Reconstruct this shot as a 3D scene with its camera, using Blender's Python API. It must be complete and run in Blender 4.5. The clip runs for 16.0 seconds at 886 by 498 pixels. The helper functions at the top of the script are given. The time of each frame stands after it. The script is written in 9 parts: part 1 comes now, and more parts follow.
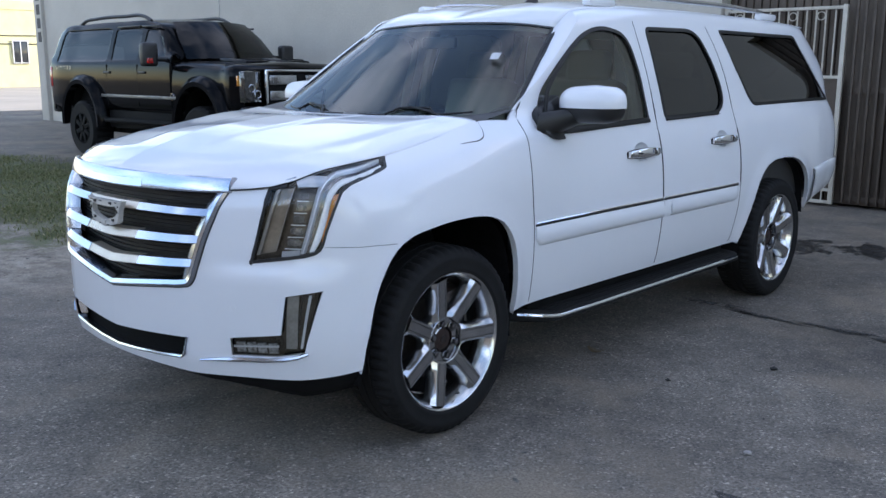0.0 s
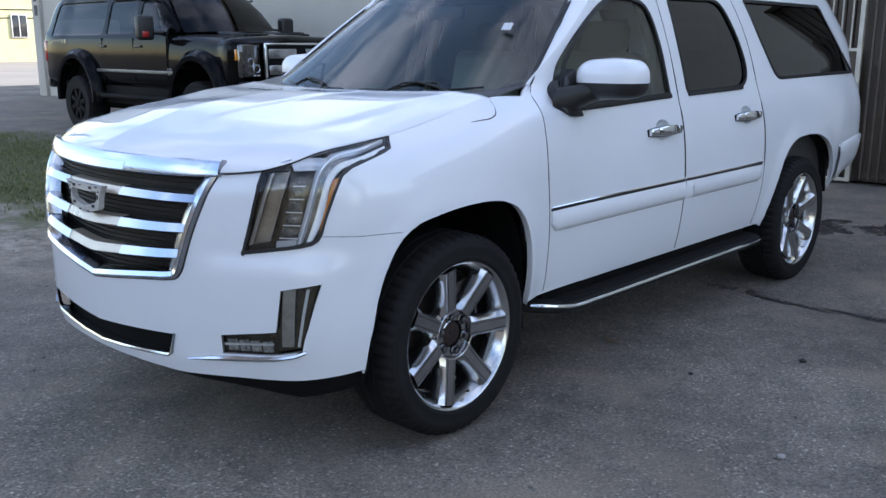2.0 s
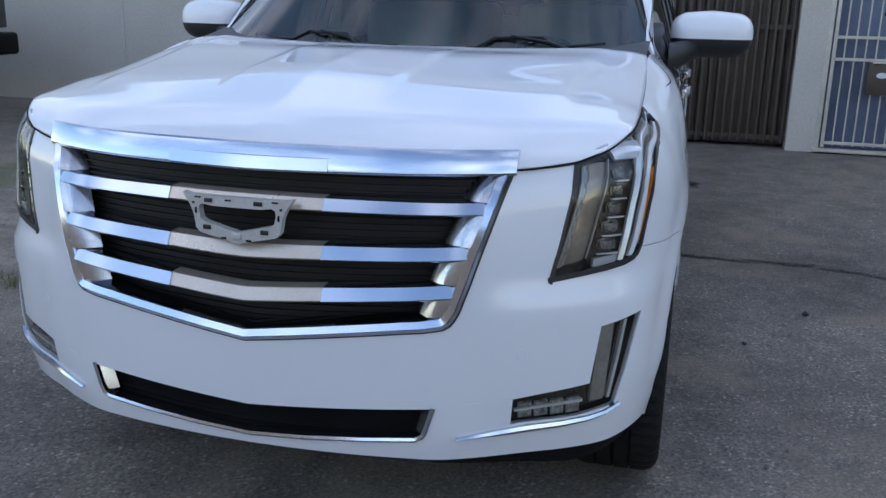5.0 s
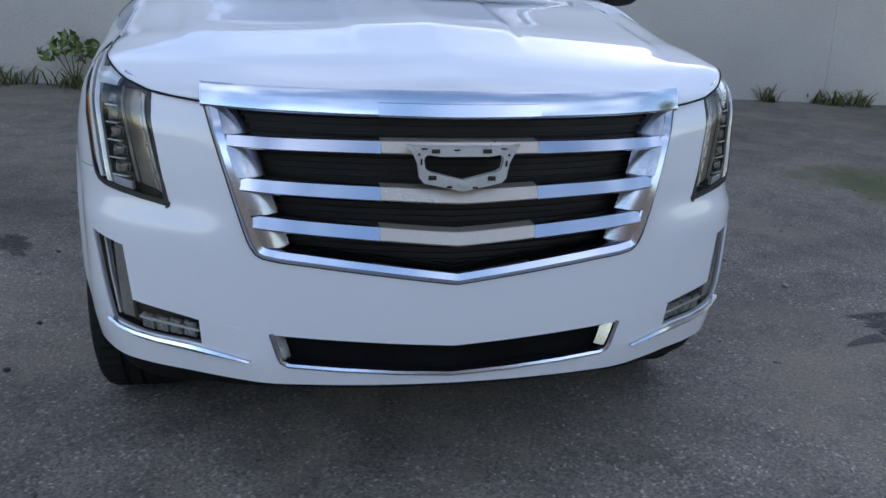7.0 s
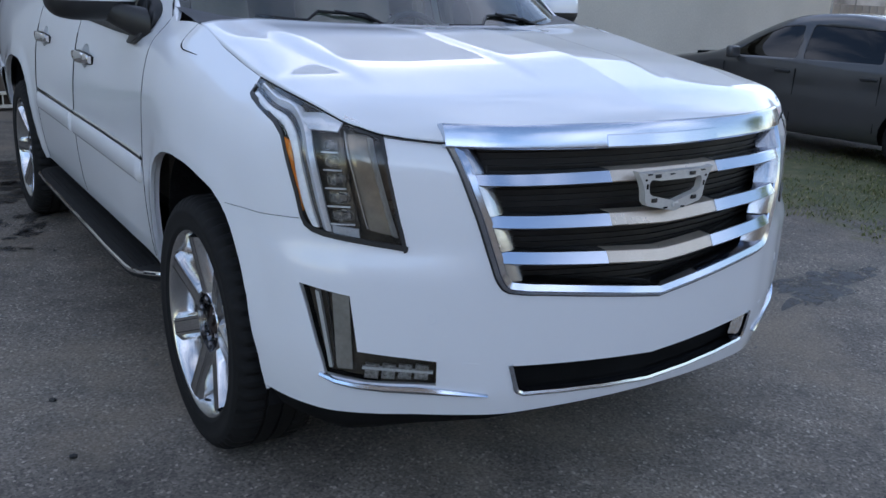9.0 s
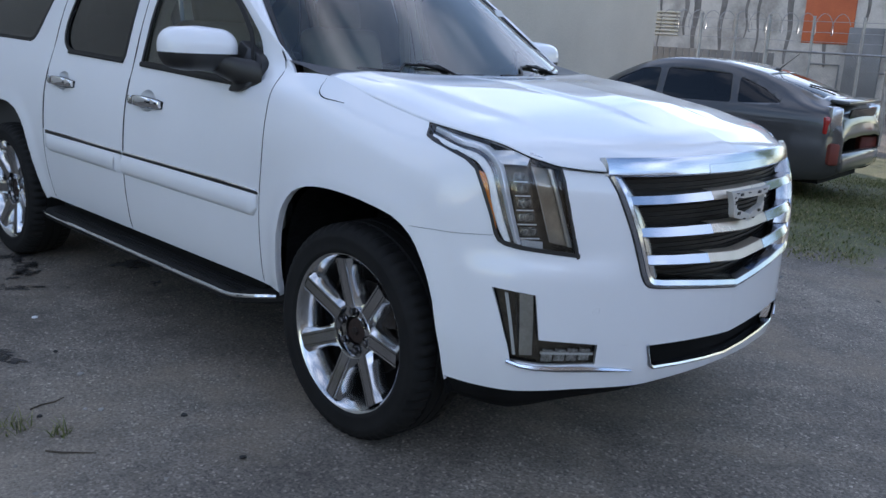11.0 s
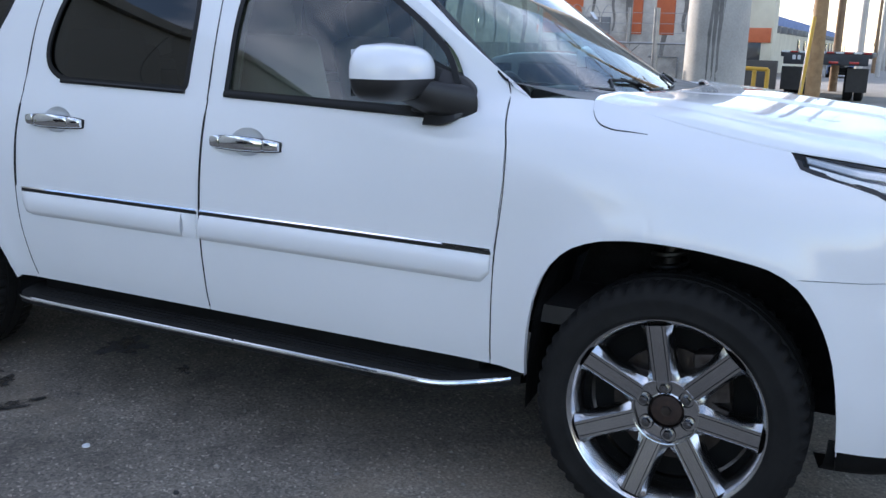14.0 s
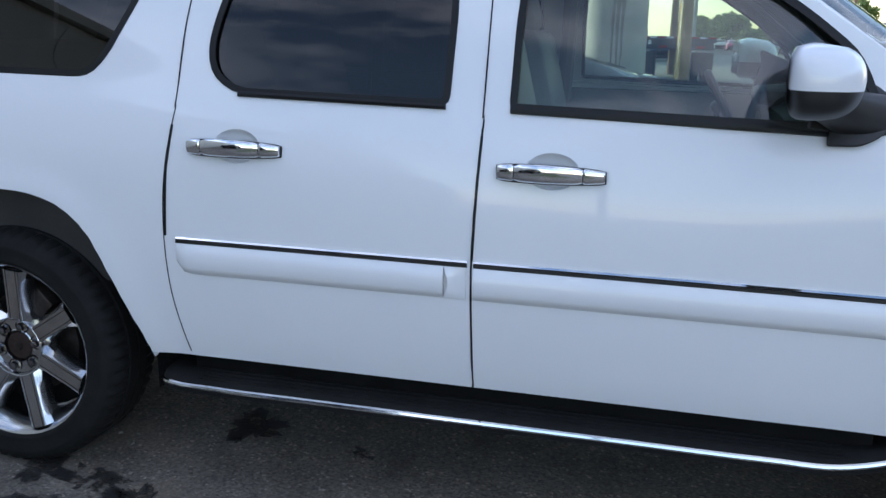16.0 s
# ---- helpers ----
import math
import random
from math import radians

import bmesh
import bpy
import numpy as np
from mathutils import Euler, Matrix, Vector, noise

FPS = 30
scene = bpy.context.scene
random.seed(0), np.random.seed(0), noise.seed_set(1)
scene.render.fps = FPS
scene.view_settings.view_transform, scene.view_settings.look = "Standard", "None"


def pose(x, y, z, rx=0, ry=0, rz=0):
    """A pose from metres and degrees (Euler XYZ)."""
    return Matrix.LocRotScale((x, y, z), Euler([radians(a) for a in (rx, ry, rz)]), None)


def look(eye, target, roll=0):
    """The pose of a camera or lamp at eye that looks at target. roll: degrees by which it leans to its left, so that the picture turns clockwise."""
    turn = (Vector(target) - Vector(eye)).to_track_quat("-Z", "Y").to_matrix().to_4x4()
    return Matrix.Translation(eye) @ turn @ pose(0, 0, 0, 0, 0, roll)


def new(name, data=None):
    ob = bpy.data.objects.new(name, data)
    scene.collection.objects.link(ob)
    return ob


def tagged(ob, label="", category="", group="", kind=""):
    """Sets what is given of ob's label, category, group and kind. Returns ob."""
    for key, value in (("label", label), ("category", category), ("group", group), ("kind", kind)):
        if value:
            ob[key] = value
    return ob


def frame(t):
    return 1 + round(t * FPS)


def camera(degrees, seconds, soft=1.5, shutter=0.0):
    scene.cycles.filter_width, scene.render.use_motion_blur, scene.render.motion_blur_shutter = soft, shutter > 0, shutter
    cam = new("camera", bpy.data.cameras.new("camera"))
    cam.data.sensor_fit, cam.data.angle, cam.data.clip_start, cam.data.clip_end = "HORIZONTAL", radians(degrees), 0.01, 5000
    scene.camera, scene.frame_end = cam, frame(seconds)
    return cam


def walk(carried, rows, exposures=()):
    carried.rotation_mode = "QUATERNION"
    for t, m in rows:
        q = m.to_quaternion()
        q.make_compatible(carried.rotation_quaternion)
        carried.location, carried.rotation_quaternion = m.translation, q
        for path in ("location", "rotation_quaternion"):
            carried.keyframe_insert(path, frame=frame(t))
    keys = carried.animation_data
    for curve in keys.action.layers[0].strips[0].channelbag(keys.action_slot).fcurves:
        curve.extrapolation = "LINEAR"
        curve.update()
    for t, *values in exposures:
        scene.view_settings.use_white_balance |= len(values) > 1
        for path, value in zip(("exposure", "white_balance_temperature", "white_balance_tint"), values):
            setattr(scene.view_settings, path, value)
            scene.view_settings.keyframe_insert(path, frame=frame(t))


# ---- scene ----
cam = camera(52.3, 16.0)
PATH = [
    (0, (3.478, -2.743, 1.526), (2.145, -1.304, 1.134), 0.1),
    (0.5, (3.47, -2.741, 1.527), (2.156, -1.287, 1.129), 0.1),
    (1, (3.468, -2.747, 1.524), (2.162, -1.286, 1.122), -0.1),
    (1.5, (3.428, -2.667, 1.524), (2.07, -1.259, 1.105), -0.5),
    (2, (3.258, -2.542, 1.516), (1.929, -1.116, 1.07), -0.0),
    (2.5, (2.901, -2.61, 1.505), (1.709, -1.079, 1.022), 0.2),
    (3, (2.611, -2.663, 1.492), (1.479, -1.085, 1.015), -0.0),
    (3.2, (2.451, -2.647, 1.486), (1.356, -1.04, 1.022), -0.1),
    (5.3, (0.759, -2.98, 1.449), (0.398, -1.084, 0.923), 1.3),
    (5.5, (0.613, -3.025, 1.459), (0.331, -1.116, 0.934), 1.1),
    (6, (0.24, -3.015, 1.44), (0.163, -1.088, 0.907), 1.6),
    (6.5, (-0.178, -3.098, 1.428), (0.038, -1.192, 0.863), 2.6),
    (7, (-0.492, -3.117, 1.421), (-0.094, -1.251, 0.821), 2.4),
    (7.5, (-0.857, -3.0, 1.437), (-0.266, -1.189, 0.829), 3.2),
    (8, (-1.204, -2.969, 1.451), (-0.438, -1.215, 0.871), 3.6),
    (8.5, (-1.534, -2.835, 1.449), (-0.631, -1.143, 0.88), 2.5),
    (9, (-1.818, -2.671, 1.454), (-0.768, -1.064, 0.891), 2.5),
    (9.2, (-1.974, -2.652, 1.455), (-0.862, -1.082, 0.909), 3.0),
    (11.3, (-3.13, -2.351, 1.505), (-1.712, -1.027, 1.02), 2.8),
    (11.5, (-3.218, -2.264, 1.512), (-1.775, -0.974, 1.009), 2.5),
    (12, (-3.456, -2.071, 1.507), (-1.945, -0.871, 0.982), 1.5),
    (12.5, (-3.504, -1.727, 1.503), (-1.954, -0.576, 0.979), 1.0),
    (13, (-3.544, -1.365, 1.485), (-1.949, -0.269, 0.98), 1.7),
    (13.5, (-3.607, -0.934, 1.477), (-1.905, -0.006, 0.985), 1.3),
    (14, (-3.555, -0.496, 1.473), (-1.8, 0.346, 1.016), 1.6),
    (14.5, (-3.566, -0.015, 1.467), (-1.754, 0.698, 1.011), 1.8),
    (15, (-3.504, 0.383, 1.468), (-1.647, 0.952, 0.992), 1.4),
    (15.5, (-3.375, 0.826, 1.468), (-1.502, 1.352, 1.003), 1.0),
    (16, (-3.402, 1.217, 1.465), (-1.517, 1.689, 0.989), 1.3),
]
walk(cam, [(t, look(eye, target, roll)) for t, eye, target, roll in PATH],
     exposures=[(0.0, 1.25, 6100, 17), (3.0, 1.25, 6100, 17), (6.0, 0.92, 6100, 17), (9.0, 0.95, 6100, 17), (11.5, 1.0, 6100, 17), (12.5, 1.24, 6100, 17), (13.0, 1.12, 6100, 17), (13.5, 1.22, 6100, 17), (14.0, 1.28, 6100, 17), (14.5, 1.16, 6100, 17), (15.0, 1.13, 6100, 17), (15.5, 1.16, 6100, 17), (16.0, 1.24, 6100, 17)])

# ---- light: low sun beyond the long building, open sky ----
SUN_DIR = Vector((0.42, 0.80, 0.27)).normalized()
world = bpy.data.worlds.new("world")
scene.world = world
world.use_nodes = True
wn = world.node_tree.nodes
wl = world.node_tree.links
wn.clear()
sky = wn.new("ShaderNodeTexSky")
sky.sky_type = "NISHITA"
sky.sun_disc = False
sky.sun_elevation = math.asin(SUN_DIR.z)
sky.sun_rotation = math.atan2(SUN_DIR.x, SUN_DIR.y)
sky.air_density, sky.dust_density, sky.ozone_density = 1.0, 0.35, 1.0
w_bg = wn.new("ShaderNodeBackground")
w_out = wn.new("ShaderNodeOutputWorld")
# broken cloud mixed over the blue
w_co = wn.new("ShaderNodeTexCoord")
w_map = wn.new("ShaderNodeMapping")
w_map.inputs["Scale"].default_value = (1.5, 1.5, 3.0)
w_map.inputs["Location"].default_value = (3.1, 1.7, 0.4)
w_no = wn.new("ShaderNodeTexNoise")
w_no.inputs["Scale"].default_value = 1.7
w_no.inputs["Detail"].default_value = 8.0
w_no.inputs["Roughness"].default_value = 0.58
w_ra = wn.new("ShaderNodeValToRGB")
w_ra.color_ramp.elements[0].position = 0.47
w_ra.color_ramp.elements[1].position = 0.70
w_mix = wn.new("ShaderNodeMixRGB")
w_lit = wn.new("ShaderNodeMixRGB")
w_lit.blend_type = "ADD"
w_lit.inputs[0].default_value = 1.0
w_lit.inputs[2].default_value = (4.7, 4.6, 4.5, 1)
wl.new(w_co.outputs["Generated"], w_map.inputs["Vector"])
wl.new(w_map.outputs["Vector"], w_no.inputs["Vector"])
wl.new(w_no.outputs["Fac"], w_ra.inputs["Fac"])
wl.new(w_ra.outputs["Color"], w_mix.inputs[0])
wl.new(sky.outputs["Color"], w_mix.inputs[1])
wl.new(sky.outputs["Color"], w_lit.inputs[1])
wl.new(w_lit.outputs["Color"], w_mix.inputs[2])
wl.new(w_mix.outputs["Color"], w_bg.inputs["Color"])
wl.new(w_bg.outputs["Background"], w_out.inputs["Surface"])
w_bg.inputs["Strength"].default_value = 0.15
sun_data = bpy.data.lights.new("sun", "SUN")
sun_data.energy = 3.6
sun_data.angle = radians(0.53)
sun_data.color = (1.0, 0.90, 0.76)
sun = new("sun", sun_data)
sun.matrix_world = look(SUN_DIR * 50, (0, 0, 0))

# ---- materials ----
def mat_base(name, color=(0.5, 0.5, 0.5), rough=0.5, metal=0.0, coat=0.0, spec=0.5):
    m = bpy.data.materials.new(name)
    m.use_nodes = True
    b = m.node_tree.nodes["Principled BSDF"]
    b.inputs["Base Color"].default_value = (*color, 1)
    b.inputs["Roughness"].default_value = rough
    b.inputs["Metallic"].default_value = metal
    b.inputs["Coat Weight"].default_value = coat
    b.inputs["Coat Roughness"].default_value = 0.03
    b.inputs["Specular IOR Level"].default_value = spec
    return m


def node(m, kind, **sets):
    n = m.node_tree.nodes.new(kind)
    for k, v in sets.items():
        n.inputs[k.replace("_", " ")].default_value = v
    return n


def link(m, a, ao, b, bi):
    m.node_tree.links.new(a.outputs[ao], b.inputs[bi])


def bsdf(m):
    return m.node_tree.nodes["Principled BSDF"]


def coords(m, scale=(1, 1, 1), which="Object"):
    tc = m.node_tree.nodes.new("ShaderNodeTexCoord")
    mp = m.node_tree.nodes.new("ShaderNodeMapping")
    mp.inputs["Scale"].default_value = scale
    link(m, tc, which, mp, "Vector")
    return mp


def noise_tex(m, co, scale, detail=6.0, rough=0.6):
    n = node(m, "ShaderNodeTexNoise", Scale=scale, Detail=detail, Roughness=rough)
    link(m, co, "Vector", n, "Vector")
    return n


def ramp(m, src, out, stops):
    r = m.node_tree.nodes.new("ShaderNodeValToRGB")
    el = r.color_ramp.elements
    while len(el) < len(stops):
        el.new(0.5)
    for e, (p, c) in zip(el, stops):
        e.position = p
        e.color = (*c, 1) if len(c) == 3 else c
    link(m, src, out, r, "Fac")
    return r


def mixc(m, fac, a, b, mode="MIX"):
    n = m.node_tree.nodes.new("ShaderNodeMixRGB")
    n.blend_type = mode
    for i, v in enumerate((fac, a, b)):
        if isinstance(v, tuple):
            n.inputs[i].default_value = v if len(v) == 4 else (*v, 1)
        elif isinstance(v, (int, float)):
            n.inputs[i].default_value = v
        else:
            m.node_tree.links.new(v.outputs["Color"] if "Color" in v.outputs else v.outputs[0], n.inputs[i])
    return n


def bump(m, src, out, strength=0.3, dist=0.01):
    b = node(m, "ShaderNodeBump", Strength=strength, Distance=dist)
    link(m, src, out, b, "Height")
    link(m, b, "Normal", bsdf(m), "Normal")
    return b


def grey(v):
    return (v, v, v)


def mottled(name, c1, c2, scale=3.0, rough=0.7, metal=0.0, fine=60.0, bumps=0.2, dist=0.004, coat=0.0, lo=0.35, hi=0.7):
    """two colours mixed by a broad noise, fine grain in the relief"""
    m = mat_base(name, c1, rough, metal, coat)
    co = coords(m)
    n = noise_tex(m, co, scale)
    r = ramp(m, n, "Fac", [(lo, c1), (hi, c2)])
    n2 = noise_tex(m, co, fine, 3.0)
    r2 = ramp(m, n2, "Fac", [(0.3, grey(0.82)), (0.75, grey(1.0))])
    mx = mixc(m, 1.0, r, r2, "MULTIPLY")
    link(m, mx, "Color", bsdf(m), "Base Color")
    if bumps:
        bump(m, n2, "Fac", bumps, dist)
    rr = ramp(m, n, "Fac", [(0.3, grey(max(0.02, rough - 0.08))), (0.8, grey(min(1, rough + 0.08)))])
    link(m, rr, "Color", bsdf(m), "Roughness")
    return m


def glass_mat(name, tint, rough=0.0, gloss=(1, 1, 1), ior=1.5):
    """thin pane: clear or tinted see-through with a mirror-like sheen by Fresnel"""
    m = bpy.data.materials.new(name)
    m.use_nodes = True
    nt = m.node_tree
    nt.nodes.clear()
    out = nt.nodes.new("ShaderNodeOutputMaterial")
    tr = nt.nodes.new("ShaderNodeBsdfTransparent")
    tr.inputs["Color"].default_value = (*tint, 1)
    gl = nt.nodes.new("ShaderNodeBsdfGlossy")
    gl.inputs["Roughness"].default_value = rough
    gl.inputs["Color"].default_value = (*gloss, 1)
    fr = nt.nodes.new("ShaderNodeFresnel")
    fr.inputs["IOR"].default_value = ior
    mx = nt.nodes.new("ShaderNodeMixShader")
    nt.links.new(fr.outputs[0], mx.inputs[0])
    nt.links.new(tr.outputs[0], mx.inputs[1])
    nt.links.new(gl.outputs[0], mx.inputs[2])
    nt.links.new(mx.outputs[0], out.inputs["Surface"])
    return m


def satin_chrome(name, color, rough):
    """softly polished plating with faint wipe marks"""
    m = mat_base(name, color, rough, 1.0)
    co = coords(m, (1.0, 1.0, 6.0))
    r = ramp(m, noise_tex(m, co, 3.0, 3.0), "Fac", [(0.3, grey(rough - 0.02)), (0.8, grey(rough + 0.03))])
    link(m, r, "Color", bsdf(m), "Roughness")
    return m


def paint(name, color, rough=0.32, dust=0.03):
    """clear-coated car paint with a breath of dust"""
    m = mat_base(name, color, rough, 0.0, 1.0)
    co = coords(m)
    n = noise_tex(m, co, 1.7, 8.0, 0.65)
    dull = tuple(c * (1 - dust) + 0.30 * dust for c in color)
    r = ramp(m, n, "Fac", [(0.4, color), (0.75, dull)])
    link(m, r, "Color", bsdf(m), "Base Color")
    n2 = noise_tex(m, co, 5.0, 6.0)
    r2 = ramp(m, n2, "Fac", [(0.35, grey(0.008)), (0.8, grey(0.035))])
    link(m, r2, "Color", bsdf(m), "Coat Roughness")
    return m


M = {}
M["white"] = paint("white_paint", (0.80, 0.81, 0.83), 0.35, 0.05)
M["black_paint"] = paint("black_paint", (0.004, 0.004, 0.0045), 0.10, 0.0)
bsdf(M["black_paint"]).inputs["Specular IOR Level"].default_value = 0.11
bsdf(M["black_paint"]).inputs["Coat Weight"].default_value = 0.0
M["grey_paint"] = paint("grey_paint", (0.045, 0.044, 0.044), 0.30, 0.04)
M["chrome"] = mat_base("chrome", (0.86, 0.87, 0.88), 0.06, 1.0)
_r = ramp(M["chrome"], noise_tex(M["chrome"], coords(M["chrome"]), 7.0, 5.0), "Fac", [(0.35, grey(0.035)), (0.8, grey(0.10))])
link(M["chrome"], _r, "Color", bsdf(M["chrome"]), "Roughness")
M["trim_chrome"] = satin_chrome("satin_chrome_trim", (0.56, 0.60, 0.675), 0.15)
M["guide"] = mottled("light_guide", (0.88, 0.89, 0.90), (0.80, 0.82, 0.84), 30.0, 0.22, 0.0, 150.0, 0.05, 0.001, 1.0)
M["crystal"] = mottled("lamp_crystal", (0.95, 0.94, 0.92), (0.34, 0.32, 0.30), 70.0, 0.10, 0.3, 130.0, 1.0, 0.02)
M["satin"] = mottled("satin_metal", (0.62, 0.63, 0.65), (0.50, 0.51, 0.53), 8.0, 0.24, 1.0, 120.0, 0.0)
M["rim"] = mottled("rim_metal", (0.74, 0.745, 0.75), (0.58, 0.585, 0.59), 6.0, 0.22, 1.0, 160.0, 0.0)
M["rim_dark"] = mottled("rim_grey", (0.60, 0.60, 0.605), (0.50, 0.50, 0.505), 9.0, 0.16, 1.0, 160.0, 0.0)
M["dark_chrome"] = mottled("dark_chrome", (0.26, 0.26, 0.27), (0.16, 0.16, 0.165), 20.0, 0.22, 1.0, 120.0, 0.0)
M["beige_plastic"] = mottled("bare_beige_plastic", (0.74, 0.645, 0.53), (0.67, 0.58, 0.47), 5.0, 0.32, 0.6, 300.0, 0.0, 0.001)
M["raw_white"] = mottled("bare_pale_plastic", (0.66, 0.64, 0.60), (0.58, 0.56, 0.52), 20.0, 0.38, 0.15, 200.0, 0.03, 0.001)
M["black_plastic"] = mottled("black_plastic", (0.016, 0.016, 0.017), (0.028, 0.027, 0.026), 9.0, 0.45, 0.0, 300.0, 0.06, 0.001)
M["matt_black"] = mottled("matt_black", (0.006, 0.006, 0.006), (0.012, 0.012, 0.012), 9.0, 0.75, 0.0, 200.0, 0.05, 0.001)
bsdf(M["matt_black"]).inputs["Specular IOR Level"].default_value = 0.12
M["liner"] = mottled("arch_liner", (0.011, 0.011, 0.012), (0.005, 0.005, 0.005), 14.0, 0.7, 0.0, 60.0, 0.6, 0.008)
bsdf(M["liner"]).inputs["Specular IOR Level"].default_value = 0.15
M["seal"] = mottled("black_rubber_seal", (0.007, 0.007, 0.0075), (0.011, 0.011, 0.011), 20.0, 0.42, 0.0, 200.0, 0.0)
bsdf(M["seal"]).inputs["Specular IOR Level"].default_value = 0.3
M["rubber"] = mottled("tyre_rubber", (0.009, 0.009, 0.009), (0.018, 0.0175, 0.017), 12.0, 0.78, 0.0, 180.0, 0.15, 0.002)
bsdf(M["rubber"]).inputs["Specular IOR Level"].default_value = 0.2
M["iron"] = mottled("brake_iron", (0.075, 0.065, 0.06), (0.04, 0.030, 0.025), 25.0, 0.5, 0.8, 150.0, 0.1, 0.001)
M["rust"] = mottled("rusty_hub", (0.055, 0.032, 0.025), (0.025, 0.020, 0.018), 40.0, 0.65, 0.4, 200.0, 0.2, 0.001)
M["glass"] = glass_mat("clear_glass", (0.80, 0.88, 0.85))
M["glass_ws"] = glass_mat("windscreen_glass", (0.74, 0.90, 0.87), ior=1.62)
M["glass_front"] = glass_mat("front_side_glass", (0.58, 0.70, 0.645), ior=1.75)
M["glass_dark"] = glass_mat("privacy_glass", (0.035, 0.034, 0.033), ior=1.55)
M["glass_truck"] = glass_mat("smoked_glass", (0.05, 0.055, 0.06), ior=1.32)
M["lens"] = glass_mat("lamp_lens", (0.95, 0.95, 0.94), ior=1.5)
M["lens_smoke"] = glass_mat("smoked_lens", (0.82, 0.82, 0.80), ior=1.40)
M["amber"] = mottled("amber_reflector", (0.80, 0.27, 0.015), (0.66, 0.20, 0.012), 40.0, 0.16, 0.0, 200.0, 0.1, 0.001, 1.0)
M["red_lens"] = mottled("red_lens", (0.45, 0.015, 0.012), (0.32, 0.01, 0.01), 40.0, 0.16, 0.0, 200.0, 0.1, 0.001, 1.0)
M["seat"] = mottled("tan_leather", (0.24, 0.215, 0.18), (0.29, 0.26, 0.215), 6.0, 0.5, 0.0, 140.0, 0.2, 0.002)
M["dash"] = mottled("dark_dash", (0.035, 0.034, 0.034), (0.055, 0.052, 0.05), 6.0, 0.6, 0.0, 200.0, 0.15, 0.001)
M["white_card"] = mottled("white_card", (0.75, 0.77, 0.78), (0.65, 0.68, 0.70), 30.0, 0.6, 0.0, 100.0, 0.0)

# ---- mesh tools ----
def lerp(a, b, t):
    return a + (b - a) * t


def part(name, bm, material, parent=None, label="", smooth=40.0):
    """links a bmesh as one mesh object under parent"""
    bmesh.ops.remove_doubles(bm, verts=bm.verts, dist=1e-5)
    me = bpy.data.meshes.new(name)
    bm.to_mesh(me)
    bm.free()
    mats = material if isinstance(material, (list, tuple)) else [material]
    for m in mats:
        me.materials.append(m)
    if smooth:
        me.shade_smooth()
        me.set_sharp_from_angle(angle=radians(smooth))
    ob = new(name, me)
    if parent is not None:
        ob.parent = parent
    if label:
        ob["label"] = label
    return ob


def thing(name, label, category, m=None, group="", kind=""):
    ob = new(name)
    ob.empty_display_size = 0.1
    if m is not None:
        ob.matrix_world = m
    return tagged(ob, label, category, group, kind)


def mirrored(bm):
    b = bm.copy()
    for v in b.verts:
        v.co.x = -v.co.x
    bmesh.ops.reverse_faces(b, faces=b.faces)
    return b


def pair(name, bm, material, parent, label="", smooth=40.0, thick=0.0):
    """the part and its mirror image across the car's middle"""
    out = []
    other = mirrored(bm)
    for b in (bm, other):
        ob = part(name, b, material, parent, label, smooth)
        if thick:
            solid(ob, thick)
        out.append(ob)
    return out


def solid(ob, thick, offset=-1):
    md = ob.modifiers.new("thickness", "SOLIDIFY")
    md.thickness, md.offset = thick, offset
    return ob


def bevelled(ob, width, segs=2):
    md = ob.modifiers.new("edges", "BEVEL")
    md.width, md.segments, md.limit_method, md.angle_limit = width, segs, "ANGLE", radians(35)
    return ob


def add_box(bm, c, s, m=None, bev=0.0, segs=2):
    r = bmesh.ops.create_cube(bm, size=1.0)
    vs = r["verts"]
    mat4 = Matrix.Translation(c) @ (m.to_4x4() if m is not None else Matrix()) @ Matrix.Diagonal((*s, 1))
    bmesh.ops.transform(bm, matrix=mat4, verts=vs)
    if bev:
        es = list({e for v in vs for e in v.link_edges})
        bmesh.ops.bevel(bm, geom=es, offset=bev, segments=segs, affect="EDGES", profile=0.5)
    return vs


def box(c, s, m=None, bev=0.0, segs=2):
    bm = bmesh.new()
    add_box(bm, c, s, m, bev, segs)
    return bm


def add_tube(bm, pts, r, n=10, cap=True):
    """a round bar along points; r one radius or one per point"""
    pts = [Vector(p) for p in pts]
    rs = r if isinstance(r, (list, tuple)) else [r] * len(pts)
    rings = []
    up = None
    for i, p in enumerate(pts):
        d = (pts[min(i + 1, len(pts) - 1)] - pts[max(i - 1, 0)]).normalized()
        if up is None:
            up = Vector((0, 0, 1)) if abs(d.z) < 0.9 else Vector((1, 0, 0))
        a = d.cross(up).normalized()
        b = a.cross(d).normalized()
        up = b
        rings.append([bm.verts.new(p + rs[i] * (a * math.cos(t) + b * math.sin(t))) for t in np.linspace(0, 2 * math.pi, n, endpoint=False)])
    for r0, r1 in zip(rings, rings[1:]):
        for k in range(n):
            bm.faces.new((r0[k], r0[(k + 1) % n], r1[(k + 1) % n], r1[k]))
    if cap:
        bm.faces.new(rings[0][::-1])
        bm.faces.new(rings[-1])
    bmesh.ops.recalc_face_normals(bm, faces=bm.faces)
    return rings


def tube(pts, r, n=10):
    bm = bmesh.new()
    add_tube(bm, pts, r, n)
    return bm


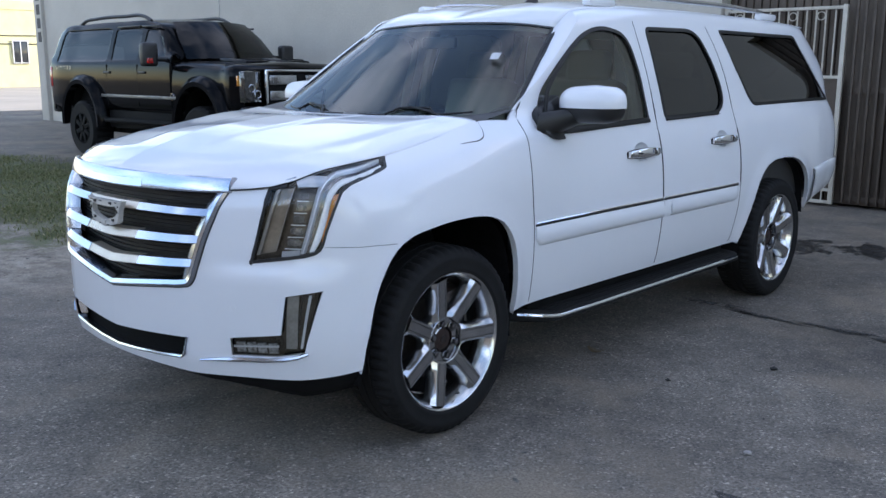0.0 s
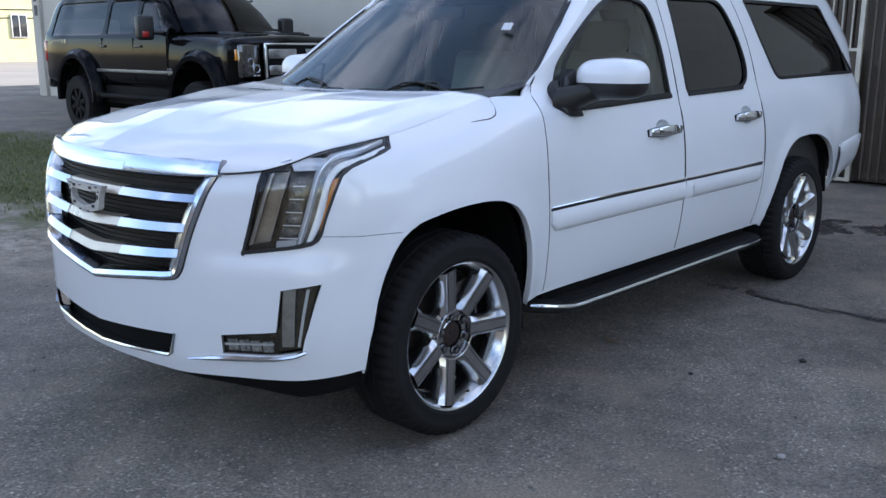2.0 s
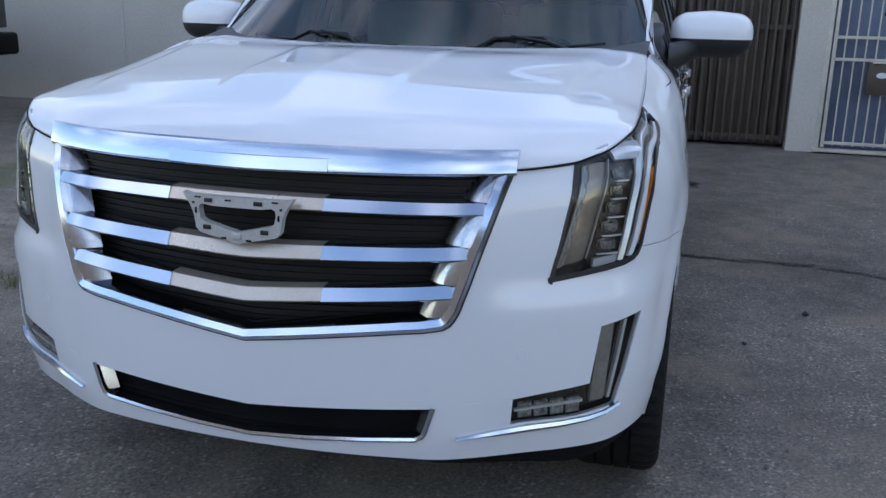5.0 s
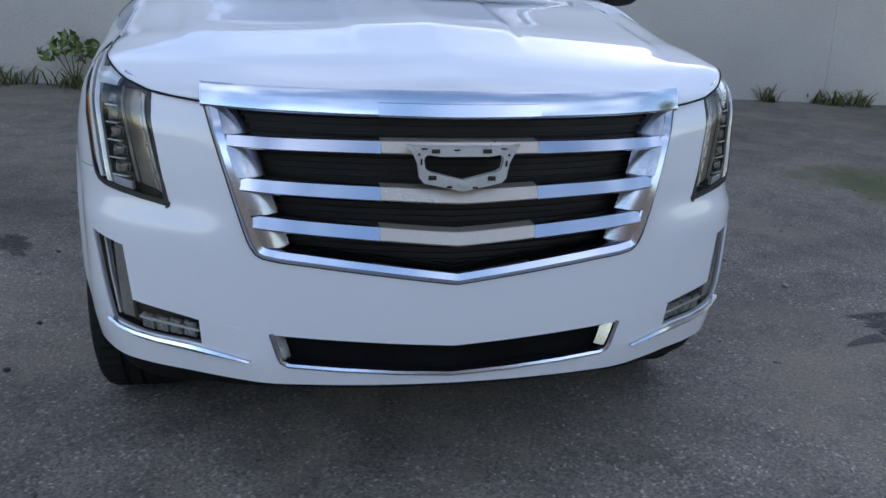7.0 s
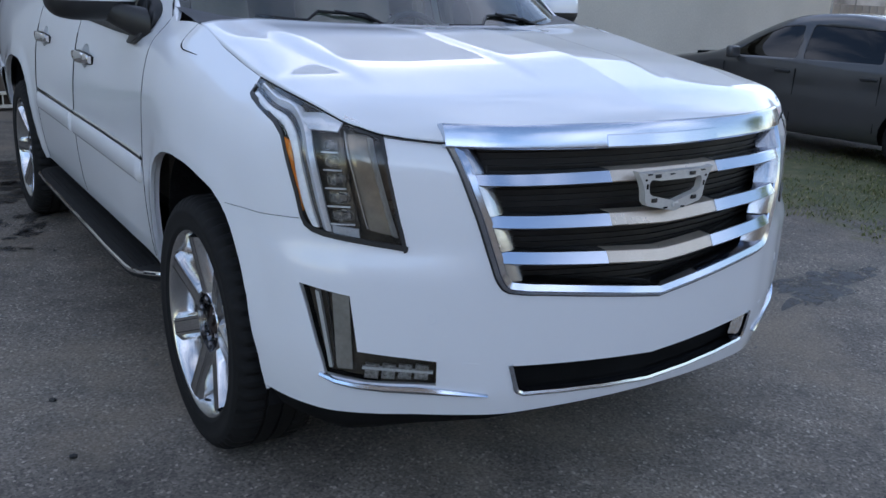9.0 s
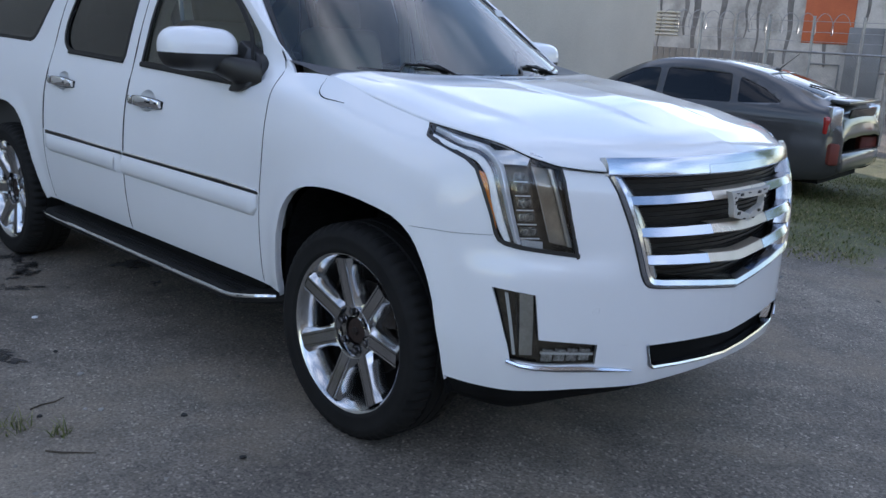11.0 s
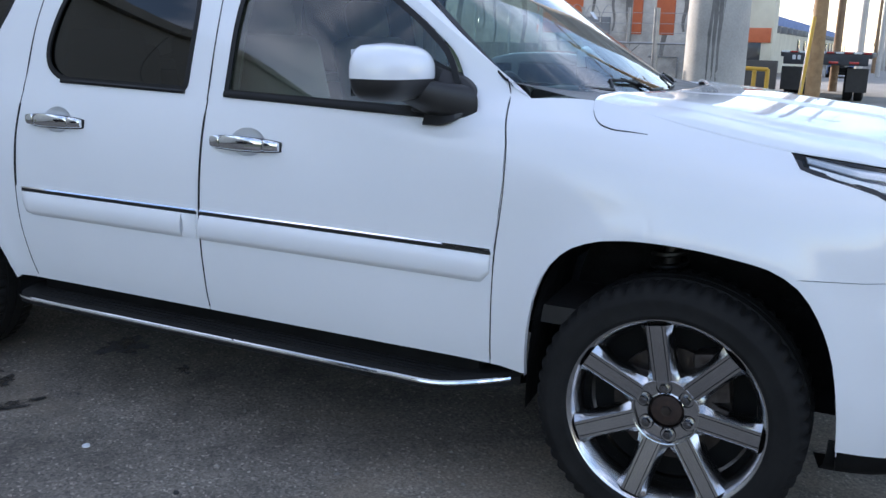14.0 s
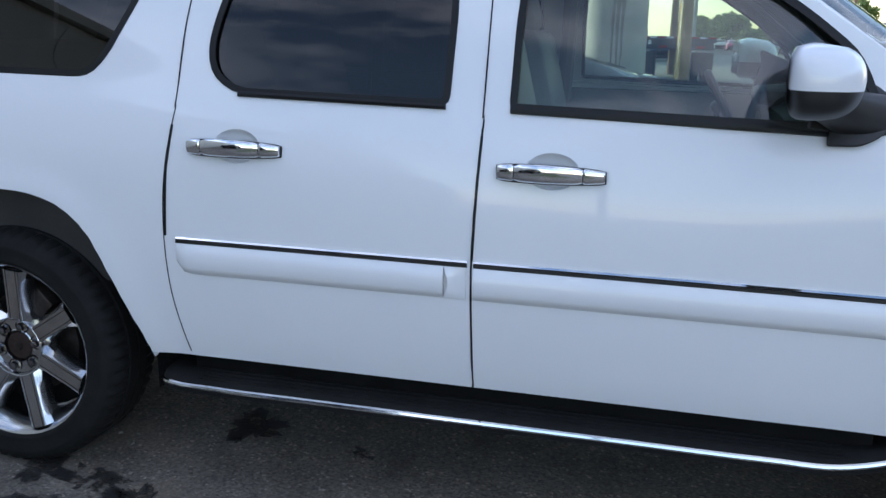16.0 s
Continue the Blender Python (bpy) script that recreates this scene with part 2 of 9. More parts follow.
def grid_bm(P, bm=None, flip=False):
    """faces over an array of points [rows][cols][3]"""
    bm = bm or bmesh.new()
    P = np.asarray(P)
    V = [[bm.verts.new(p) for p in row] for row in P]
    for i in range(len(V) - 1):
        for j in range(len(V[0]) - 1):
            q = [V[i][j], V[i][j + 1], V[i + 1][j + 1], V[i + 1][j]]
            try:
                bm.faces.new(q[::-1] if flip else q)
            except ValueError:
                pass
    return bm


def spline(P, ts, knots=None):
    """smooth curve (or stack of curves) through P at parameters ts; knots default to whole numbers"""
    P = np.asarray(P, float)
    n = len(P)
    k = np.arange(n, dtype=float) if knots is None else np.asarray(knots, float)
    h = np.diff(k)
    d = np.diff(P, axis=0) / h.reshape(-1, *([1] * (P.ndim - 1)))
    m = np.empty_like(P)
    m[0], m[-1] = d[0], d[-1]
    for i in range(1, n - 1):
        m[i] = (d[i - 1] * h[i] + d[i] * h[i - 1]) / (h[i] + h[i - 1])
    out = []
    for t in ts:
        i = int(min(max(np.searchsorted(k, t, side="right") - 1, 0), n - 2))
        u = (t - k[i]) / h[i]
        out.append((2 * u**3 - 3 * u**2 + 1) * P[i] + (u**3 - 2 * u**2 + u) * h[i] * m[i] + (3 * u**2 - 2 * u**3) * P[i + 1] + (u**3 - u**2) * h[i] * m[i + 1])
    return np.array(out)


def chords(P):
    P = np.asarray(P, float)
    return np.concatenate([[0], np.cumsum(np.linalg.norm(np.diff(P, axis=0), axis=1))])


def curve(P, n):
    k = chords(P)
    return spline(P, np.linspace(0, k[-1], n), k)


def coons(front, rear, left, right):
    """patch between four edge curves: front, rear [u]; left (u=0), right (u=1) [v]"""
    nu, nv = len(front), len(left)
    u = np.linspace(0, 1, nu)[None, :, None]
    v = np.linspace(0, 1, nv)[:, None, None]
    ruled_v = (1 - v) * front[None] + v * rear[None]
    ruled_u = (1 - u) * left[:, None] + u * right[:, None]
    bil = (1 - u) * (1 - v) * front[0] + u * (1 - v) * front[-1] + (1 - u) * v * rear[0] + u * v * rear[-1]
    return ruled_v + ruled_u - bil


def inside(poly, a, b):
    hit = False
    n = len(poly)
    for i in range(n):
        (x0, y0), (x1, y1) = poly[i], poly[(i + 1) % n]
        if (y0 > b) != (y1 > b) and a < (x1 - x0) * (b - y0) / (y1 - y0) + x0:
            hit = not hit
    return hit


def cut(bm, poly, axes, keep=None, take=True):
    """cuts the outline poly (seen along the third axis) into bm; returns the faces inside as a new bmesh, and removes them"""
    i, j = axes
    k = 3 - i - j
    lo = (min(p[0] for p in poly) - 0.02, min(p[1] for p in poly) - 0.02)
    hi = (max(p[0] for p in poly) + 0.02, max(p[1] for p in poly) + 0.02)

    def near():
        out = []
        for f in bm.faces:
            a = [v.co[i] for v in f.verts]
            b = [v.co[j] for v in f.verts]
            if max(a) > lo[0] and min(a) < hi[0] and max(b) > lo[1] and min(b) < hi[1]:
                if keep is None or keep(f.calc_center_median()):
                    out.append(f)
        return out

    n = len(poly)
    for q in range(n):
        p0, p1 = poly[q], poly[(q + 1) % n]
        no = Vector((0, 0, 0))
        no[i], no[j] = p1[1] - p0[1], p0[0] - p1[0]
        if no.length < 1e-7:
            continue
        co = Vector((0, 0, 0))
        co[i], co[j] = p0
        a0, a1 = min(p0[0], p1[0]) - 0.03, max(p0[0], p1[0]) + 0.03
        b0, b1 = min(p0[1], p1[1]) - 0.03, max(p0[1], p1[1]) + 0.03
        fs = []
        for f in near():
            a = [v.co[i] for v in f.verts]
            b = [v.co[j] for v in f.verts]
            if max(a) > a0 and min(a) < a1 and max(b) > b0 and min(b) < b1:
                fs.append(f)
        geom = list({e for f in fs for e in f.edges}) + list({v for f in fs for v in f.verts}) + fs
        bmesh.ops.bisect_plane(bm, geom=geom, dist=1e-5, plane_co=co, plane_no=no.normalized())
    ins = []
    for f in near():
        c = f.calc_center_median()
        if inside(poly, c[i], c[j]):
            ins.append(f)
    piece = None
    if take:
        piece = bmesh.new()
        vm = {}
        for f in ins:
            vs = []
            for v in f.verts:
                if v not in vm:
                    vm[v] = piece.verts.new(v.co)
                vs.append(vm[v])
            piece.faces.new(vs)
    bmesh.ops.delete(bm, geom=ins, context="FACES")
    for b in (bm, piece):
        if b is not None:
            bmesh.ops.dissolve_degenerate(b, dist=1.5e-4, edges=b.edges)
            bmesh.ops.triangulate(b, faces=[f for f in b.faces if len(f.verts) > 4])
    return piece


def skirt(bm, thick, direction=None):
    """turns the open border of a skin inwards, as the folded edge of a panel"""
    bm.normal_update()
    tag = bm.faces.layers.int.get("fold") or bm.faces.layers.int.new("fold")
    rim = [e for e in bm.edges if e.is_boundary]
    inner = {}
    for e in rim:
        for v in e.verts:
            if v not in inner:
                inner[v] = bm.verts.new(v.co - (direction(v.co) if direction else v.normal) * thick)
    for e in rim:
        a, b = e.verts
        l = e.link_loops[0]
        if l.vert is a:
            a, b = b, a
        f = bm.faces.new((a, b, inner[b], inner[a]))
        f[tag] = 1
    return bm


def shifted(bm, d):
    """copy of bm moved along its vertex normals"""
    b = bm.copy()
    b.normal_update()
    mv = [(v, v.normal * d) for v in b.verts]
    for v, q in mv:
        v.co += q
    return b


def out_facing(bm, centre):
    bm.normal_update()
    if sum(f.normal.dot(f.calc_center_median() - Vector(centre)) for f in bm.faces) < 0:
        bmesh.ops.reverse_faces(bm, faces=bm.faces)
    return bm


def rounded(poly, r, n=4):
    """polygon with rounded corners; r one radius or one per corner"""
    out = []
    m = len(poly)
    for q in range(m):
        p0, p, p1 = (Vector(poly[(q + d) % m]) for d in (-1, 0, 1))
        rr = r[q] if isinstance(r, (list, tuple)) else r
        if rr <= 0:
            out.append(tuple(p))
            continue
        a, b = (p0 - p), (p1 - p)
        ra, rb = min(rr, a.length * 0.45), min(rr, b.length * 0.45)
        s, e = p + a.normalized() * ra, p + b.normalized() * rb
        for t in np.linspace(0, 1, n + 1):
            out.append(tuple((1 - t) ** 2 * s + 2 * t * (1 - t) * p + t * t * e))
    return out


def rim_strip(poly, surf, width_in, width_out, lift=0.0, depth=0.006):
    """a raised band that follows the outline poly on a surface; surf(a, b) gives the place in space and its normal"""
    bm = bmesh.new()
    n = len(poly)
    rows = []
    P = [Vector(p) for p in poly]
    area = sum(P[q].x * P[(q + 1) % n].y - P[(q + 1) % n].x * P[q].y for q in range(n))
    sg = 1 if area > 0 else -1
    for q in range(n):
        t = (P[(q + 1) % n] - P[q - 1])
        if t.length < 1e-9:
            t = Vector((1, 0))
        t.normalize()
        no = Vector((t.y, -t.x)) * sg
        a, b = P[q] - no * width_in, P[q] + no * width_out
        pa, na = surf(a.x, a.y)
        pb, nb = surf(b.x, b.y)
        rows.append([pa - na * 0.004, pa + na * (lift + depth), pb + nb * (lift + depth), pb - nb * 0.004])
    rows.append(rows[0])
    grid_bm(rows, bm)
    bmesh.ops.remove_doubles(bm, verts=bm.verts, dist=1e-6)
    bmesh.ops.recalc_face_normals(bm, faces=bm.faces)
    return bm


def revolve(profile, n=48, axis="X"):
    """turns (radius, offset) pairs about the axis"""
    rows = []
    for t in np.linspace(0, 2 * math.pi, n + 1):
        c, s = math.cos(t), math.sin(t)
        rows.append([(o, r * c, r * s) if axis == "X" else (r * c, r * s, o) for r, o in profile])
    bm = grid_bm(rows)
    bmesh.ops.remove_doubles(bm, verts=bm.verts, dist=1e-5)
    bmesh.ops.recalc_face_normals(bm, faces=bm.faces)
    return bm

# ---- the place: ground, long building ----
WALL_Y = 7.7


def ground_z(x, y):
    """the yard lies level under the car, rises gently towards one end and falls to the street at the other"""
    if x < -2.5:
        return float(np.interp(x, [-60, -20, -10.5, -7.0, -2.5], [0.24, 0.19, 0.105, 0.08, -0.022]))
    if x > 3.0:
        return float(np.interp(x, [3.0, 7.5, 28.0, 120.0], [-0.022, -0.15, -0.17, -0.71]))
    """level yard; the street falls gently away into the distance"""
    return -0.022 - 0.0090 * min(max(0.0, x - 30.0), 170.0)


def build_ground():
    xs = sorted(set([-600, -300, -120, -60, -40, -30] + list(np.linspace(-22, 22, 89)) + [26, 30, 36, 44, 60, 90, 140, 220, 400, 700]))
    ys = sorted(set([-500, -200, -80, -40, -25] + list(np.linspace(-14, 12, 53)) + [16, 25, 40, 80, 200, 500]))
    rows = [[(x, y, ground_z(x, y)) for x in xs] for y in ys]
    bm = grid_bm(rows)
    m = mat_base("yard_ground", (0.06, 0.06, 0.06), 0.9)
    co = coords(m)
    big = noise_tex(m, co, 0.55, 8.0, 0.62)
    mid = noise_tex(m, co, 4.0, 8.0, 0.65)
    fine = noise_tex(m, co, 90.0, 4.0, 0.7)
    vor = node(m, "ShaderNodeTexVoronoi", Scale=105.0)
    link(m, co, "Vector", vor, "Vector")
    base = ramp(m, big, "Fac", [(0.30, (0.160, 0.139, 0.115)), (0.50, (0.205, 0.179, 0.147)), (0.72, (0.268, 0.236, 0.193))])
    wear = ramp(m, mid, "Fac", [(0.28, grey(0.58)), (0.50, grey(1.0)), (0.75, grey(1.38))])
    a = mixc(m, 1.0, base, wear, "MULTIPLY")
    chips = ramp(m, vor, "Color", [(0.0, grey(0.36)), (0.42, grey(0.80)), (0.82, grey(1.16)), (1.0, grey(2.7))])
    b = mixc(m, 0.9, a, chips, "MULTIPLY")
    # blown sand lying in broad sheets, and damp darker ground
    sand = ramp(m, noise_tex(m, co, 0.9, 9.0, 0.68), "Fac", [(0.50, grey(0.0)), (0.66, grey(0.72))])
    b = mixc(m, sand, b, (0.285, 0.232, 0.168))
    damp = ramp(m, noise_tex(m, co, 0.63, 7.0, 0.6), "Fac", [(0.30, grey(0.50)), (0.44, grey(0.92)), (0.60, grey(1.0))])
    b = mixc(m, 1.0, b, damp, "MULTIPLY")
    # bare sandy soil on both sides of the drive, broken up by noise
    tc = m.node_tree.nodes.new("ShaderNodeTexCoord")
    sep = m.node_tree.nodes.new("ShaderNodeSeparateXYZ")
    link(m, tc, "Object", sep, "Vector")

    def calc(op, p, q=None, clamp=False):
        n = m.node_tree.nodes.new("ShaderNodeMath")
        n.operation = op
        n.use_clamp = clamp
        for i, v in enumerate((p, q)):
            if v is None:
                continue
            if isinstance(v, (int, float)):
                n.inputs[i].default_value = v
            else:
                m.node_tree.links.new(v, n.inputs[i])
        return n.outputs[0]

    X, Y = sep.outputs["X"], sep.outputs["Y"]
    nz = calc("MULTIPLY", calc("SUBTRACT", big.outputs["Fac"], 0.5), 9.0)
    nz = calc("ADD", nz, calc("MULTIPLY", calc("SUBTRACT", mid.outputs["Fac"], 0.5), 3.5))
    side = calc("MULTIPLY", calc("SUBTRACT", calc("ADD", calc("ABSOLUTE", calc("ADD", X, -1.3)), calc("MULTIPLY", nz, 0.45)), 3.1), 0.55, True)
    yd = calc("ABSOLUTE", calc("SUBTRACT", Y, 0.6))
    span = calc("MULTIPLY", calc("SUBTRACT", 2.6, calc("ADD", yd, calc("MULTIPLY", nz, 0.30))), 0.9, True)
    near = calc("MULTIPLY", calc("SUBTRACT", 13.0, calc("ABSOLUTE", X)), 0.4, True)
    dirt_f = calc("MULTIPLY", calc("MULTIPLY", side, span), near)
    clods = noise_tex(m, co, 13.0, 6.0, 0.7)
    lumps = mixc(m, 0.55, mid, clods)
    soil = ramp(m, lumps, "Color", [(0.36, (0.085, 0.066, 0.048)), (0.46, (0.20, 0.165, 0.125)), (0.54, (0.31, 0.265, 0.205)), (0.66, (0.43, 0.375, 0.305))])
    mx = m.node_tree.nodes.new("ShaderNodeMixRGB")
    m.node_tree.links.new(dirt_f, mx.inputs[0])
    link(m, b, "Color", mx, 1)
    link(m, soil, "Color", mx, 2)
    # thin turf over dark soil beside the hatchback and on the far verge
    nz2 = calc("ADD", calc("MULTIPLY", calc("SUBTRACT", big.outputs["Fac"], 0.5), 2.6), calc("MULTIPLY", calc("SUBTRACT", mid.outputs["Fac"], 0.5), 2.2))

    def patch(x0, x1, y0, y1):
        a = calc("MULTIPLY", calc("ADD", calc("SUBTRACT", (x1 - x0) / 2, calc("ABSOLUTE", calc("SUBTRACT", X, (x0 + x1) / 2))), nz2), 2.2, True)
        b2 = calc("MULTIPLY", calc("ADD", calc("SUBTRACT", (y1 - y0) / 2, calc("ABSOLUTE", calc("SUBTRACT", Y, (y0 + y1) / 2))), nz2), 2.2, True)
        return calc("MULTIPLY", a, b2)

    turf_f = calc("MAXIMUM", patch(3.7, 13.0, -0.4, 3.5), patch(-13.0, -4.3, 0.45, 3.5))
    turf = ramp(m, mid, "Fac", [(0.3, (0.058, 0.070, 0.026)), (0.5, (0.098, 0.108, 0.042)), (0.72, (0.19, 0.170, 0.095))])
    mx2 = m.node_tree.nodes.new("ShaderNodeMixRGB")
    m.node_tree.links.new(turf_f, mx2.inputs[0])
    link(m, mx, "Color", mx2, 1)
    link(m, turf, "Color", mx2, 2)
    mx = mx2
    grain = ramp(m, fine, "Fac", [(0.3, grey(0.62)), (0.7, grey(1.32))])
    c = mixc(m, 1.0, mx, grain, "MULTIPLY")
    link(m, c, "Color", bsdf(m), "Base Color")
    bm_n = mixc(m, 0.5, mid, vor)
    bump(m, bm_n, "Color", 0.85, 0.008)
    rr = ramp(m, mid, "Fac", [(0.3, grey(0.72)), (0.7, grey(0.95))])
    link(m, rr, "Color", bsdf(m), "Roughness")
    ob = part("ground", bm, m)
    tagged(ob, "worn grey asphalt yard with dusty patches and oil stains", "ground", kind="structure")
    return m


M["ground"] = build_ground()

M["stucco"] = mottled("painted_stucco", (0.60, 0.56, 0.49), (0.50, 0.468, 0.41), 0.6, 0.88, 0.0, 40.0, 0.5, 0.004)
M["brown_metal"] = mottled("brown_sheet_metal", (0.100, 0.075, 0.055), (0.072, 0.053, 0.040), 2.0, 0.6, 0.2, 60.0, 0.2, 0.003)
M["ivory_metal"] = mottled("ivory_painted_iron", (0.62, 0.57, 0.48), (0.52, 0.47, 0.39), 8.0, 0.5, 0.0, 90.0, 0.2, 0.002)
M["blue_paint"] = mottled("faded_blue_paint", (0.17, 0.21, 0.30), (0.12, 0.15, 0.22), 2.5, 0.6, 0.0, 70.0, 0.2, 0.002)
M["sign_dark"] = mottled("dark_sign_paint", (0.03, 0.03, 0.03), (0.06, 0.06, 0.06), 10.0, 0.6, 0.0, 80.0, 0.0)
WALL_L, WALL_R, WALL_H = -20.0, 13.0, 5.0
GATE_L, GATE_R, GATE_H = -1.66, 2.13, 3.3
DOOR_L, DOOR_R, DOOR_H = 2.42, 3.44, 2.10
TH = 0.32


def wall_block(name, x0, x1, z0, z1):
    ob = part(name, box(((x0 + x1) / 2, WALL_Y + TH / 2, (z0 + z1) / 2), (x1 - x0, TH, z1 - z0)), M["stucco"])
    return tagged(ob, "long painted stucco warehouse wall, stained and patched", "wall", kind="structure")


wall_block("wall_north", WALL_L, GATE_L, -0.3, WALL_H)
wall_block("wall_north_2", GATE_L, GATE_R, GATE_H, WALL_H)
wall_block("wall_north_3", GATE_R, DOOR_L, -0.3, WALL_H)
wall_block("wall_north_4", DOOR_L, DOOR_R, DOOR_H, WALL_H)
wall_block("wall_north_5", DOOR_R, WALL_R, -0.3, WALL_H)
for nm, c, s in (("wall_east", (WALL_R - TH / 2, WALL_Y + TH + 6.0, 2.35), (TH, 12.0, 5.3)), ("wall_west", (WALL_L + TH / 2, WALL_Y + TH + 6.0, 2.35), (TH, 12.0, 5.3)), ("wall_back", ((WALL_L + WALL_R) / 2, WALL_Y + TH + 12.16, 2.35), (WALL_R - WALL_L, TH, 5.3))):
    tagged(part(nm, box(c, s), M["stucco"]), "painted stucco warehouse wall", "wall", kind="structure")
tagged(part("roof_slab", box(((WALL_L + WALL_R) / 2, WALL_Y + 6.3, WALL_H + 0.12), (WALL_R - WALL_L + 0.2, 12.9, 0.22)), M["stucco"]), "flat warehouse roof", "roof", kind="structure")

M["block_wall"] = mottled("dark_block_wall", (0.10, 0.095, 0.088), (0.065, 0.06, 0.055), 0.8, 0.9, 0.0, 30.0, 0.4, 0.005)
# unseen wall, added to block low southern sky light from the car's front
tagged(part("wall_south", box((-4.0, -17.2, 2.6), (34.0, 0.32, 5.8)), M["block_wall"]), "plain unseen dark block wall, added to hold low sky light off the yard", "wall", kind="structure")

# recess behind the gate, closed by a brown roller door
rec = thing("roller_door", "brown ribbed metal roller door, closed, in the warehouse wall", "door")
for k in range(38):
    x = GATE_L + 0.05 + k * 0.1
    part("slat", box((x, WALL_Y + 0.24, GATE_H / 2), (0.088, 0.035, GATE_H - 0.01), bev=0.012), M["brown_metal"], rec)
part("backing", box(((GATE_L + GATE_R) / 2, WALL_Y + 0.275, GATE_H / 2), (GATE_R - GATE_L - 0.01, 0.03, GATE_H - 0.01)), M["brown_metal"], rec)


def iron_gate():
    """white iron leaf with rings along its top and a sheet-metal lower half"""
    g = thing("iron_gate", "ivory painted iron gate leaf with ring ornaments and brown sheet infill", "gate")
    x0, x1, top, midz = GATE_L + 0.03, -0.24, 2.22, 1.44
    y = WALL_Y + 0.10
    for x in (x0, x1):
        part("post", box((x, y, top / 2 + 0.01), (0.05, 0.05, top), bev=0.005), M["ivory_metal"], g)
    for z in (top - 0.02, midz, 0.17, 0.03):
        part("rail", box(((x0 + x1) / 2, y, z), (x1 - x0 - 0.05, 0.04, 0.035), bev=0.005), M["ivory_metal"], g)
    n = 13
    for k in range(1, n):
        x = x0 + (x1 - x0) * k / n
        part("bar", tube([(x, y, midz), (x, y, top - 0.03)], 0.009, 6), M["ivory_metal"], g)
        part("bar", tube([(x, y, 0.04), (x, y, 0.17)], 0.009, 6), M["ivory_metal"], g)
        if k % 3 == 1:
            ring = [(x + 0.054 + 0.045 * math.cos(t), y, top - 0.105 + 0.045 * math.sin(t)) for t in np.linspace(0, 2 * math.pi, 15)]
            part("ring", tube(ring, 0.006, 6), M["ivory_metal"], g)
    part("infill", box(((x0 + x1) / 2, y + 0.01, (midz + 0.17) / 2), (x1 - x0 - 0.06, 0.006, midz - 0.19)), M["brown_metal"], g)


iron_gate()


def folding_gate():
    g = thing("folding_gate", "rusty brown folding bar gate with tan uprights", "gate")
    y = WALL_Y + 0.07
    M["tan_bar"] = mottled("tan_gate_bar", (0.095, 0.071, 0.052), (0.07, 0.052, 0.039), 9.0, 0.65, 0.1, 60.0, 0.2, 0.002)
    n = 24
    for k in range(n + 1):
        x = -0.10 + (GATE_R - 0.05 + 0.10) * k / n
        part("upright", box((x, y, 1.27), (0.026, 0.026, 2.44), bev=0.004), M["tan_bar"], g)
    for z in (0.10, 1.30, 2.46):
        part("rail", box((1.0, y + 0.022, z), (2.24, 0.012, 0.05)), M["brown_metal"], g)


folding_gate()


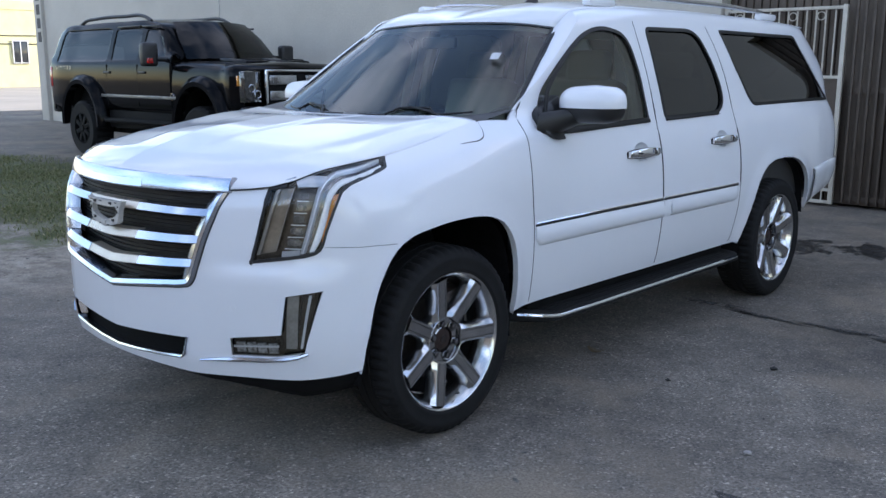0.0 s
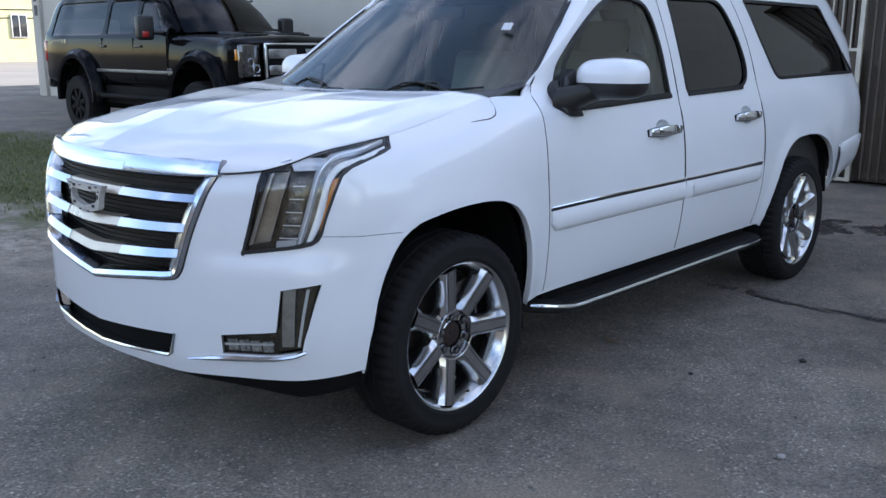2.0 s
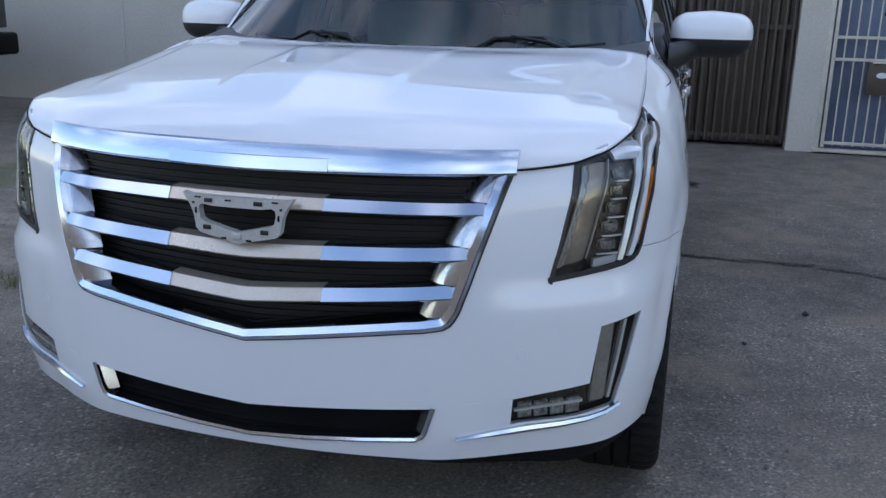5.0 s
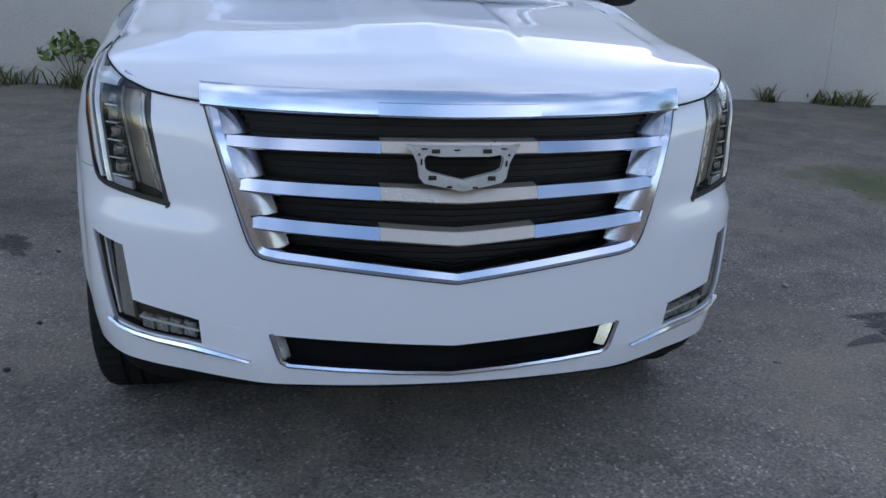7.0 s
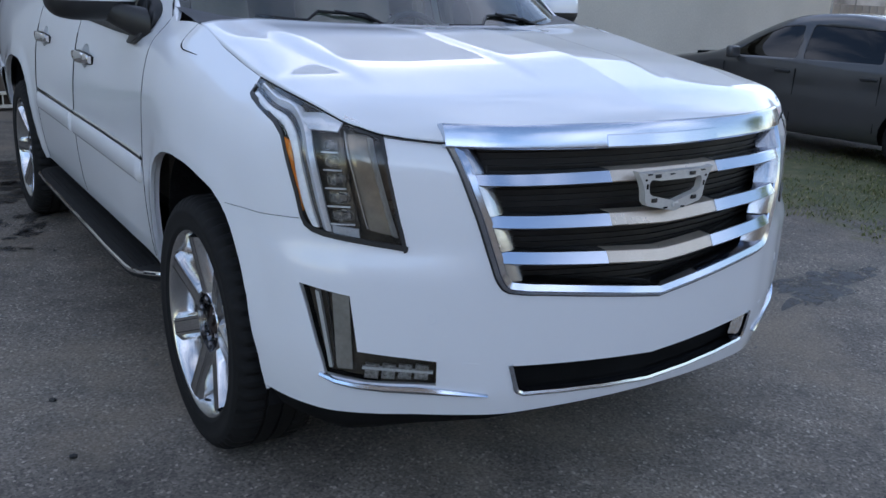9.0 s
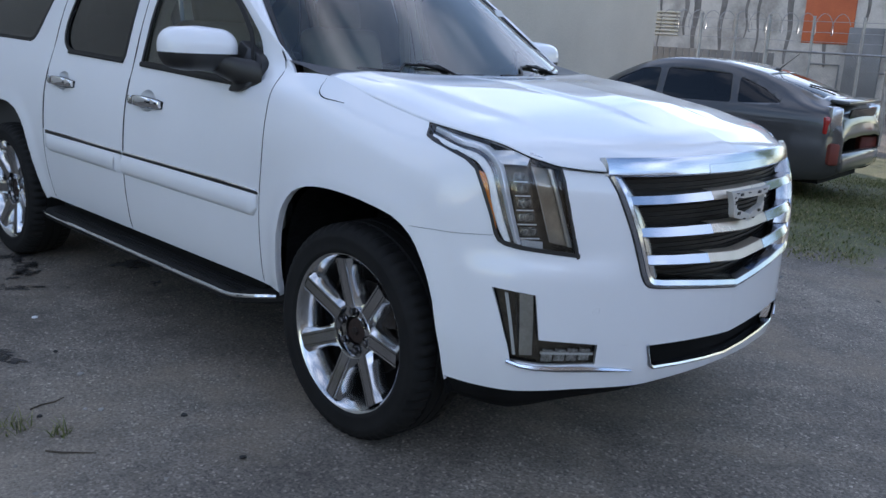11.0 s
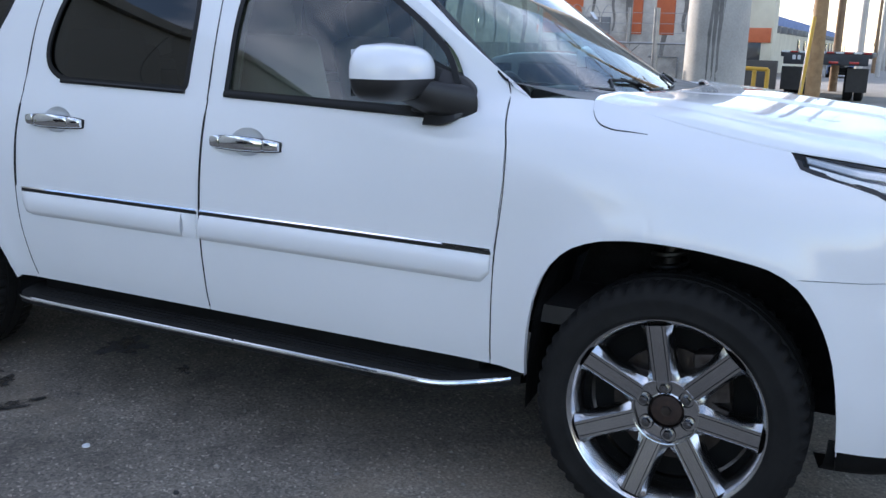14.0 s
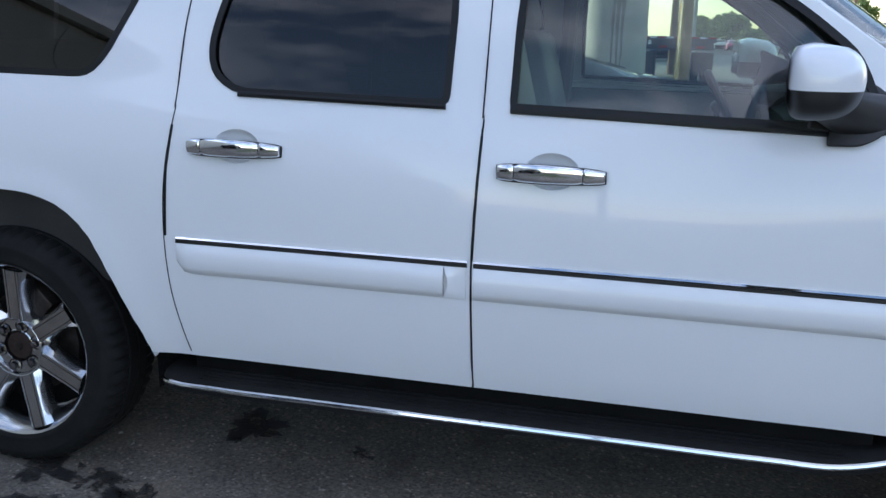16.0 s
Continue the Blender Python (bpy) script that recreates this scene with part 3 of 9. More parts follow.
def security_door():
    d = thing("door_1", "faded blue door behind an ivory security grille with a letterbox", "door", kind="structure")
    y = WALL_Y + 0.02
    w = DOOR_R - DOOR_L
    xc = (DOOR_L + DOOR_R) / 2
    part("door_leaf", box((xc, WALL_Y + 0.20, DOOR_H / 2), (w - 0.04, 0.045, DOOR_H - 0.02), bev=0.004), M["blue_paint"], d, "faded blue door leaf")
    for x in (DOOR_L + 0.025, DOOR_R - 0.025):
        part("jamb", box((x, y, DOOR_H / 2), (0.05, 0.05, DOOR_H), bev=0.004), M["ivory_metal"], d)
    for x in (DOOR_L + 0.085, DOOR_R - 0.10):
        part("grille_stile", box((x, y - 0.02, DOOR_H / 2), (0.035, 0.03, DOOR_H - 0.08), bev=0.004), M["ivory_metal"], d)
    for z in (0.09, 0.985, 1.215, DOOR_H - 0.05):
        part("grille_rail", box((xc, y - 0.02, z), (w - 0.16, 0.03, 0.032), bev=0.004), M["ivory_metal"], d)
    for k in range(1, 8):
        x = DOOR_L + 0.085 + (w - 0.185) * k / 8
        part("grille_bar", box((x, y - 0.015, DOOR_H / 2), (0.014, 0.014, DOOR_H - 0.12)), M["ivory_metal"], d)
    part("lock_box", box((DOOR_R - 0.085, y - 0.03, 1.10), (0.11, 0.05, 0.23), bev=0.006), M["ivory_metal"], d)
    part("knob", tube([(DOOR_R - 0.09, y - 0.03, 1.12), (DOOR_R - 0.09, y - 0.09, 1.12)], 0.022, 12), M["satin"], d)
    part("door_knob", tube([(DOOR_R - 0.22, WALL_Y + 0.18, 1.07), (DOOR_R - 0.22, WALL_Y + 0.10, 1.07)], 0.025, 12), M["black_plastic"], d)
    part("spy_hole", tube([(xc + 0.07, WALL_Y + 0.18, 1.46), (xc + 0.07, WALL_Y + 0.165, 1.46)], 0.025, 12), M["black_plastic"], d)
    lb = part("letterbox", box((xc + 0.05, y - 0.075, 0.80), (0.26, 0.09, 0.34), bev=0.008), M["brown_metal"], d, "brown metal letterbox")
    part("letterbox_lid", box((xc + 0.05, y - 0.085, 0.965), (0.19, 0.11, 0.02), bev=0.006), M["ivory_metal"], lb)
    lab = revolve([(0.0, 0.0), (0.055, 0.0)], 20, "Z")
    bmesh.ops.transform(lab, matrix=Matrix.Translation((xc + 0.06, y - 0.122, 0.835)) @ Matrix.Rotation(radians(90), 4, "X") @ Matrix.Diagonal((1, 0.55, 1, 1)), verts=lab.verts)
    part("letterbox_plate", lab, M["white_card"], lb)
    part("threshold", box((xc, WALL_Y - 0.02, 0.012), (w + 0.02, 0.16, 0.03), bev=0.004), M["ivory_metal"], d)


security_door()
# painted number on the wall, shown as bars
num = tagged(part("wall_number", box((3.62, WALL_Y - 0.003, 1.60), (0.16, 0.006, 0.055)), M["sign_dark"]), "dark painted number bar on stucco", "sign")
for dx in (0.24, 0.48):
    tagged(part("wall_number", box((3.62 + dx, WALL_Y - 0.003, 1.60), (0.15, 0.006, 0.055)), M["sign_dark"]), "dark painted number bar on stucco", "sign")
# corner pier with number bars
pier = tagged(part("corner_pier", box((-20.19, WALL_Y + 0.10, 2.5), (0.40, 0.38, 5.4), bev=0.01), M["stucco"]), "pale stucco corner pier", "pier", kind="structure")
for k in range(4):
    tagged(part("pier_number", box((-20.15, WALL_Y - 0.094, 3.32 - k * 0.34), (0.17, 0.012, 0.25)), M["sign_dark"]), "dark number bar on the pier", "sign")
# paler repainted patches and a vertical joint
M["patch"] = mottled("repaint_patch", (0.60, 0.585, 0.54), (0.53, 0.515, 0.47), 1.0, 0.88, 0.0, 40.0, 0.5, 0.004)
tagged(part("paint_patch", box((-14.6, WALL_Y - 0.004, 3.45), (2.2, 0.008, 1.0)), M["patch"]), "paler repainted rectangle on the wall", "wall", kind="structure")
for x in (-12.2, -6.1, 6.9):
    tagged(part("wall_joint", box((x, WALL_Y - 0.006, 2.42), (0.022, 0.012, 5.0)), M["patch"]), "vertical wall joint strip", "trim", kind="structure")

# ---- the white sport utility vehicle; nose towards -y, wheel hubs at y = 0 and 3.302 ----
suv = thing("sport_utility_vehicle", "long white sport utility vehicle with chrome grille parked on asphalt", "car")
HUB_F, HUB_R, HUB_Z, HUB_X = -0.012, 3.306, 0.387, 0.982


ARCH_F = [(-0.492, 0.30), (-0.488, 0.39), (-0.472, 0.54), (-0.442, 0.67), (-0.400, 0.762), (-0.348, 0.832), (-0.285, 0.872), (-0.17, 0.898), (-0.01, 0.914), (0.12, 0.914),
          (0.222, 0.899), (0.308, 0.862), (0.374, 0.788), (0.414, 0.680), (0.434, 0.555), (0.440, 0.44), (0.441, 0.30)]
ARCH_R = [(2.775, 0.30), (2.785, 0.452), (2.838, 0.57), (2.906, 0.713), (2.978, 0.835), (3.055, 0.897), (3.16, 0.931), (3.30, 0.940), (3.45, 0.935), (3.58, 0.905),
          (3.70, 0.845), (3.78, 0.76), (3.825, 0.66), (3.85, 0.55), (3.86, 0.30)]


def fill_belt():
    """outer skin of nose, flanks and tail: stations round the plan, seven heights each"""
    mid = [(0, -1.0), (0.13, -0.996), (0.26, -0.985), (0.38, -0.968), (0.49, -0.945), (0.59, -0.90), (0.69, -0.842), (0.79, -0.782),
           (0.878, -0.71), (0.940, -0.61), (0.982, -0.48), (1.010, -0.30), (1.019, 0.0), (1.013, 0.30), (1.000, 0.56), (0.996, 1.0),
           (0.998, 1.73), (1.000, 2.4), (1.004, 2.9), (1.011, 3.3), (1.007, 3.75), (0.990, 4.15), (0.955, 4.42), (0.90, 4.545), (0.70, 4.60), (0, 4.64)]
    top = [(0, -0.952, 1.066), (0.13, -0.948, 1.066), (0.26, -0.935, 1.067), (0.38, -0.915, 1.068), (0.49, -0.888, 1.070), (0.585, -0.848, 1.074), (0.675, -0.795, 1.080),
           (0.755, -0.745, 1.090), (0.822, -0.685, 1.117), (0.868, -0.605, 1.150), (0.882, -0.46, 1.170), (0.880, -0.29, 1.186), (0.874, 0.0, 1.236),
           (0.862, 0.30, 1.298), (0.880, 0.56, 1.290), (0.937, 1.0, 1.222), (0.936, 1.73, 1.240), (0.934, 2.4, 1.252), (0.932, 2.9, 1.270),
           (0.930, 3.3, 1.280), (0.928, 3.75, 1.282), (0.920, 4.15, 1.282), (0.895, 4.36, 1.282), (0.84, 4.45, 1.282), (0.66, 4.50, 1.282), (0, 4.53, 1.282)]
    zb = [0.360] * 5 + [0.361, 0.361, 0.360, 0.360, 0.364, 0.372, 0.378, 0.40, 0.425] + [0.435] * 5 + [0.44, 0.53, 0.61, 0.65, 0.66, 0.66, 0.66]
    fr = [0.0, 0.10, 0.30, 0.54, 0.74, 0.90, 1.0]
    w = [0, 0, 0, 0, 0.05, 0.36, 1.0]
    net = []
    for i, ((x, y), (tx, ty, tz)) in enumerate(zip(mid, top)):
        col = []
        nrm = Vector((x * 0.9, (y - 1.9) * 0.30 if i < 12 or i > 21 else 0, 0))
        nrm.normalize()
        tuck = [0.040, 0.022, 0.004, 0, 0, 0, 0] if i > 10 else [0.018, 0.004, 0.0, 0, 0, 0, 0]
        for q in range(7):
            z = zb[i] + (tz - zb[i]) * fr[q]
            wq = w[q] if i < 15 else (0, 0, 0, 0.04, 0.22, 0.60, 1.0)[q]
            px = x + (tx - x) * wq - nrm.x * tuck[q]
            py = y + (ty - y) * wq - nrm.y * tuck[q]
            col.append((px, py, z))
        net.append(col)
    net = np.array(net)
    ks = chords([(x, y) for x, y in mid])
    fine = []
    for a, b in zip(ks, ks[1:]):
        n = max(2, int(round((b - a) / (0.019 if a < 2.6 else 0.035))))
        fine += list(np.linspace(a, b, n, endpoint=False))
    fine.append(ks[-1])
    A = spline(net, fine, ks)
    B = np.array([spline(col, np.linspace(0, 6, 41)) for col in A])
    N = np.cross(np.gradient(B, axis=0), np.gradient(B, axis=1))
    N /= np.linalg.norm(N, axis=2, keepdims=True)
    if N[len(B) // 2, 20, 0] < 0:
        N = -N
    x, y, z = B[:, :, 0], B[:, :, 1], B[:, :, 2]

    def ease(v, a, b):
        q = np.clip((v - a) / (b - a), 0, 1)
        return q * q * (3 - 2 * q)

    # the bumper stands proud below the headlamp
    ledge = 0.011 * (1 - 1.9 * ease(z, 0.750, 0.822)) * ease(x, 0.52, 0.66) * (1 - ease(y, -0.66, -0.46)) * (y < 0) * (1 - ease(z, 0.95, 1.08)) * ease(z, 0.40, 0.55)
    # pressed flares round the wheel arches
    flare = np.zeros_like(x)
    for arch in (ARCH_F, ARCH_R):
        pts = np.array([p for p in arch if p[1] > 0.42])
        d = np.full(x.shape, 9.0)
        for p, q in zip(pts, pts[1:]):
            e = q - p
            t = np.clip(((y - p[0]) * e[0] + (z - p[1]) * e[1]) / (e @ e), 0, 1)
            d = np.minimum(d, np.hypot(y - p[0] - t * e[0], z - p[1] - t * e[1]))
        flare += 0.013 * np.clip(1 - d / 0.085, 0, 1) * (x > 0.8)
    return B + N * (ledge + flare)[:, :, None]


BELT = fill_belt()
BELT_N = np.cross(np.gradient(BELT, axis=0), np.gradient(BELT, axis=1))
BELT_N /= np.linalg.norm(BELT_N, axis=2, keepdims=True)
if BELT_N[len(BELT) // 2, 18, 0] < 0:
    BELT_N = -BELT_N


def glass_x(z):
    d = z - 1.25
    return 0.934 - 0.24 * d - 0.20 * d * d


def belt_top(y):
    ys = [0.3, 0.56, 1.0, 1.73, 2.4, 2.9, 3.3, 3.75, 4.15, 4.36, 4.5]
    zs = [1.298, 1.290, 1.222, 1.240, 1.252, 1.270, 1.280, 1.282, 1.282, 1.282, 1.282]
    return float(np.interp(y, ys, zs))


def roof_edge(y):
    """height of the gutter line and of the roof's middle"""
    e = float(np.interp(y, [1.1, 1.4, 1.8, 2.6, 3.4, 4.0, 4.4], [1.755, 1.795, 1.818, 1.826, 1.822, 1.806, 1.785]))
    c = float(np.interp(y, [1.0, 1.1, 1.25, 1.4, 1.8, 2.6, 3.4, 4.0, 4.4], [1.770, 1.805, 1.845, 1.868, 1.895, 1.905, 1.900, 1.882, 1.855]))
    return e, c


BELT_EDGE = sorted((float(p[1]), float(p[0]), float(p[2])) for p in BELT[:, -1] if p[0] > 0.80 and 0.2 < p[1] < 4.46)
BE_Y, BE_X, BE_Z = zip(*BELT_EDGE)


def belt_edge(y):
    return float(np.interp(y, BE_Y, BE_X)), float(np.interp(y, BE_Y, BE_Z))


SLOPE = sorted((float(p[1]), float((p[0] - q[0]) / (p[2] - q[2]))) for p, q in zip(BELT[:, -1], BELT[:, -3]) if p[0] > 0.80 and 0.2 < p[1] < 4.46)


def upper_x(yb, a, z):
    """half width of the window frames: leaves the belt's edge and runs into the glass plane"""
    x0, z0 = belt_edge(yb)
    k = 1.5 if yb < 1.0 else 4.0
    lift = max(1e-3, (z - z0) / max(a, 1e-6)) if a > 0 else 0.5
    own = -0.24 - 0.40 * (z0 - 1.25) - k * (x0 - glass_x(z0)) / lift
    lean = float(np.interp(yb, [q[0] for q in SLOPE], [q[1] for q in SLOPE])) - own
    return glass_x(z) + (x0 - glass_x(z0)) * max(0.0, 1 - a) ** k + lean * lift * a * max(0.0, 1 - a) ** 7


def upper_rows():
    rows = []
    nz, ny = 26, 110
    for a in np.linspace(0, 1, nz):
        row = []
        for b in np.linspace(0, 1, ny):
            yb = 0.50 + (4.45 - 0.50) * b
            yt = 1.20 + (4.28 - 1.20) * b
            y = yb + (yt - yb) * a
            z0, z1 = belt_edge(yb)[1], roof_edge(yt)[0]
            z = z0 + (z1 - z0) * a
            x = upper_x(yb, a, z)
            if yb > 4.15:
                x -= 0.05 * a * ((yb - 4.15) / 0.3) ** 2
            row.append((x, y, z))
        rows.append(row)
    # turn-in over the gutter
    for k, (dx, dz) in enumerate([(0.018, 0.024), (0.045, 0.040), (0.075, 0.050)]):
        rows.append([(x - dx, y + 0.012 * (k + 1) * (1 if y < 1.6 else 0), z + dz) for x, y, z in rows[nz - 1]])
    return rows


UPPER = np.array(upper_rows())
UPPER_N = np.cross(np.gradient(UPPER, axis=0), np.gradient(UPPER, axis=1))
UPPER_N /= np.linalg.norm(UPPER_N, axis=2, keepdims=True)
if UPPER_N[10, 50, 0] < 0:
    UPPER_N = -UPPER_N
SKIN = np.concatenate([BELT.reshape(-1, 3), UPPER.reshape(-1, 3)])
SKIN_N = np.concatenate([BELT_N.reshape(-1, 3), UPPER_N.reshape(-1, 3)])


def belt_normal(co):
    """outward normal of the skin nearest to a place on the positive side"""
    d2 = ((BELT - np.array(co)) ** 2).sum(axis=2)
    i, j = np.unravel_index(np.argmin(d2), d2.shape)
    return Vector(BELT_N[i, j])


def fair(ob):
    """lends a panel the smooth normals of the whole skin"""
    me = ob.data
    fold = me.attributes.get("fold")
    vn, on = [], []
    for v in me.vertices:
        p = np.array((abs(v.co.x), v.co.y, v.co.z))
        d2 = ((SKIN - p) ** 2).sum(axis=1)
        k = np.argpartition(d2, 16)[:16]
        w = np.exp(-d2[k] / (2 * 0.016 ** 2)) + 1e-12
        n = (SKIN_N[k] * w[:, None]).sum(axis=0)
        n /= np.linalg.norm(n)
        on.append(d2[k].min() < 0.03 ** 2)
        vn.append((-n[0] if v.co.x < 0 else n[0], n[1], n[2]))
    loops = []
    for f in me.polygons:
        folded = fold is not None and fold.data[f.index].value
        for li in f.loop_indices:
            vi = me.loops[li].vertex_index
            loops.append((0.0, 0.0, 0.0) if folded or not on[vi] else vn[vi])
    me.normals_split_custom_set(loops)
    return ob


def belt_at(a, b, dx, dy):
    """the place on the skin where x * dx + y * dy = a at height b, with its outward normal"""
    last = int(np.argmax(BELT[:, 18, 1] > (-0.15 if dx else 4.2)))
    rows = BELT[:last]
    key = rows[:, :, 0] * dx + rows[:, :, 1] * dy
    d = np.hypot(key - a, rows[:, :, 2] - b)
    i, j = np.unravel_index(np.argmin(d), d.shape)
    i, j = min(max(i, 1), len(rows) - 2), min(max(j, 1), rows.shape[1] - 2)
    s, t = float(i), float(j)
    for _ in range(8):
        i, j = int(min(max(math.floor(s), 0), len(rows) - 2)), int(min(max(math.floor(t), 0), rows.shape[1] - 2))
        u, v = s - i, t - j
        c00, c10, c01, c11 = rows[i, j], rows[i + 1, j], rows[i, j + 1], rows[i + 1, j + 1]
        q = (1 - u) * (1 - v) * c00 + u * (1 - v) * c10 + (1 - u) * v * c01 + u * v * c11
        du = (1 - v) * (c10 - c00) + v * (c11 - c01)
        dv = (1 - u) * (c01 - c00) + u * (c11 - c10)
        r = np.array([a - (q[0] * dx + q[1] * dy), b - q[2]])
        if abs(r).max() < 1e-6:
            break
        A = np.array([[du[0] * dx + du[1] * dy, dv[0] * dx + dv[1] * dy], [du[2], dv[2]]])
        if abs(np.linalg.det(A)) < 1e-10:
            break
        d = np.clip(np.linalg.solve(A, r), -1.5, 1.5)
        s = min(max(s + d[0], -1.0), len(rows) - 1.0)
        t = min(max(t + d[1], -1.5), rows.shape[1] + 0.5)
    N = BELT_N[i:i + 2, j:j + 2]
    u, v = min(max(u, 0), 1), min(max(v, 0), 1)
    n = (1 - u) * (1 - v) * N[0, 0] + u * (1 - v) * N[1, 0] + (1 - u) * v * N[0, 1] + u * v * N[1, 1]
    return Vector(q), Vector(n).normalized()


def flank(y, z):
    return belt_at(y, z, 0, 1)


def nose(x, z):
    return belt_at(x, z, 1, 0)


def corner(a, z):
    return belt_at(a, z, 1, 1)


def arc_poly(cy, zc, ry, rz, a0, a1, n):
    return [(cy + ry * math.cos(radians(t)), zc + rz * math.sin(radians(t))) for t in np.linspace(a0, a1, n)]


# openings, as outlines
ARCH_F = [tuple(p) for p in curve(np.array(ARCH_F), 40)]
ARCH_R = [tuple(p) for p in curve(np.array(ARCH_R), 40)]
belt = out_facing(grid_bm(BELT), (0, 1.8, 0.8))
nose_front = lambda c: c.y < -0.5
side_only = lambda c: c.x > 0.5 and c.y < 4.5
arch_f_skin = cut(belt, ARCH_F, (1, 2), side_only)
arch_r_skin = cut(belt, ARCH_R, (1, 2), side_only)
arch_f_skin.free()
arch_r_skin.free()

# headlamp outline in one run round the corner, in (x + y, z)
HEAD = [(-0.107, 0.810), (0.008, 0.821), (0.110, 0.830), (0.190, 0.837), (0.240, 0.845), (0.270, 0.858), (0.288, 0.880), (0.308, 0.93), (0.350, 1.01), (0.386, 1.072), (0.430, 1.096), (0.585, 1.136), (0.615, 1.148),
        (0.604, 1.180), (0.600, 1.26), (0.10, 1.26), (0.006, 1.10), (-0.018, 1.05)]
SQ = math.sqrt(2.0)
turn45 = Matrix.Rotation(radians(-45), 4, "Z")
bmesh.ops.transform(belt, matrix=turn45, verts=belt.verts)
head_skin = cut(belt, [(a / SQ, z) for a, z in HEAD], (0, 2), lambda c: c.y < -0.55)
bmesh.ops.transform(belt, matrix=turn45.inverted(), verts=belt.verts)
bmesh.ops.transform(head_skin, matrix=turn45.inverted(), verts=head_skin.verts)
# grille mouth, lower mouth and fog lamp outlines in (x, z)
GRILLE = [(0.0, 0.664), (0.25, 0.694), (0.45, 0.718), (0.482, 0.728), (0.500, 0.76), (0.597, 1.085), (0.0, 1.085)]
front_only = lambda c: c.y < -0.55
grille_skin = cut(belt, [(-0.01, 0.664)] + GRILLE[:-1] + [(-0.01, 1.09)], (0, 2), front_only)
MOUTH = [(-0.01, 0.474), (0.0, 0.474), (0.472, 0.504), (0.452, 0.430), (0.43, 0.415), (0.0, 0.388), (-0.01, 0.388)]
mouth_skin = cut(belt, MOUTH, (0, 2), front_only)
FOG = [(0.932, 0.712), (0.842, 0.694), (0.824, 0.545), (0.650, 0.523), (0.645, 0.452), (0.80, 0.455), (0.884, 0.470), (0.905, 0.56)]
fog_skin = cut(belt, FOG, (0, 2), lambda c: c.y < -0.55)

# shut lines cut the skin into panels
panels = {}
DOOR_F = [(0.605, 1.40), (0.5665, 1.28), (0.551, 1.22), (0.537, 1.16), (0.531, 1.05), (0.552, 0.81), (0.566, 0.40), (1.728, 0.40), (1.732, 0.60), (1.738, 0.80), (1.734, 0.96), (1.724, 1.24), (1.712, 1.40)]
DOOR_R = [(1.690, 1.40), (1.690, 0.40), (2.630, 0.40), (2.644, 0.45), (2.684, 0.64), (2.700, 0.82), (2.694, 1.03), (2.666, 1.235), (2.64, 1.40)]
GAP = 0.0034


def shrink(poly, d):
    n = len(poly)
    P = [Vector(p) for p in poly]
    area = sum(P[q].x * P[(q + 1) % n].y - P[(q + 1) % n].x * P[q].y for q in range(n))
    sg = 1 if area > 0 else -1
    out = []
    for q in range(n):
        t = (P[(q + 1) % n] - P[q - 1]).normalized()
        out.append(tuple(P[q] - Vector((t.y, -t.x)) * sg * d))
    return out


door_f_skin = cut(belt, DOOR_F, (1, 2), side_only)
door_r_skin = cut(belt, DOOR_R, (1, 2), side_only)


def tidy(bm, poly):
    """pulls the panel's border in, to leave a shut line"""
    bm.normal_update()
    cy = sum(p[0] for p in poly) / len(poly)
    mv = []
    for v in bm.verts:
        if any(e.is_boundary for e in v.link_edges):
            if v.co.z < (1.28 if v.co.y < 1.0 else 1.222) and v.co.z > 0.30 and abs(v.co.y - cy) > 0.30:
                mv.append((v, Vector((0, GAP if v.co.y < cy else -GAP, 0))))
    for v, q in mv:
        v.co += q
    return bm


# the wing above the bumper line is its own panel
WING = [(-0.628, 0.872), (-0.50, 0.862), (-0.33, 0.858), (-0.25, 0.80), (0.0, 0.60), (0.43, 0.30), (0.64, 0.30), (0.64, 1.45), (-0.66, 1.45), (-0.655, 0.95), (-0.635, 0.90)]
wing_skin = cut(belt, WING, (1, 2), lambda c: c.x > 0.80 and -0.66 < c.y < 0.7)
rest = belt
bump_skin = bmesh.new()
quarter_skin = bmesh.new()
tail_skin = bmesh.new()
for f in rest.faces:
    c = f.calc_center_median()
    dest = bump_skin if c.y < 0.55 else (tail_skin if c.y > 4.44 and c.x < 0.86 else quarter_skin)
    dest.faces.new([dest.verts.new(v.co) for v in f.verts])
rest.free()
for b in (bump_skin, quarter_skin, tail_skin):
    bmesh.ops.remove_doubles(b, verts=b.verts, dist=1e-5)


def whole(name, bm, material, parent, thick=0.0, label="", smooth=40):
    """a half and its mirror image joined into one part"""
    other = mirrored(bm)
    tmp = bpy.data.meshes.new("half")
    other.to_mesh(tmp)
    other.free()
    bm.from_mesh(tmp)
    bpy.data.meshes.remove(tmp)
    bmesh.ops.remove_doubles(bm, verts=bm.verts, dist=2e-4)
    ob = part(name, bm, material, parent, label, smooth)
    return solid(ob, thick) if thick else ob


W = M["white"]


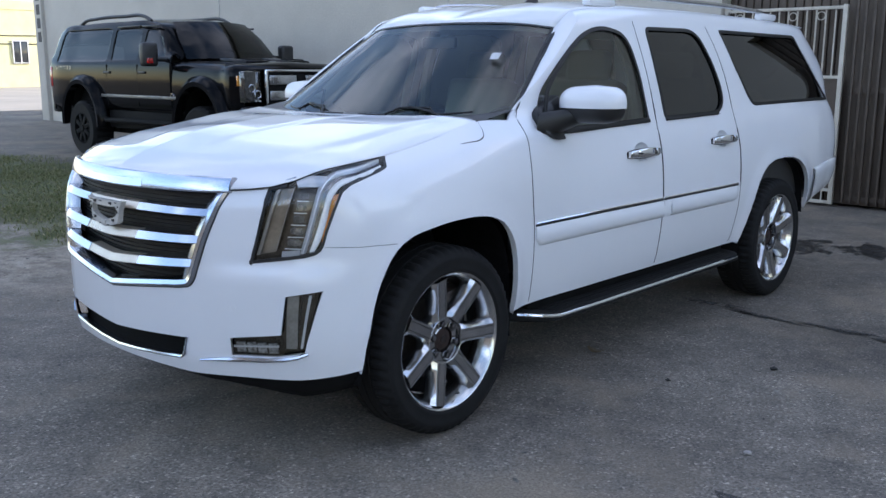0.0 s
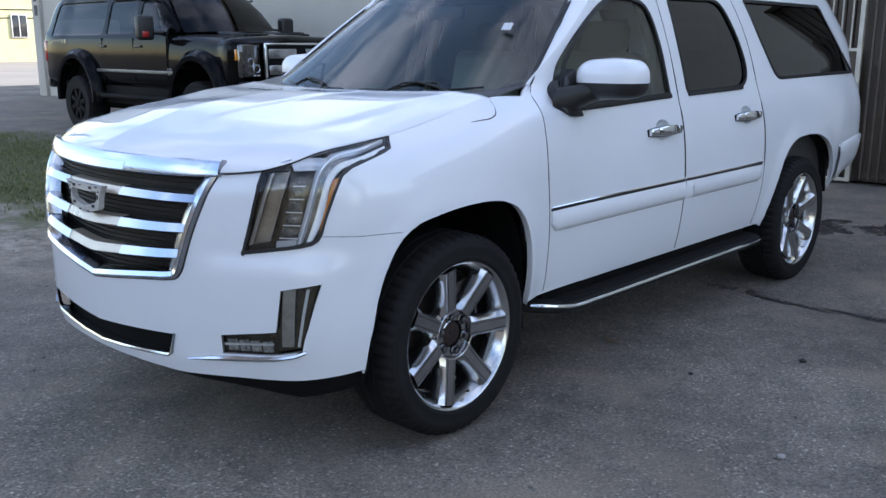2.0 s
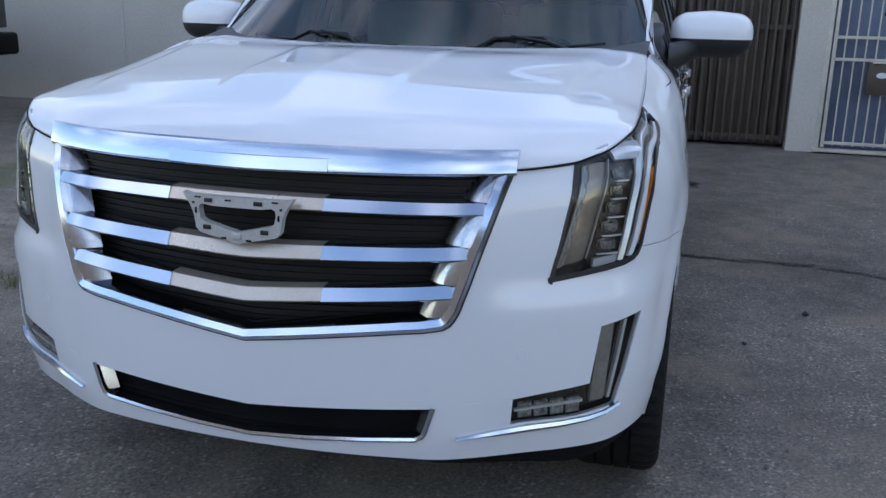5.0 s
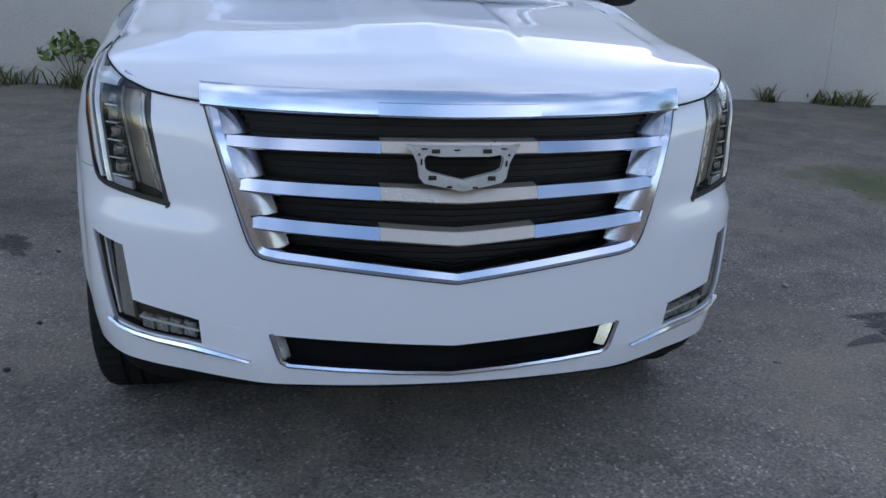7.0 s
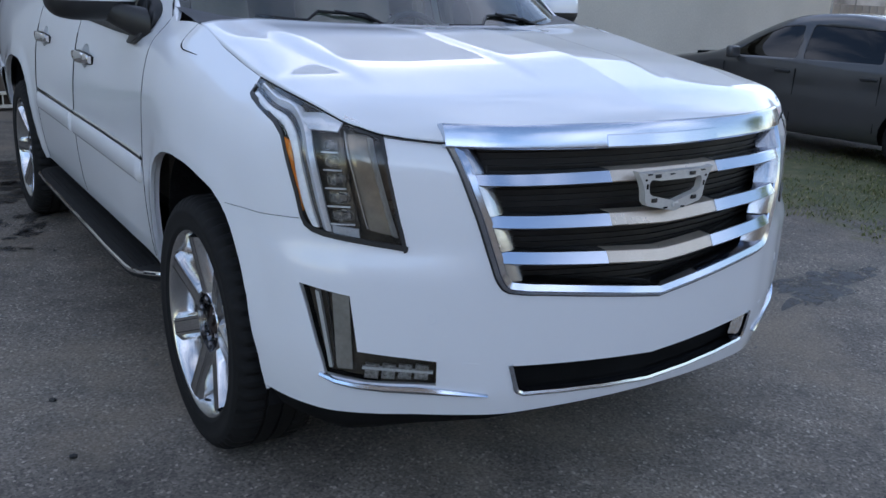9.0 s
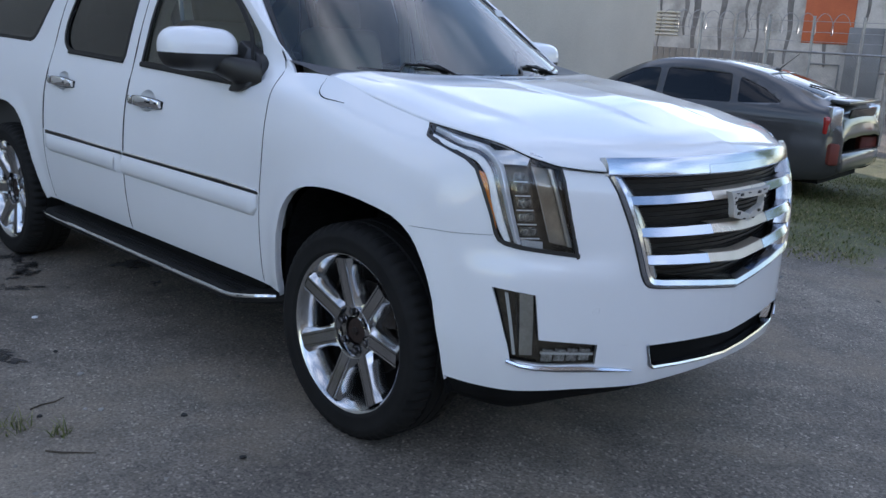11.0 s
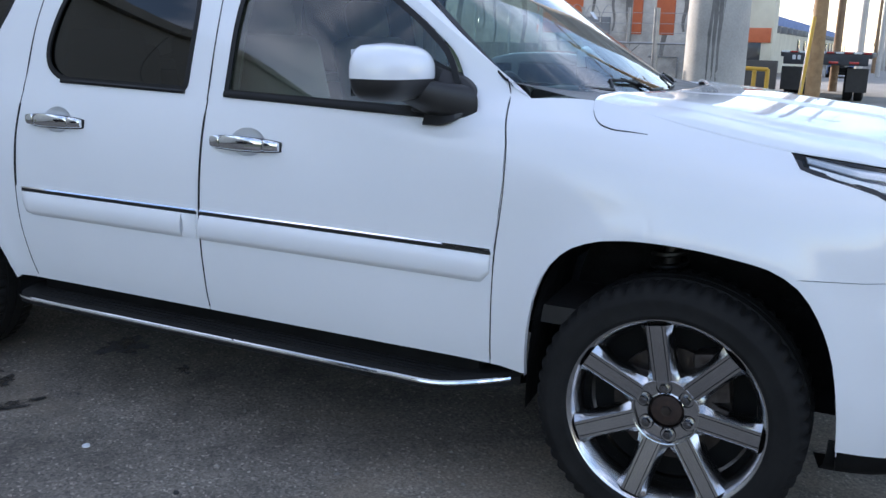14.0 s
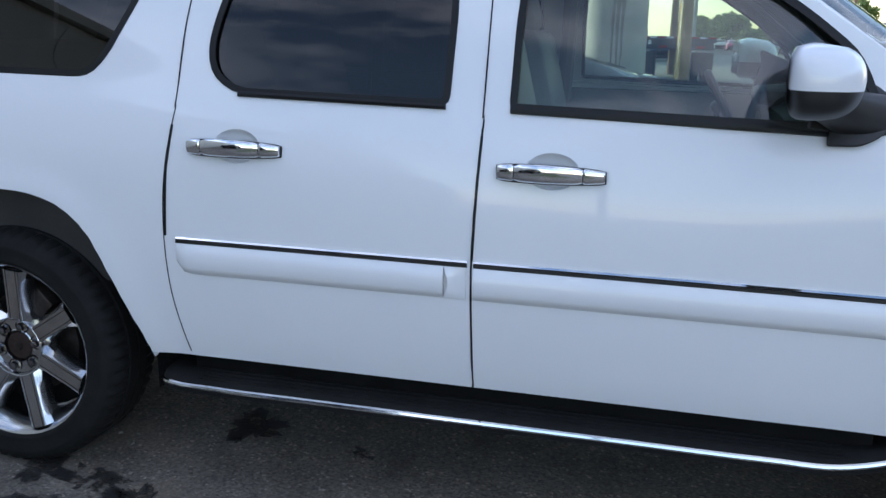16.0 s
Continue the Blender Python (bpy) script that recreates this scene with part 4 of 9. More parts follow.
def handle_bowl(bm, cy, cz):
    """a shallow finger bowl pressed into the door"""
    el = [(cy + 0.074 * math.cos(t), cz + 0.050 * math.sin(t)) for t in np.linspace(0, 2 * math.pi, 28, endpoint=False)]
    cut(bm, el, (1, 2), None).free()
    rows = []
    tag = bm.faces.layers.int.get("fold") or bm.faces.layers.int.new("fold")
    hole = [v for v in bm.verts if any(e.is_boundary for e in v.link_edges) and abs(v.co.y - cy) < 0.09 and abs(v.co.z - cz) < 0.07]
    hole.sort(key=lambda v: math.atan2((v.co.z - cz) / 0.050, (v.co.y - cy) / 0.074))
    rings = [hole]
    for k, dep in ((0.94, 0.004), (0.85, 0.011), (0.65, 0.019), (0.35, 0.023), (0.02, 0.024)):
        ring = []
        for v in hole:
            p, n = flank(cy + (v.co.y - cy) * k, cz + (v.co.z - cz) * k)
            ring.append(bm.verts.new(p - n * dep))
        rings.append(ring)
    m = len(hole)
    for a, b in zip(rings, rings[1:]):
        for q in range(m):
            f = bm.faces.new((a[q], a[(q + 1) % m], b[(q + 1) % m], b[q]))
            f[tag] = 1
            f.normal_update()
            if f.normal.x < 0:
                f.normal_flip()


HANDLES = ((1.525, 1.083), (2.463, 1.103))
handle_bowl(door_f_skin, HANDLES[0][0], HANDLES[0][1] + 0.009)
handle_bowl(door_r_skin, HANDLES[1][0], HANDLES[1][1] + 0.009)
bumper = fair(whole("front_bumper", skirt(bump_skin, 0.014, belt_normal), W, suv, 0, "white painted front bumper", 30))
whole("tailgate", tail_skin, W, suv, 0.012)
for v in wing_skin.verts:
    if v.co.y < -0.30 and v.co.z < 0.875 and any(e.is_boundary for e in v.link_edges) and v.co.y < -0.34:
        v.co.z += 0.0022
wings = [fair(o) for o in pair("front_wing", skirt(wing_skin, 0.012, belt_normal), W, suv, "", 30)]
doors_f = [fair(o) for o in pair("front_door", skirt(tidy(door_f_skin, DOOR_F), 0.014, belt_normal), W, suv, "", 30)]
doors_r = [fair(o) for o in pair("rear_door", skirt(tidy(door_r_skin, DOOR_R), 0.014, belt_normal), W, suv, "", 30)]
behind = bmesh.new()
for f in quarter_skin.faces:
    if f.calc_center_median().y > 2.62 or f.calc_center_median().z > 0.5:
        behind.faces.new([behind.verts.new(v.co) for v in f.verts])
quarter_skin.free()
bmesh.ops.remove_doubles(behind, verts=behind.verts, dist=1e-5)
quarters = [fair(o) for o in pair("rear_quarter", skirt(behind, 0.012, belt_normal), W, suv, "", 30)]


# ---- upper body ----
cab = out_facing(grid_bm(UPPER), (0, 2.3, 1.4))
WIN_1 = rounded([(0.716, 1.300), (0.80, 1.234), (1.652, 1.252), (1.652, 1.50), (1.640, 1.650), (1.595, 1.718), (1.45, 1.745), (1.33, 1.738), (1.20, 1.702), (1.05, 1.625), (0.90, 1.530), (0.77, 1.425)], [0.03, 0.03, 0.02, 0.05, 0.05, 0.06, 0.06, 0.06, 0.06, 0.06, 0.06, 0.05], 3)
WIN_2 = rounded([(1.830, 1.254), (2.480, 1.264), (2.560, 1.315), (2.580, 1.40), (2.545, 1.560), (2.465, 1.725), (2.37, 1.760), (1.846, 1.756), (1.826, 1.50)], [0.03, 0.05, 0.05, 0.06, 0.08, 0.06, 0.05, 0.05, 0.05], 3)
WIN_3 = rounded([(2.985, 1.296), (4.255, 1.308), (3.93, 1.762), (2.760, 1.766), (2.832, 1.540), (2.925, 1.360)], [0.05, 0.02, 0.03, 0.02, 0.05, 0.05], 4)
win1_skin = cut(cab, WIN_1, (1, 2))
win2_skin = cut(cab, WIN_2, (1, 2))
win3_skin = cut(cab, WIN_3, (1, 2))


def cab_surf(y, z):
    z1 = z
    x = glass_x(z1)
    return Vector((x, y, z)), Vector((0.955, 0, 0.295))


for ob in pair("upper_side", skirt(cab, 0.010, lambda co: Vector((0.96, 0, 0.27))), W, suv, "", 30):
    fair(ob)
for nm, skin, poly, mt, lb in (("front_window", win1_skin, WIN_1, M["glass_front"], "lightly tinted glass"), ("rear_window", win2_skin, WIN_2, M["glass_dark"], "black privacy glass"),
                               ("quarter_window", win3_skin, WIN_3, M["glass_dark"], "black privacy glass")):
    g = shifted(skin, -0.009)
    skin.free()
    for ob in pair(nm, g, mt, suv, lb):
        ob.visible_shadow = False
    seal = rim_strip(poly, cab_surf, 0.016, 0.004, -0.006, 0.008)
    pair("window_seal", seal, M["seal"], suv, "black rubber window seal")

# windscreen
WS_LOW = curve([(-0.855, 0.600, 1.345), (-0.72, 0.45, 1.318), (-0.4, 0.325, 1.300), (0, 0.29, 1.296), (0.4, 0.325, 1.300), (0.72, 0.45, 1.318), (0.855, 0.600, 1.345)], 33)
WS_TOP = curve([(-0.685, 1.100, 1.732), (-0.54, 1.045, 1.752), (-0.28, 1.012, 1.766), (0, 1.003, 1.770), (0.28, 1.012, 1.766), (0.54, 1.045, 1.752), (0.685, 1.100, 1.732)], 33)
ws_side = curve([(0.855, 0.600, 1.345), (0.797, 0.760, 1.468), (0.738, 0.935, 1.608), (0.685, 1.100, 1.732)], 15)
ws_other = ws_side * np.array([-1, 1, 1])
ws = coons(WS_LOW, WS_TOP, ws_other, ws_side)
wsb = out_facing(grid_bm(ws), (0, 2.0, 0.9))
part("windscreen", wsb, M["glass_ws"], suv, "clear laminated windscreen").visible_shadow = False
# black band round the glass
def band(c0, c1, lift):
    b = bmesh.new()
    rows = [[Vector(p) + Vector((0, -lift * 0.6, lift)), Vector(q) + Vector((0, -lift * 0.6, lift))] for p, q in zip(c0, c1)]
    return grid_bm(rows, b)


part("windscreen_band", band(WS_TOP, WS_TOP * 0.75 + ws[-2] * 0.25, 0.003), M["black_plastic"], suv)
for sg in (0, 1):
    col = ws[:, -1] if sg else ws[:, 0]
    col2 = ws[:, -2] if sg else ws[:, 1]
    ob = part("pillar_seal", band(col, col * 0.70 + col2 * 0.30, 0.003), M["black_plastic"], suv)


# white pillar between windscreen and window frame
pil_rows = []
for k in range(33):
    t = k / 32
    a = t / 0.9
    if a <= 1:
        yb, yt = 0.50, 1.20
        y = yb + (yt - yb) * a
        z = belt_edge(yb)[1] + (roof_edge(yt)[0] - belt_edge(yb)[1]) * a
        o = Vector((upper_x(yb, a, z), y, z))
    else:
        q = (t - 0.9) / 0.1
        z1 = roof_edge(1.2)[0]
        o = Vector((glass_x(z1), 1.20, z1)).lerp(Vector((glass_x(z1) - 0.075, 1.236, z1 + 0.050)), q) + Vector((0.008, 0, 0.010)) * math.sin(math.pi * q)
    f = t * 14
    j = min(13, int(f))
    i = Vector(ws_side[j]).lerp(Vector(ws_side[j + 1]), f - j)
    out = Vector((0.62, -0.58, 0.52)).normalized()
    pil_rows.append([i.lerp(o, w) + out * (0.009 * min(1.0, k / 9) * math.sin(math.pi * w)) for w in np.linspace(0, 1, 9)])
pair("windscreen_pillar", out_facing(grid_bm(pil_rows), (0, 1.6, 1.2)), W, suv, "white windscreen pillar")


# black rubber seal laid over the pillar's inner edge, broader at its foot
seal_rows = []
for k, r in enumerate(pil_rows[:30]):
    w = 1.25 + 1.35 * max(0.0, 1 - k / 7)
    j = int(w)
    e = r[j].lerp(r[j + 1], w - j)
    seal_rows.append([r[0] + out * 0.0005, r[0].lerp(e, 0.5) + out * 0.0045, e + out * 0.0035, e - out * 0.001])
pair("pillar_seal", out_facing(grid_bm(seal_rows), (0, 1.6, 1.2)), M["seal"], suv, "black windscreen seal")

# roof
ys_r = np.linspace(1.10, 4.30, 60)
edge = []
for y in ys_r:
    e, c = roof_edge(max(y, 1.236))
    k = min(1.0, (y - 1.10) / 0.136)
    edge.append((lerp(0.685, glass_x(e) - 0.070, k), y, lerp(1.732, e + 0.049, k ** 0.85)))
edge = np.array(edge)
mid_line = np.array([(0, y, roof_edge(y)[1]) for y in np.linspace(1.003, 4.34, 60)])
mid_line[0] = WS_TOP[16]
fr_edge = np.array([WS_TOP[16 + i] for i in range(17)])
edge[0] = fr_edge[-1]
re_edge = curve([mid_line[-1], (0.35, 4.335, mid_line[-1][2] - 0.012), edge[-1]], 17)
roofP = coons(fr_edge, re_edge, mid_line, edge)
for i in range(roofP.shape[0]):
    v = i / (roofP.shape[0] - 1)
    for j in range(roofP.shape[1]):
        u = j / (roofP.shape[1] - 1)
        roofP[i, j, 2] += 0.020 * math.sin(math.pi * u) * min(1, v * 8) + 0.004 * math.sin(u * 22) * min(1, v * 4) * (1 if 0.1 < u < 0.85 else 0)
whole("roof", out_facing(grid_bm(roofP), (0, 2.5, 0.5)), W, suv, 0.010)
# rear screen of the tailgate
rs = coons(curve([(0, 4.53, 1.282), (0.66, 4.50, 1.282), (0.84, 4.44, 1.282)], 9), curve([(0, 4.34, 1.853), (0.4, 4.335, 1.84), (0.68, 4.27, 1.80)], 9), curve([(0, 4.53, 1.282), (0, 4.34, 1.853)], 9), curve([(0.84, 4.44, 1.282), (0.68, 4.27, 1.80)], 9))
whole("tailgate_window", out_facing(grid_bm(rs), (0, 2.5, 1.2)), M["glass_dark"], suv, 0.006, "black privacy glass")

# bonnet
H_FRONT = curve([(0, -0.962, 1.075), (0.13, -0.958, 1.075), (0.26, -0.945, 1.076), (0.38, -0.925, 1.077), (0.49, -0.898, 1.079), (0.585, -0.857, 1.083), (0.675, -0.803, 1.088), (0.752, -0.752, 1.098)], 81)
H_SIDE = curve([(0.752, -0.752, 1.096), (0.818, -0.688, 1.120), (0.864, -0.605, 1.1525), (0.878, -0.46, 1.172), (0.8765, -0.29, 1.188), (0.8705, 0.0, 1.2375), (0.856, 0.30, 1.300)], 61)
H_REAR = curve([(0, 0.17, 1.292), (0.4, 0.195, 1.297), (0.68, 0.262, 1.304), (0.80, 0.300, 1.306), (0.856, 0.30, 1.300)], 81)
H_MID = curve([(0, -0.962, 1.075), (0, -0.956, 1.110), (0, -0.925, 1.142), (0, -0.84, 1.176), (0, -0.60, 1.212), (0, -0.2, 1.254), (0, 0.17, 1.292)], 61)
hood = coons(H_FRONT, H_REAR, H_MID, H_SIDE)


def smooth_step(a, b, t):
    t = min(1, max(0, (t - a) / (b - a)))
    return t * t * (3 - 2 * t)


for i in range(hood.shape[0]):
    v = i / (hood.shape[0] - 1)
    for j in range(hood.shape[1]):
        u = j / (hood.shape[1] - 1)
        x = hood[i, j, 0]
        dome = 1 - smooth_step(0.650 + 0.035 * v, 0.685 + 0.085 * v, x)
        hood[i, j, 2] += 0.013 * dome * smooth_step(0.22, 0.5, v) * (1 - 0.35 * smooth_step(0.8, 1, v))
        spine = 1 - smooth_step(0.205 + 0.03 * v, 0.245 + 0.03 * v, x)
        hood[i, j, 2] += 0.007 * spine * smooth_step(0.22, 0.42, v) * (1 - 0.7 * smooth_step(0.7, 1, v))
        nosef = smooth_step(0, 0.16, v) * (1 - smooth_step(0.16, 0.6, v))
        hood[i, j, 2] += 0.006 * nosef * math.sin(math.pi * min(1, u * 1.0)) * (1 - u)
        hood[i, j, 2] += 0.030 * (1 - u ** 15) * smooth_step(0.08, 0.40, v) * (1 - 0.75 * smooth_step(0.72, 1, v))
whole("bonnet", out_facing(grid_bm(hood), (0, 0.0, 0.3)), W, suv, 0.012, "white painted bonnet with raised centre")


# ---- trim of the white vehicle ----
def ribbon(rows, surf, lift=0.0, depth=0.006, close=False, crown=0.0):
    """a raised band on a surface; rows hold points across the band, from one end to the other"""
    out = []
    for r in rows:
        line = []
        m = len(r)
        for k, (a, b) in enumerate(r):
            p, n = surf(a, b)
            c = crown * (1 - (2 * k / (m - 1) - 1) ** 2) if m > 2 else 0
            if k == 0:
                line.append(p + n * (lift - 0.004))
            line.append(p + n * (lift + depth + c))
            if k == m - 1:
                line.append(p + n * (lift - 0.004))
        out.append(line)
    if not close:
        first = [sum((Vector(v) for v in out[0]), Vector()) / len(out[0])] * len(out[0])
        out = [[Vector(v) * 0.999 + Vector(f) * 0.001 for v, f in zip(out[0], first)]] + out
        s0, n0 = [], []
        for e in (1, -1):
            r = rows[0] if e == 1 else rows[-1]
            ln = []
            for k in range(len(out[1])):
                kk = min(max(k - 1, 0), len(r) - 1)
                p, n = surf(*r[kk])
                ln.append(p + n * (lift - 0.004))
            (s0 if e == 1 else n0).extend(ln)
        out[0] = s0
        out.append(n0)
    else:
        out.append(out[0])
    bm = grid_bm(out)
    bmesh.ops.remove_doubles(bm, verts=bm.verts, dist=1e-5)
    bmesh.ops.recalc_face_normals(bm, faces=bm.faces)
    return bm


# --- dark structure behind the skin ---
bm = box((0, 1.66, 0.50), (1.60, 2.0, 0.24), bev=0.03)
add_box(bm, (0, 1.75, 0.50), (0.94, 4.9, 0.235), bev=0.03)
part("underbody", bm, M["matt_black"], suv, "black underbody")
low = [(Vector(BELT[i, 0]), Vector(BELT_N[i, 0])) for i in range(len(BELT)) if BELT[i, 0, 1] < -0.465]
rows = []
for p, n in low:
    n = Vector((n.x, n.y, 0)).normalized()
    k = 0.048 + 0.055 * min(1.0, max(0.0, (p.x - 0.45) / 0.40))
    rows.append([p - n * 0.010 + Vector((0, 0, 0.03)), p - n * 0.014 - Vector((0, 0, 0.010)), p - n * 0.045 - Vector((0, 0, 0.6 * k)), p - n * 0.105 - Vector((0, 0, k)), p - n * 0.24 - Vector((0, 0, k + 0.01))])
whole("front_valance", out_facing(grid_bm(rows), (0, 0, 0.35)), M["matt_black"], suv, 0, "black plastic lower valance")
part("radiator_box", box((0, -0.60, 0.80), (0.96, 0.40, 0.60), bev=0.02), M["matt_black"], suv)
part("engine_cover", box((0, -0.15, 0.86), (0.94, 0.6, 0.50), bev=0.05), M["matt_black"], suv)
part("bulkhead", box((0, 0.58, 0.86), (1.60, 0.08, 0.74), bev=0.02), M["matt_black"], suv)


def wheel_well(poly, xin, xout):
    pts = [p for p in poly]
    rows = []
    for x in np.linspace(xout, xin, 4):
        k = 1.0 + 0.05 * (xout - x) / (xout - xin)
        cy = sum(p[0] for p in pts) / len(pts)
        rows.append([(x, cy + (y - cy) * k, z + 0.02 * (xout - x) / (xout - xin)) for y, z in pts])
    bm = grid_bm(rows)
    f = [bm.verts.new((xin, y, z)) for y, z in pts]
    bm.faces.new(f)
    bmesh.ops.recalc_face_normals(bm, faces=bm.faces)
    return bm


pair("wheel_well", wheel_well(ARCH_F, 0.50, 0.952), M["liner"], suv, "black plastic inner arch liner")
pair("wheel_well", wheel_well([p for p in ARCH_R if not (p[0] > 3.5 and p[1] < 0.48)], 0.50, 0.952), M["liner"], suv, "black plastic inner arch liner")
for sg in (-1, 1):
    leg = part("suspension_strut", tube([(sg * 0.64, 0.10, 0.42), (sg * 0.58, 0.08, 0.86)], 0.032, 12), M["iron"], suv, "dusty front suspension strut")
    coil = [(sg * 0.60 + 0.055 * math.cos(a), 0.085 + 0.055 * math.sin(a), 0.58 + 0.0064 * a) for a in np.linspace(0, 36, 110)]
    part("coil_spring", tube(coil, 0.009, 6), M["black_plastic"], leg)
    part("control_arm", box((sg * 0.66, 0.04, 0.66), (0.34, 0.12, 0.05), Matrix.Rotation(radians(sg * 8), 3, "Y"), 0.015), M["iron"], leg)
# rolled lip of the arches
for poly in (ARCH_F, ARCH_R):
    core = poly[1:-1]
    rows = []
    for q, (y, z) in enumerate(core):
        p, n = flank(y, z)
        t = (Vector(core[min(q + 1, len(core) - 1)]) - Vector(core[max(q - 1, 0)])).normalized()
        rows.append([p - n * 0.0005, p - n * 0.006 + Vector((0, -t.y * 0.004, t.x * 0.004)), p - n * 0.030 + Vector((0, -t.y * 0.004, t.x * 0.004))])
    pair("arch_lip", grid_bm(rows), W, suv)

# rear bumper, a step proud of the quarter panel
rows = []
for i in range(len(BELT)):
    if BELT[i, 0, 1] < 3.875:
        continue
    row = []
    k = min(1.0, max(0.0, (BELT[i, 20, 1] - 3.80) / 0.50))
    lo, hi = 0.545 + 0.105 * k, 0.812 + 0.055 * k
    for t, lift in ((0.0, 0.001), (0.08, 0.012), (0.35, 0.018), (0.75, 0.020), (0.93, 0.018), (0.985, 0.010), (1.0, 0.000)):
        z = lerp(lo, hi, t)
        j = int(np.argmin(abs(BELT[i, :, 2] - z)))
        n = Vector(BELT_N[i, j])
        row.append(Vector((BELT[i, j, 0], BELT[i, j, 1], z)) + n * lift)
    rows.append(row)
whole("rear_bumper", out_facing(grid_bm(rows), (0, 3.6, 0.6)), W, suv, 0, "white painted rear bumper")

# seam backing: black strips put the gaps' shade into colour, so shut lines read dark
for yy in (0.545, 1.732, 2.68):
    rows = []
    for z in np.linspace(0.45, 1.275 if yy < 1 else 1.222, 20):
        y = yy + (0.0 if yy < 2 else float(np.interp(z, [0.45, 0.64, 0.82, 1.03, 1.235], [-0.036, 0.004, 0.020, 0.014, -0.014])))
        if yy < 1:
            y = float(np.interp(z, [0.40, 0.81, 1.05, 1.16, 1.22, 1.28], [0.564, 0.550, 0.530, 0.536, 0.550, 0.566]))
        elif yy < 2:
            y = float(np.interp(z, [0.40, 0.6, 0.8, 0.96, 1.24], [1.730, 1.734, 1.740, 1.736, 1.726]))
        p, n = flank(y, z)
        rows.append([p - n * 0.010 + Vector((0, -0.02, 0)), p - n * 0.010 + Vector((0, 0.02, 0))])
    pair("door_seal", grid_bm(rows), M["black_plastic"], suv, "black backing strip that gives the door gap its shade")
# dark shut lines between the panels
for pts in ([(0.5645, 0.45), (0.551, 0.81), (0.5305, 1.05), (0.5365, 1.16), (0.5505, 1.22), (0.566, 1.28)], [(1.7285, 0.45), (1.7320, 0.60), (1.7380, 0.80), (1.7340, 0.96), (1.7245, 1.232)], [(2.645, 0.45), (2.685, 0.64), (2.7005, 0.82), (2.6945, 1.03), (2.668, 1.222)]):
    ln = curve(np.array(pts), 30)
    pair("shut_line", ribbon([[(y - 0.0014, z), (y + 0.0014, z)] for y, z in ln], flank, -0.001, 0.0024), M["matt_black"], suv)
# protective edge strips on the doors
for y0, z0, z1 in ((1.729, 0.83, 1.178), (2.688, 0.83, 1.165)):
    rows = []
    for z in np.linspace(z0, z1, 16):
        y = float(np.interp(z, [0.8, 0.96, 1.24], [1.737, 1.733, 1.724])) if y0 < 2 else float(np.interp(z, [0.82, 1.03, 1.235], [2.697, 2.691, 2.668]))
        rows.append([(y - 0.0045, z), (y + 0.003, z)])
    pair("edge_guard", ribbon(rows, flank, 0.0, 0.003), M["seal"], suv, "black door edge guard")

# --- grille ---
def face_y(x, z):
    """front plane of the grille"""
    return nose(abs(x), z)[0].y


def nose_s(x, z):
    p, n = nose(abs(x), z)
    if x < 0:
        p, n = Vector((-p.x, p.y, p.z)), Vector((-n.x, n.y, n.z))
    return p, n


G_OUT = [(0.0, 0.648), (0.12, 0.664), (0.25, 0.681), (0.38, 0.697), (0.46, 0.707), (0.494, 0.716), (0.512, 0.740), (0.53, 0.790), (0.56, 0.890), (0.59, 0.990), (0.614, 1.072)]
FULL = [(-x, z) for x, z in reversed(G_OUT[1:])] + G_OUT


def edge_in(pts, d):
    out = []
    for q, p in enumerate(pts):
        t = (Vector(pts[min(q + 1, len(pts) - 1)]) - Vector(pts[max(q - 1, 0)])).normalized()
        out.append(tuple(Vector(p) + Vector((-t.y, t.x)) * d))
    return out


M["grille_black"] = mottled("grille_plastic", (0.011, 0.009, 0.0065), (0.007, 0.006, 0.0045), 9.0, 0.6, 0.0, 200.0, 0.05, 0.001)
grille = part("grille_mesh", grid_bm([[(x, -0.93 + 0.34 * abs(x) ** 2.2 + 0.02 * (z - 0.65), z) for x in np.linspace(-0.62, 0.62, 50)] for z in np.linspace(0.65, 1.08, 17)]), M["grille_black"], suv, "black grille insert")
# thin horizontal vanes in the openings
for z in np.arange(0.672, 1.07, 0.0165):
    rows = []
    xm = 0.48 + (z - 0.70) * 0.28
    for x in np.linspace(-xm, xm, 36):
        y = -0.939 + 0.34 * abs(x) ** 2.2 + 0.02 * (z - 0.65)
        zz = z + 0.05 * abs(x) * max(0, 1 - (z - 0.65) / 0.35)
        rows.append([(x, y + 0.014, zz + 0.002), (x, y, zz + 0.002), (x, y, zz - 0.0025), (x, y + 0.014, zz - 0.0025)])
    part("vane", grid_bm(rows), M["grille_black"], grille)



def frame_rows(pts):
    prof = ((-0.002, -0.004), (-0.002, 0.003), (0.007, 0.0105), (0.0085, 0.0075), (0.0100, 0.0115), (0.026, 0.0045), (0.028, 0.000))
    offs = [edge_in(pts, d) for d, _ in prof]
    deep = edge_in(pts, 0.036)
    rows = []
    for k in range(len(pts)):
        r = []
        for o, (d, l) in zip(offs, prof):
            p, n = nose_s(*o[k])
            r.append(p + n * l)
        q, m2 = nose_s(*deep[k])
        r.append(Vector((q.x, q.y + 0.048, q.z)))
        rows.append(r)
    return rows


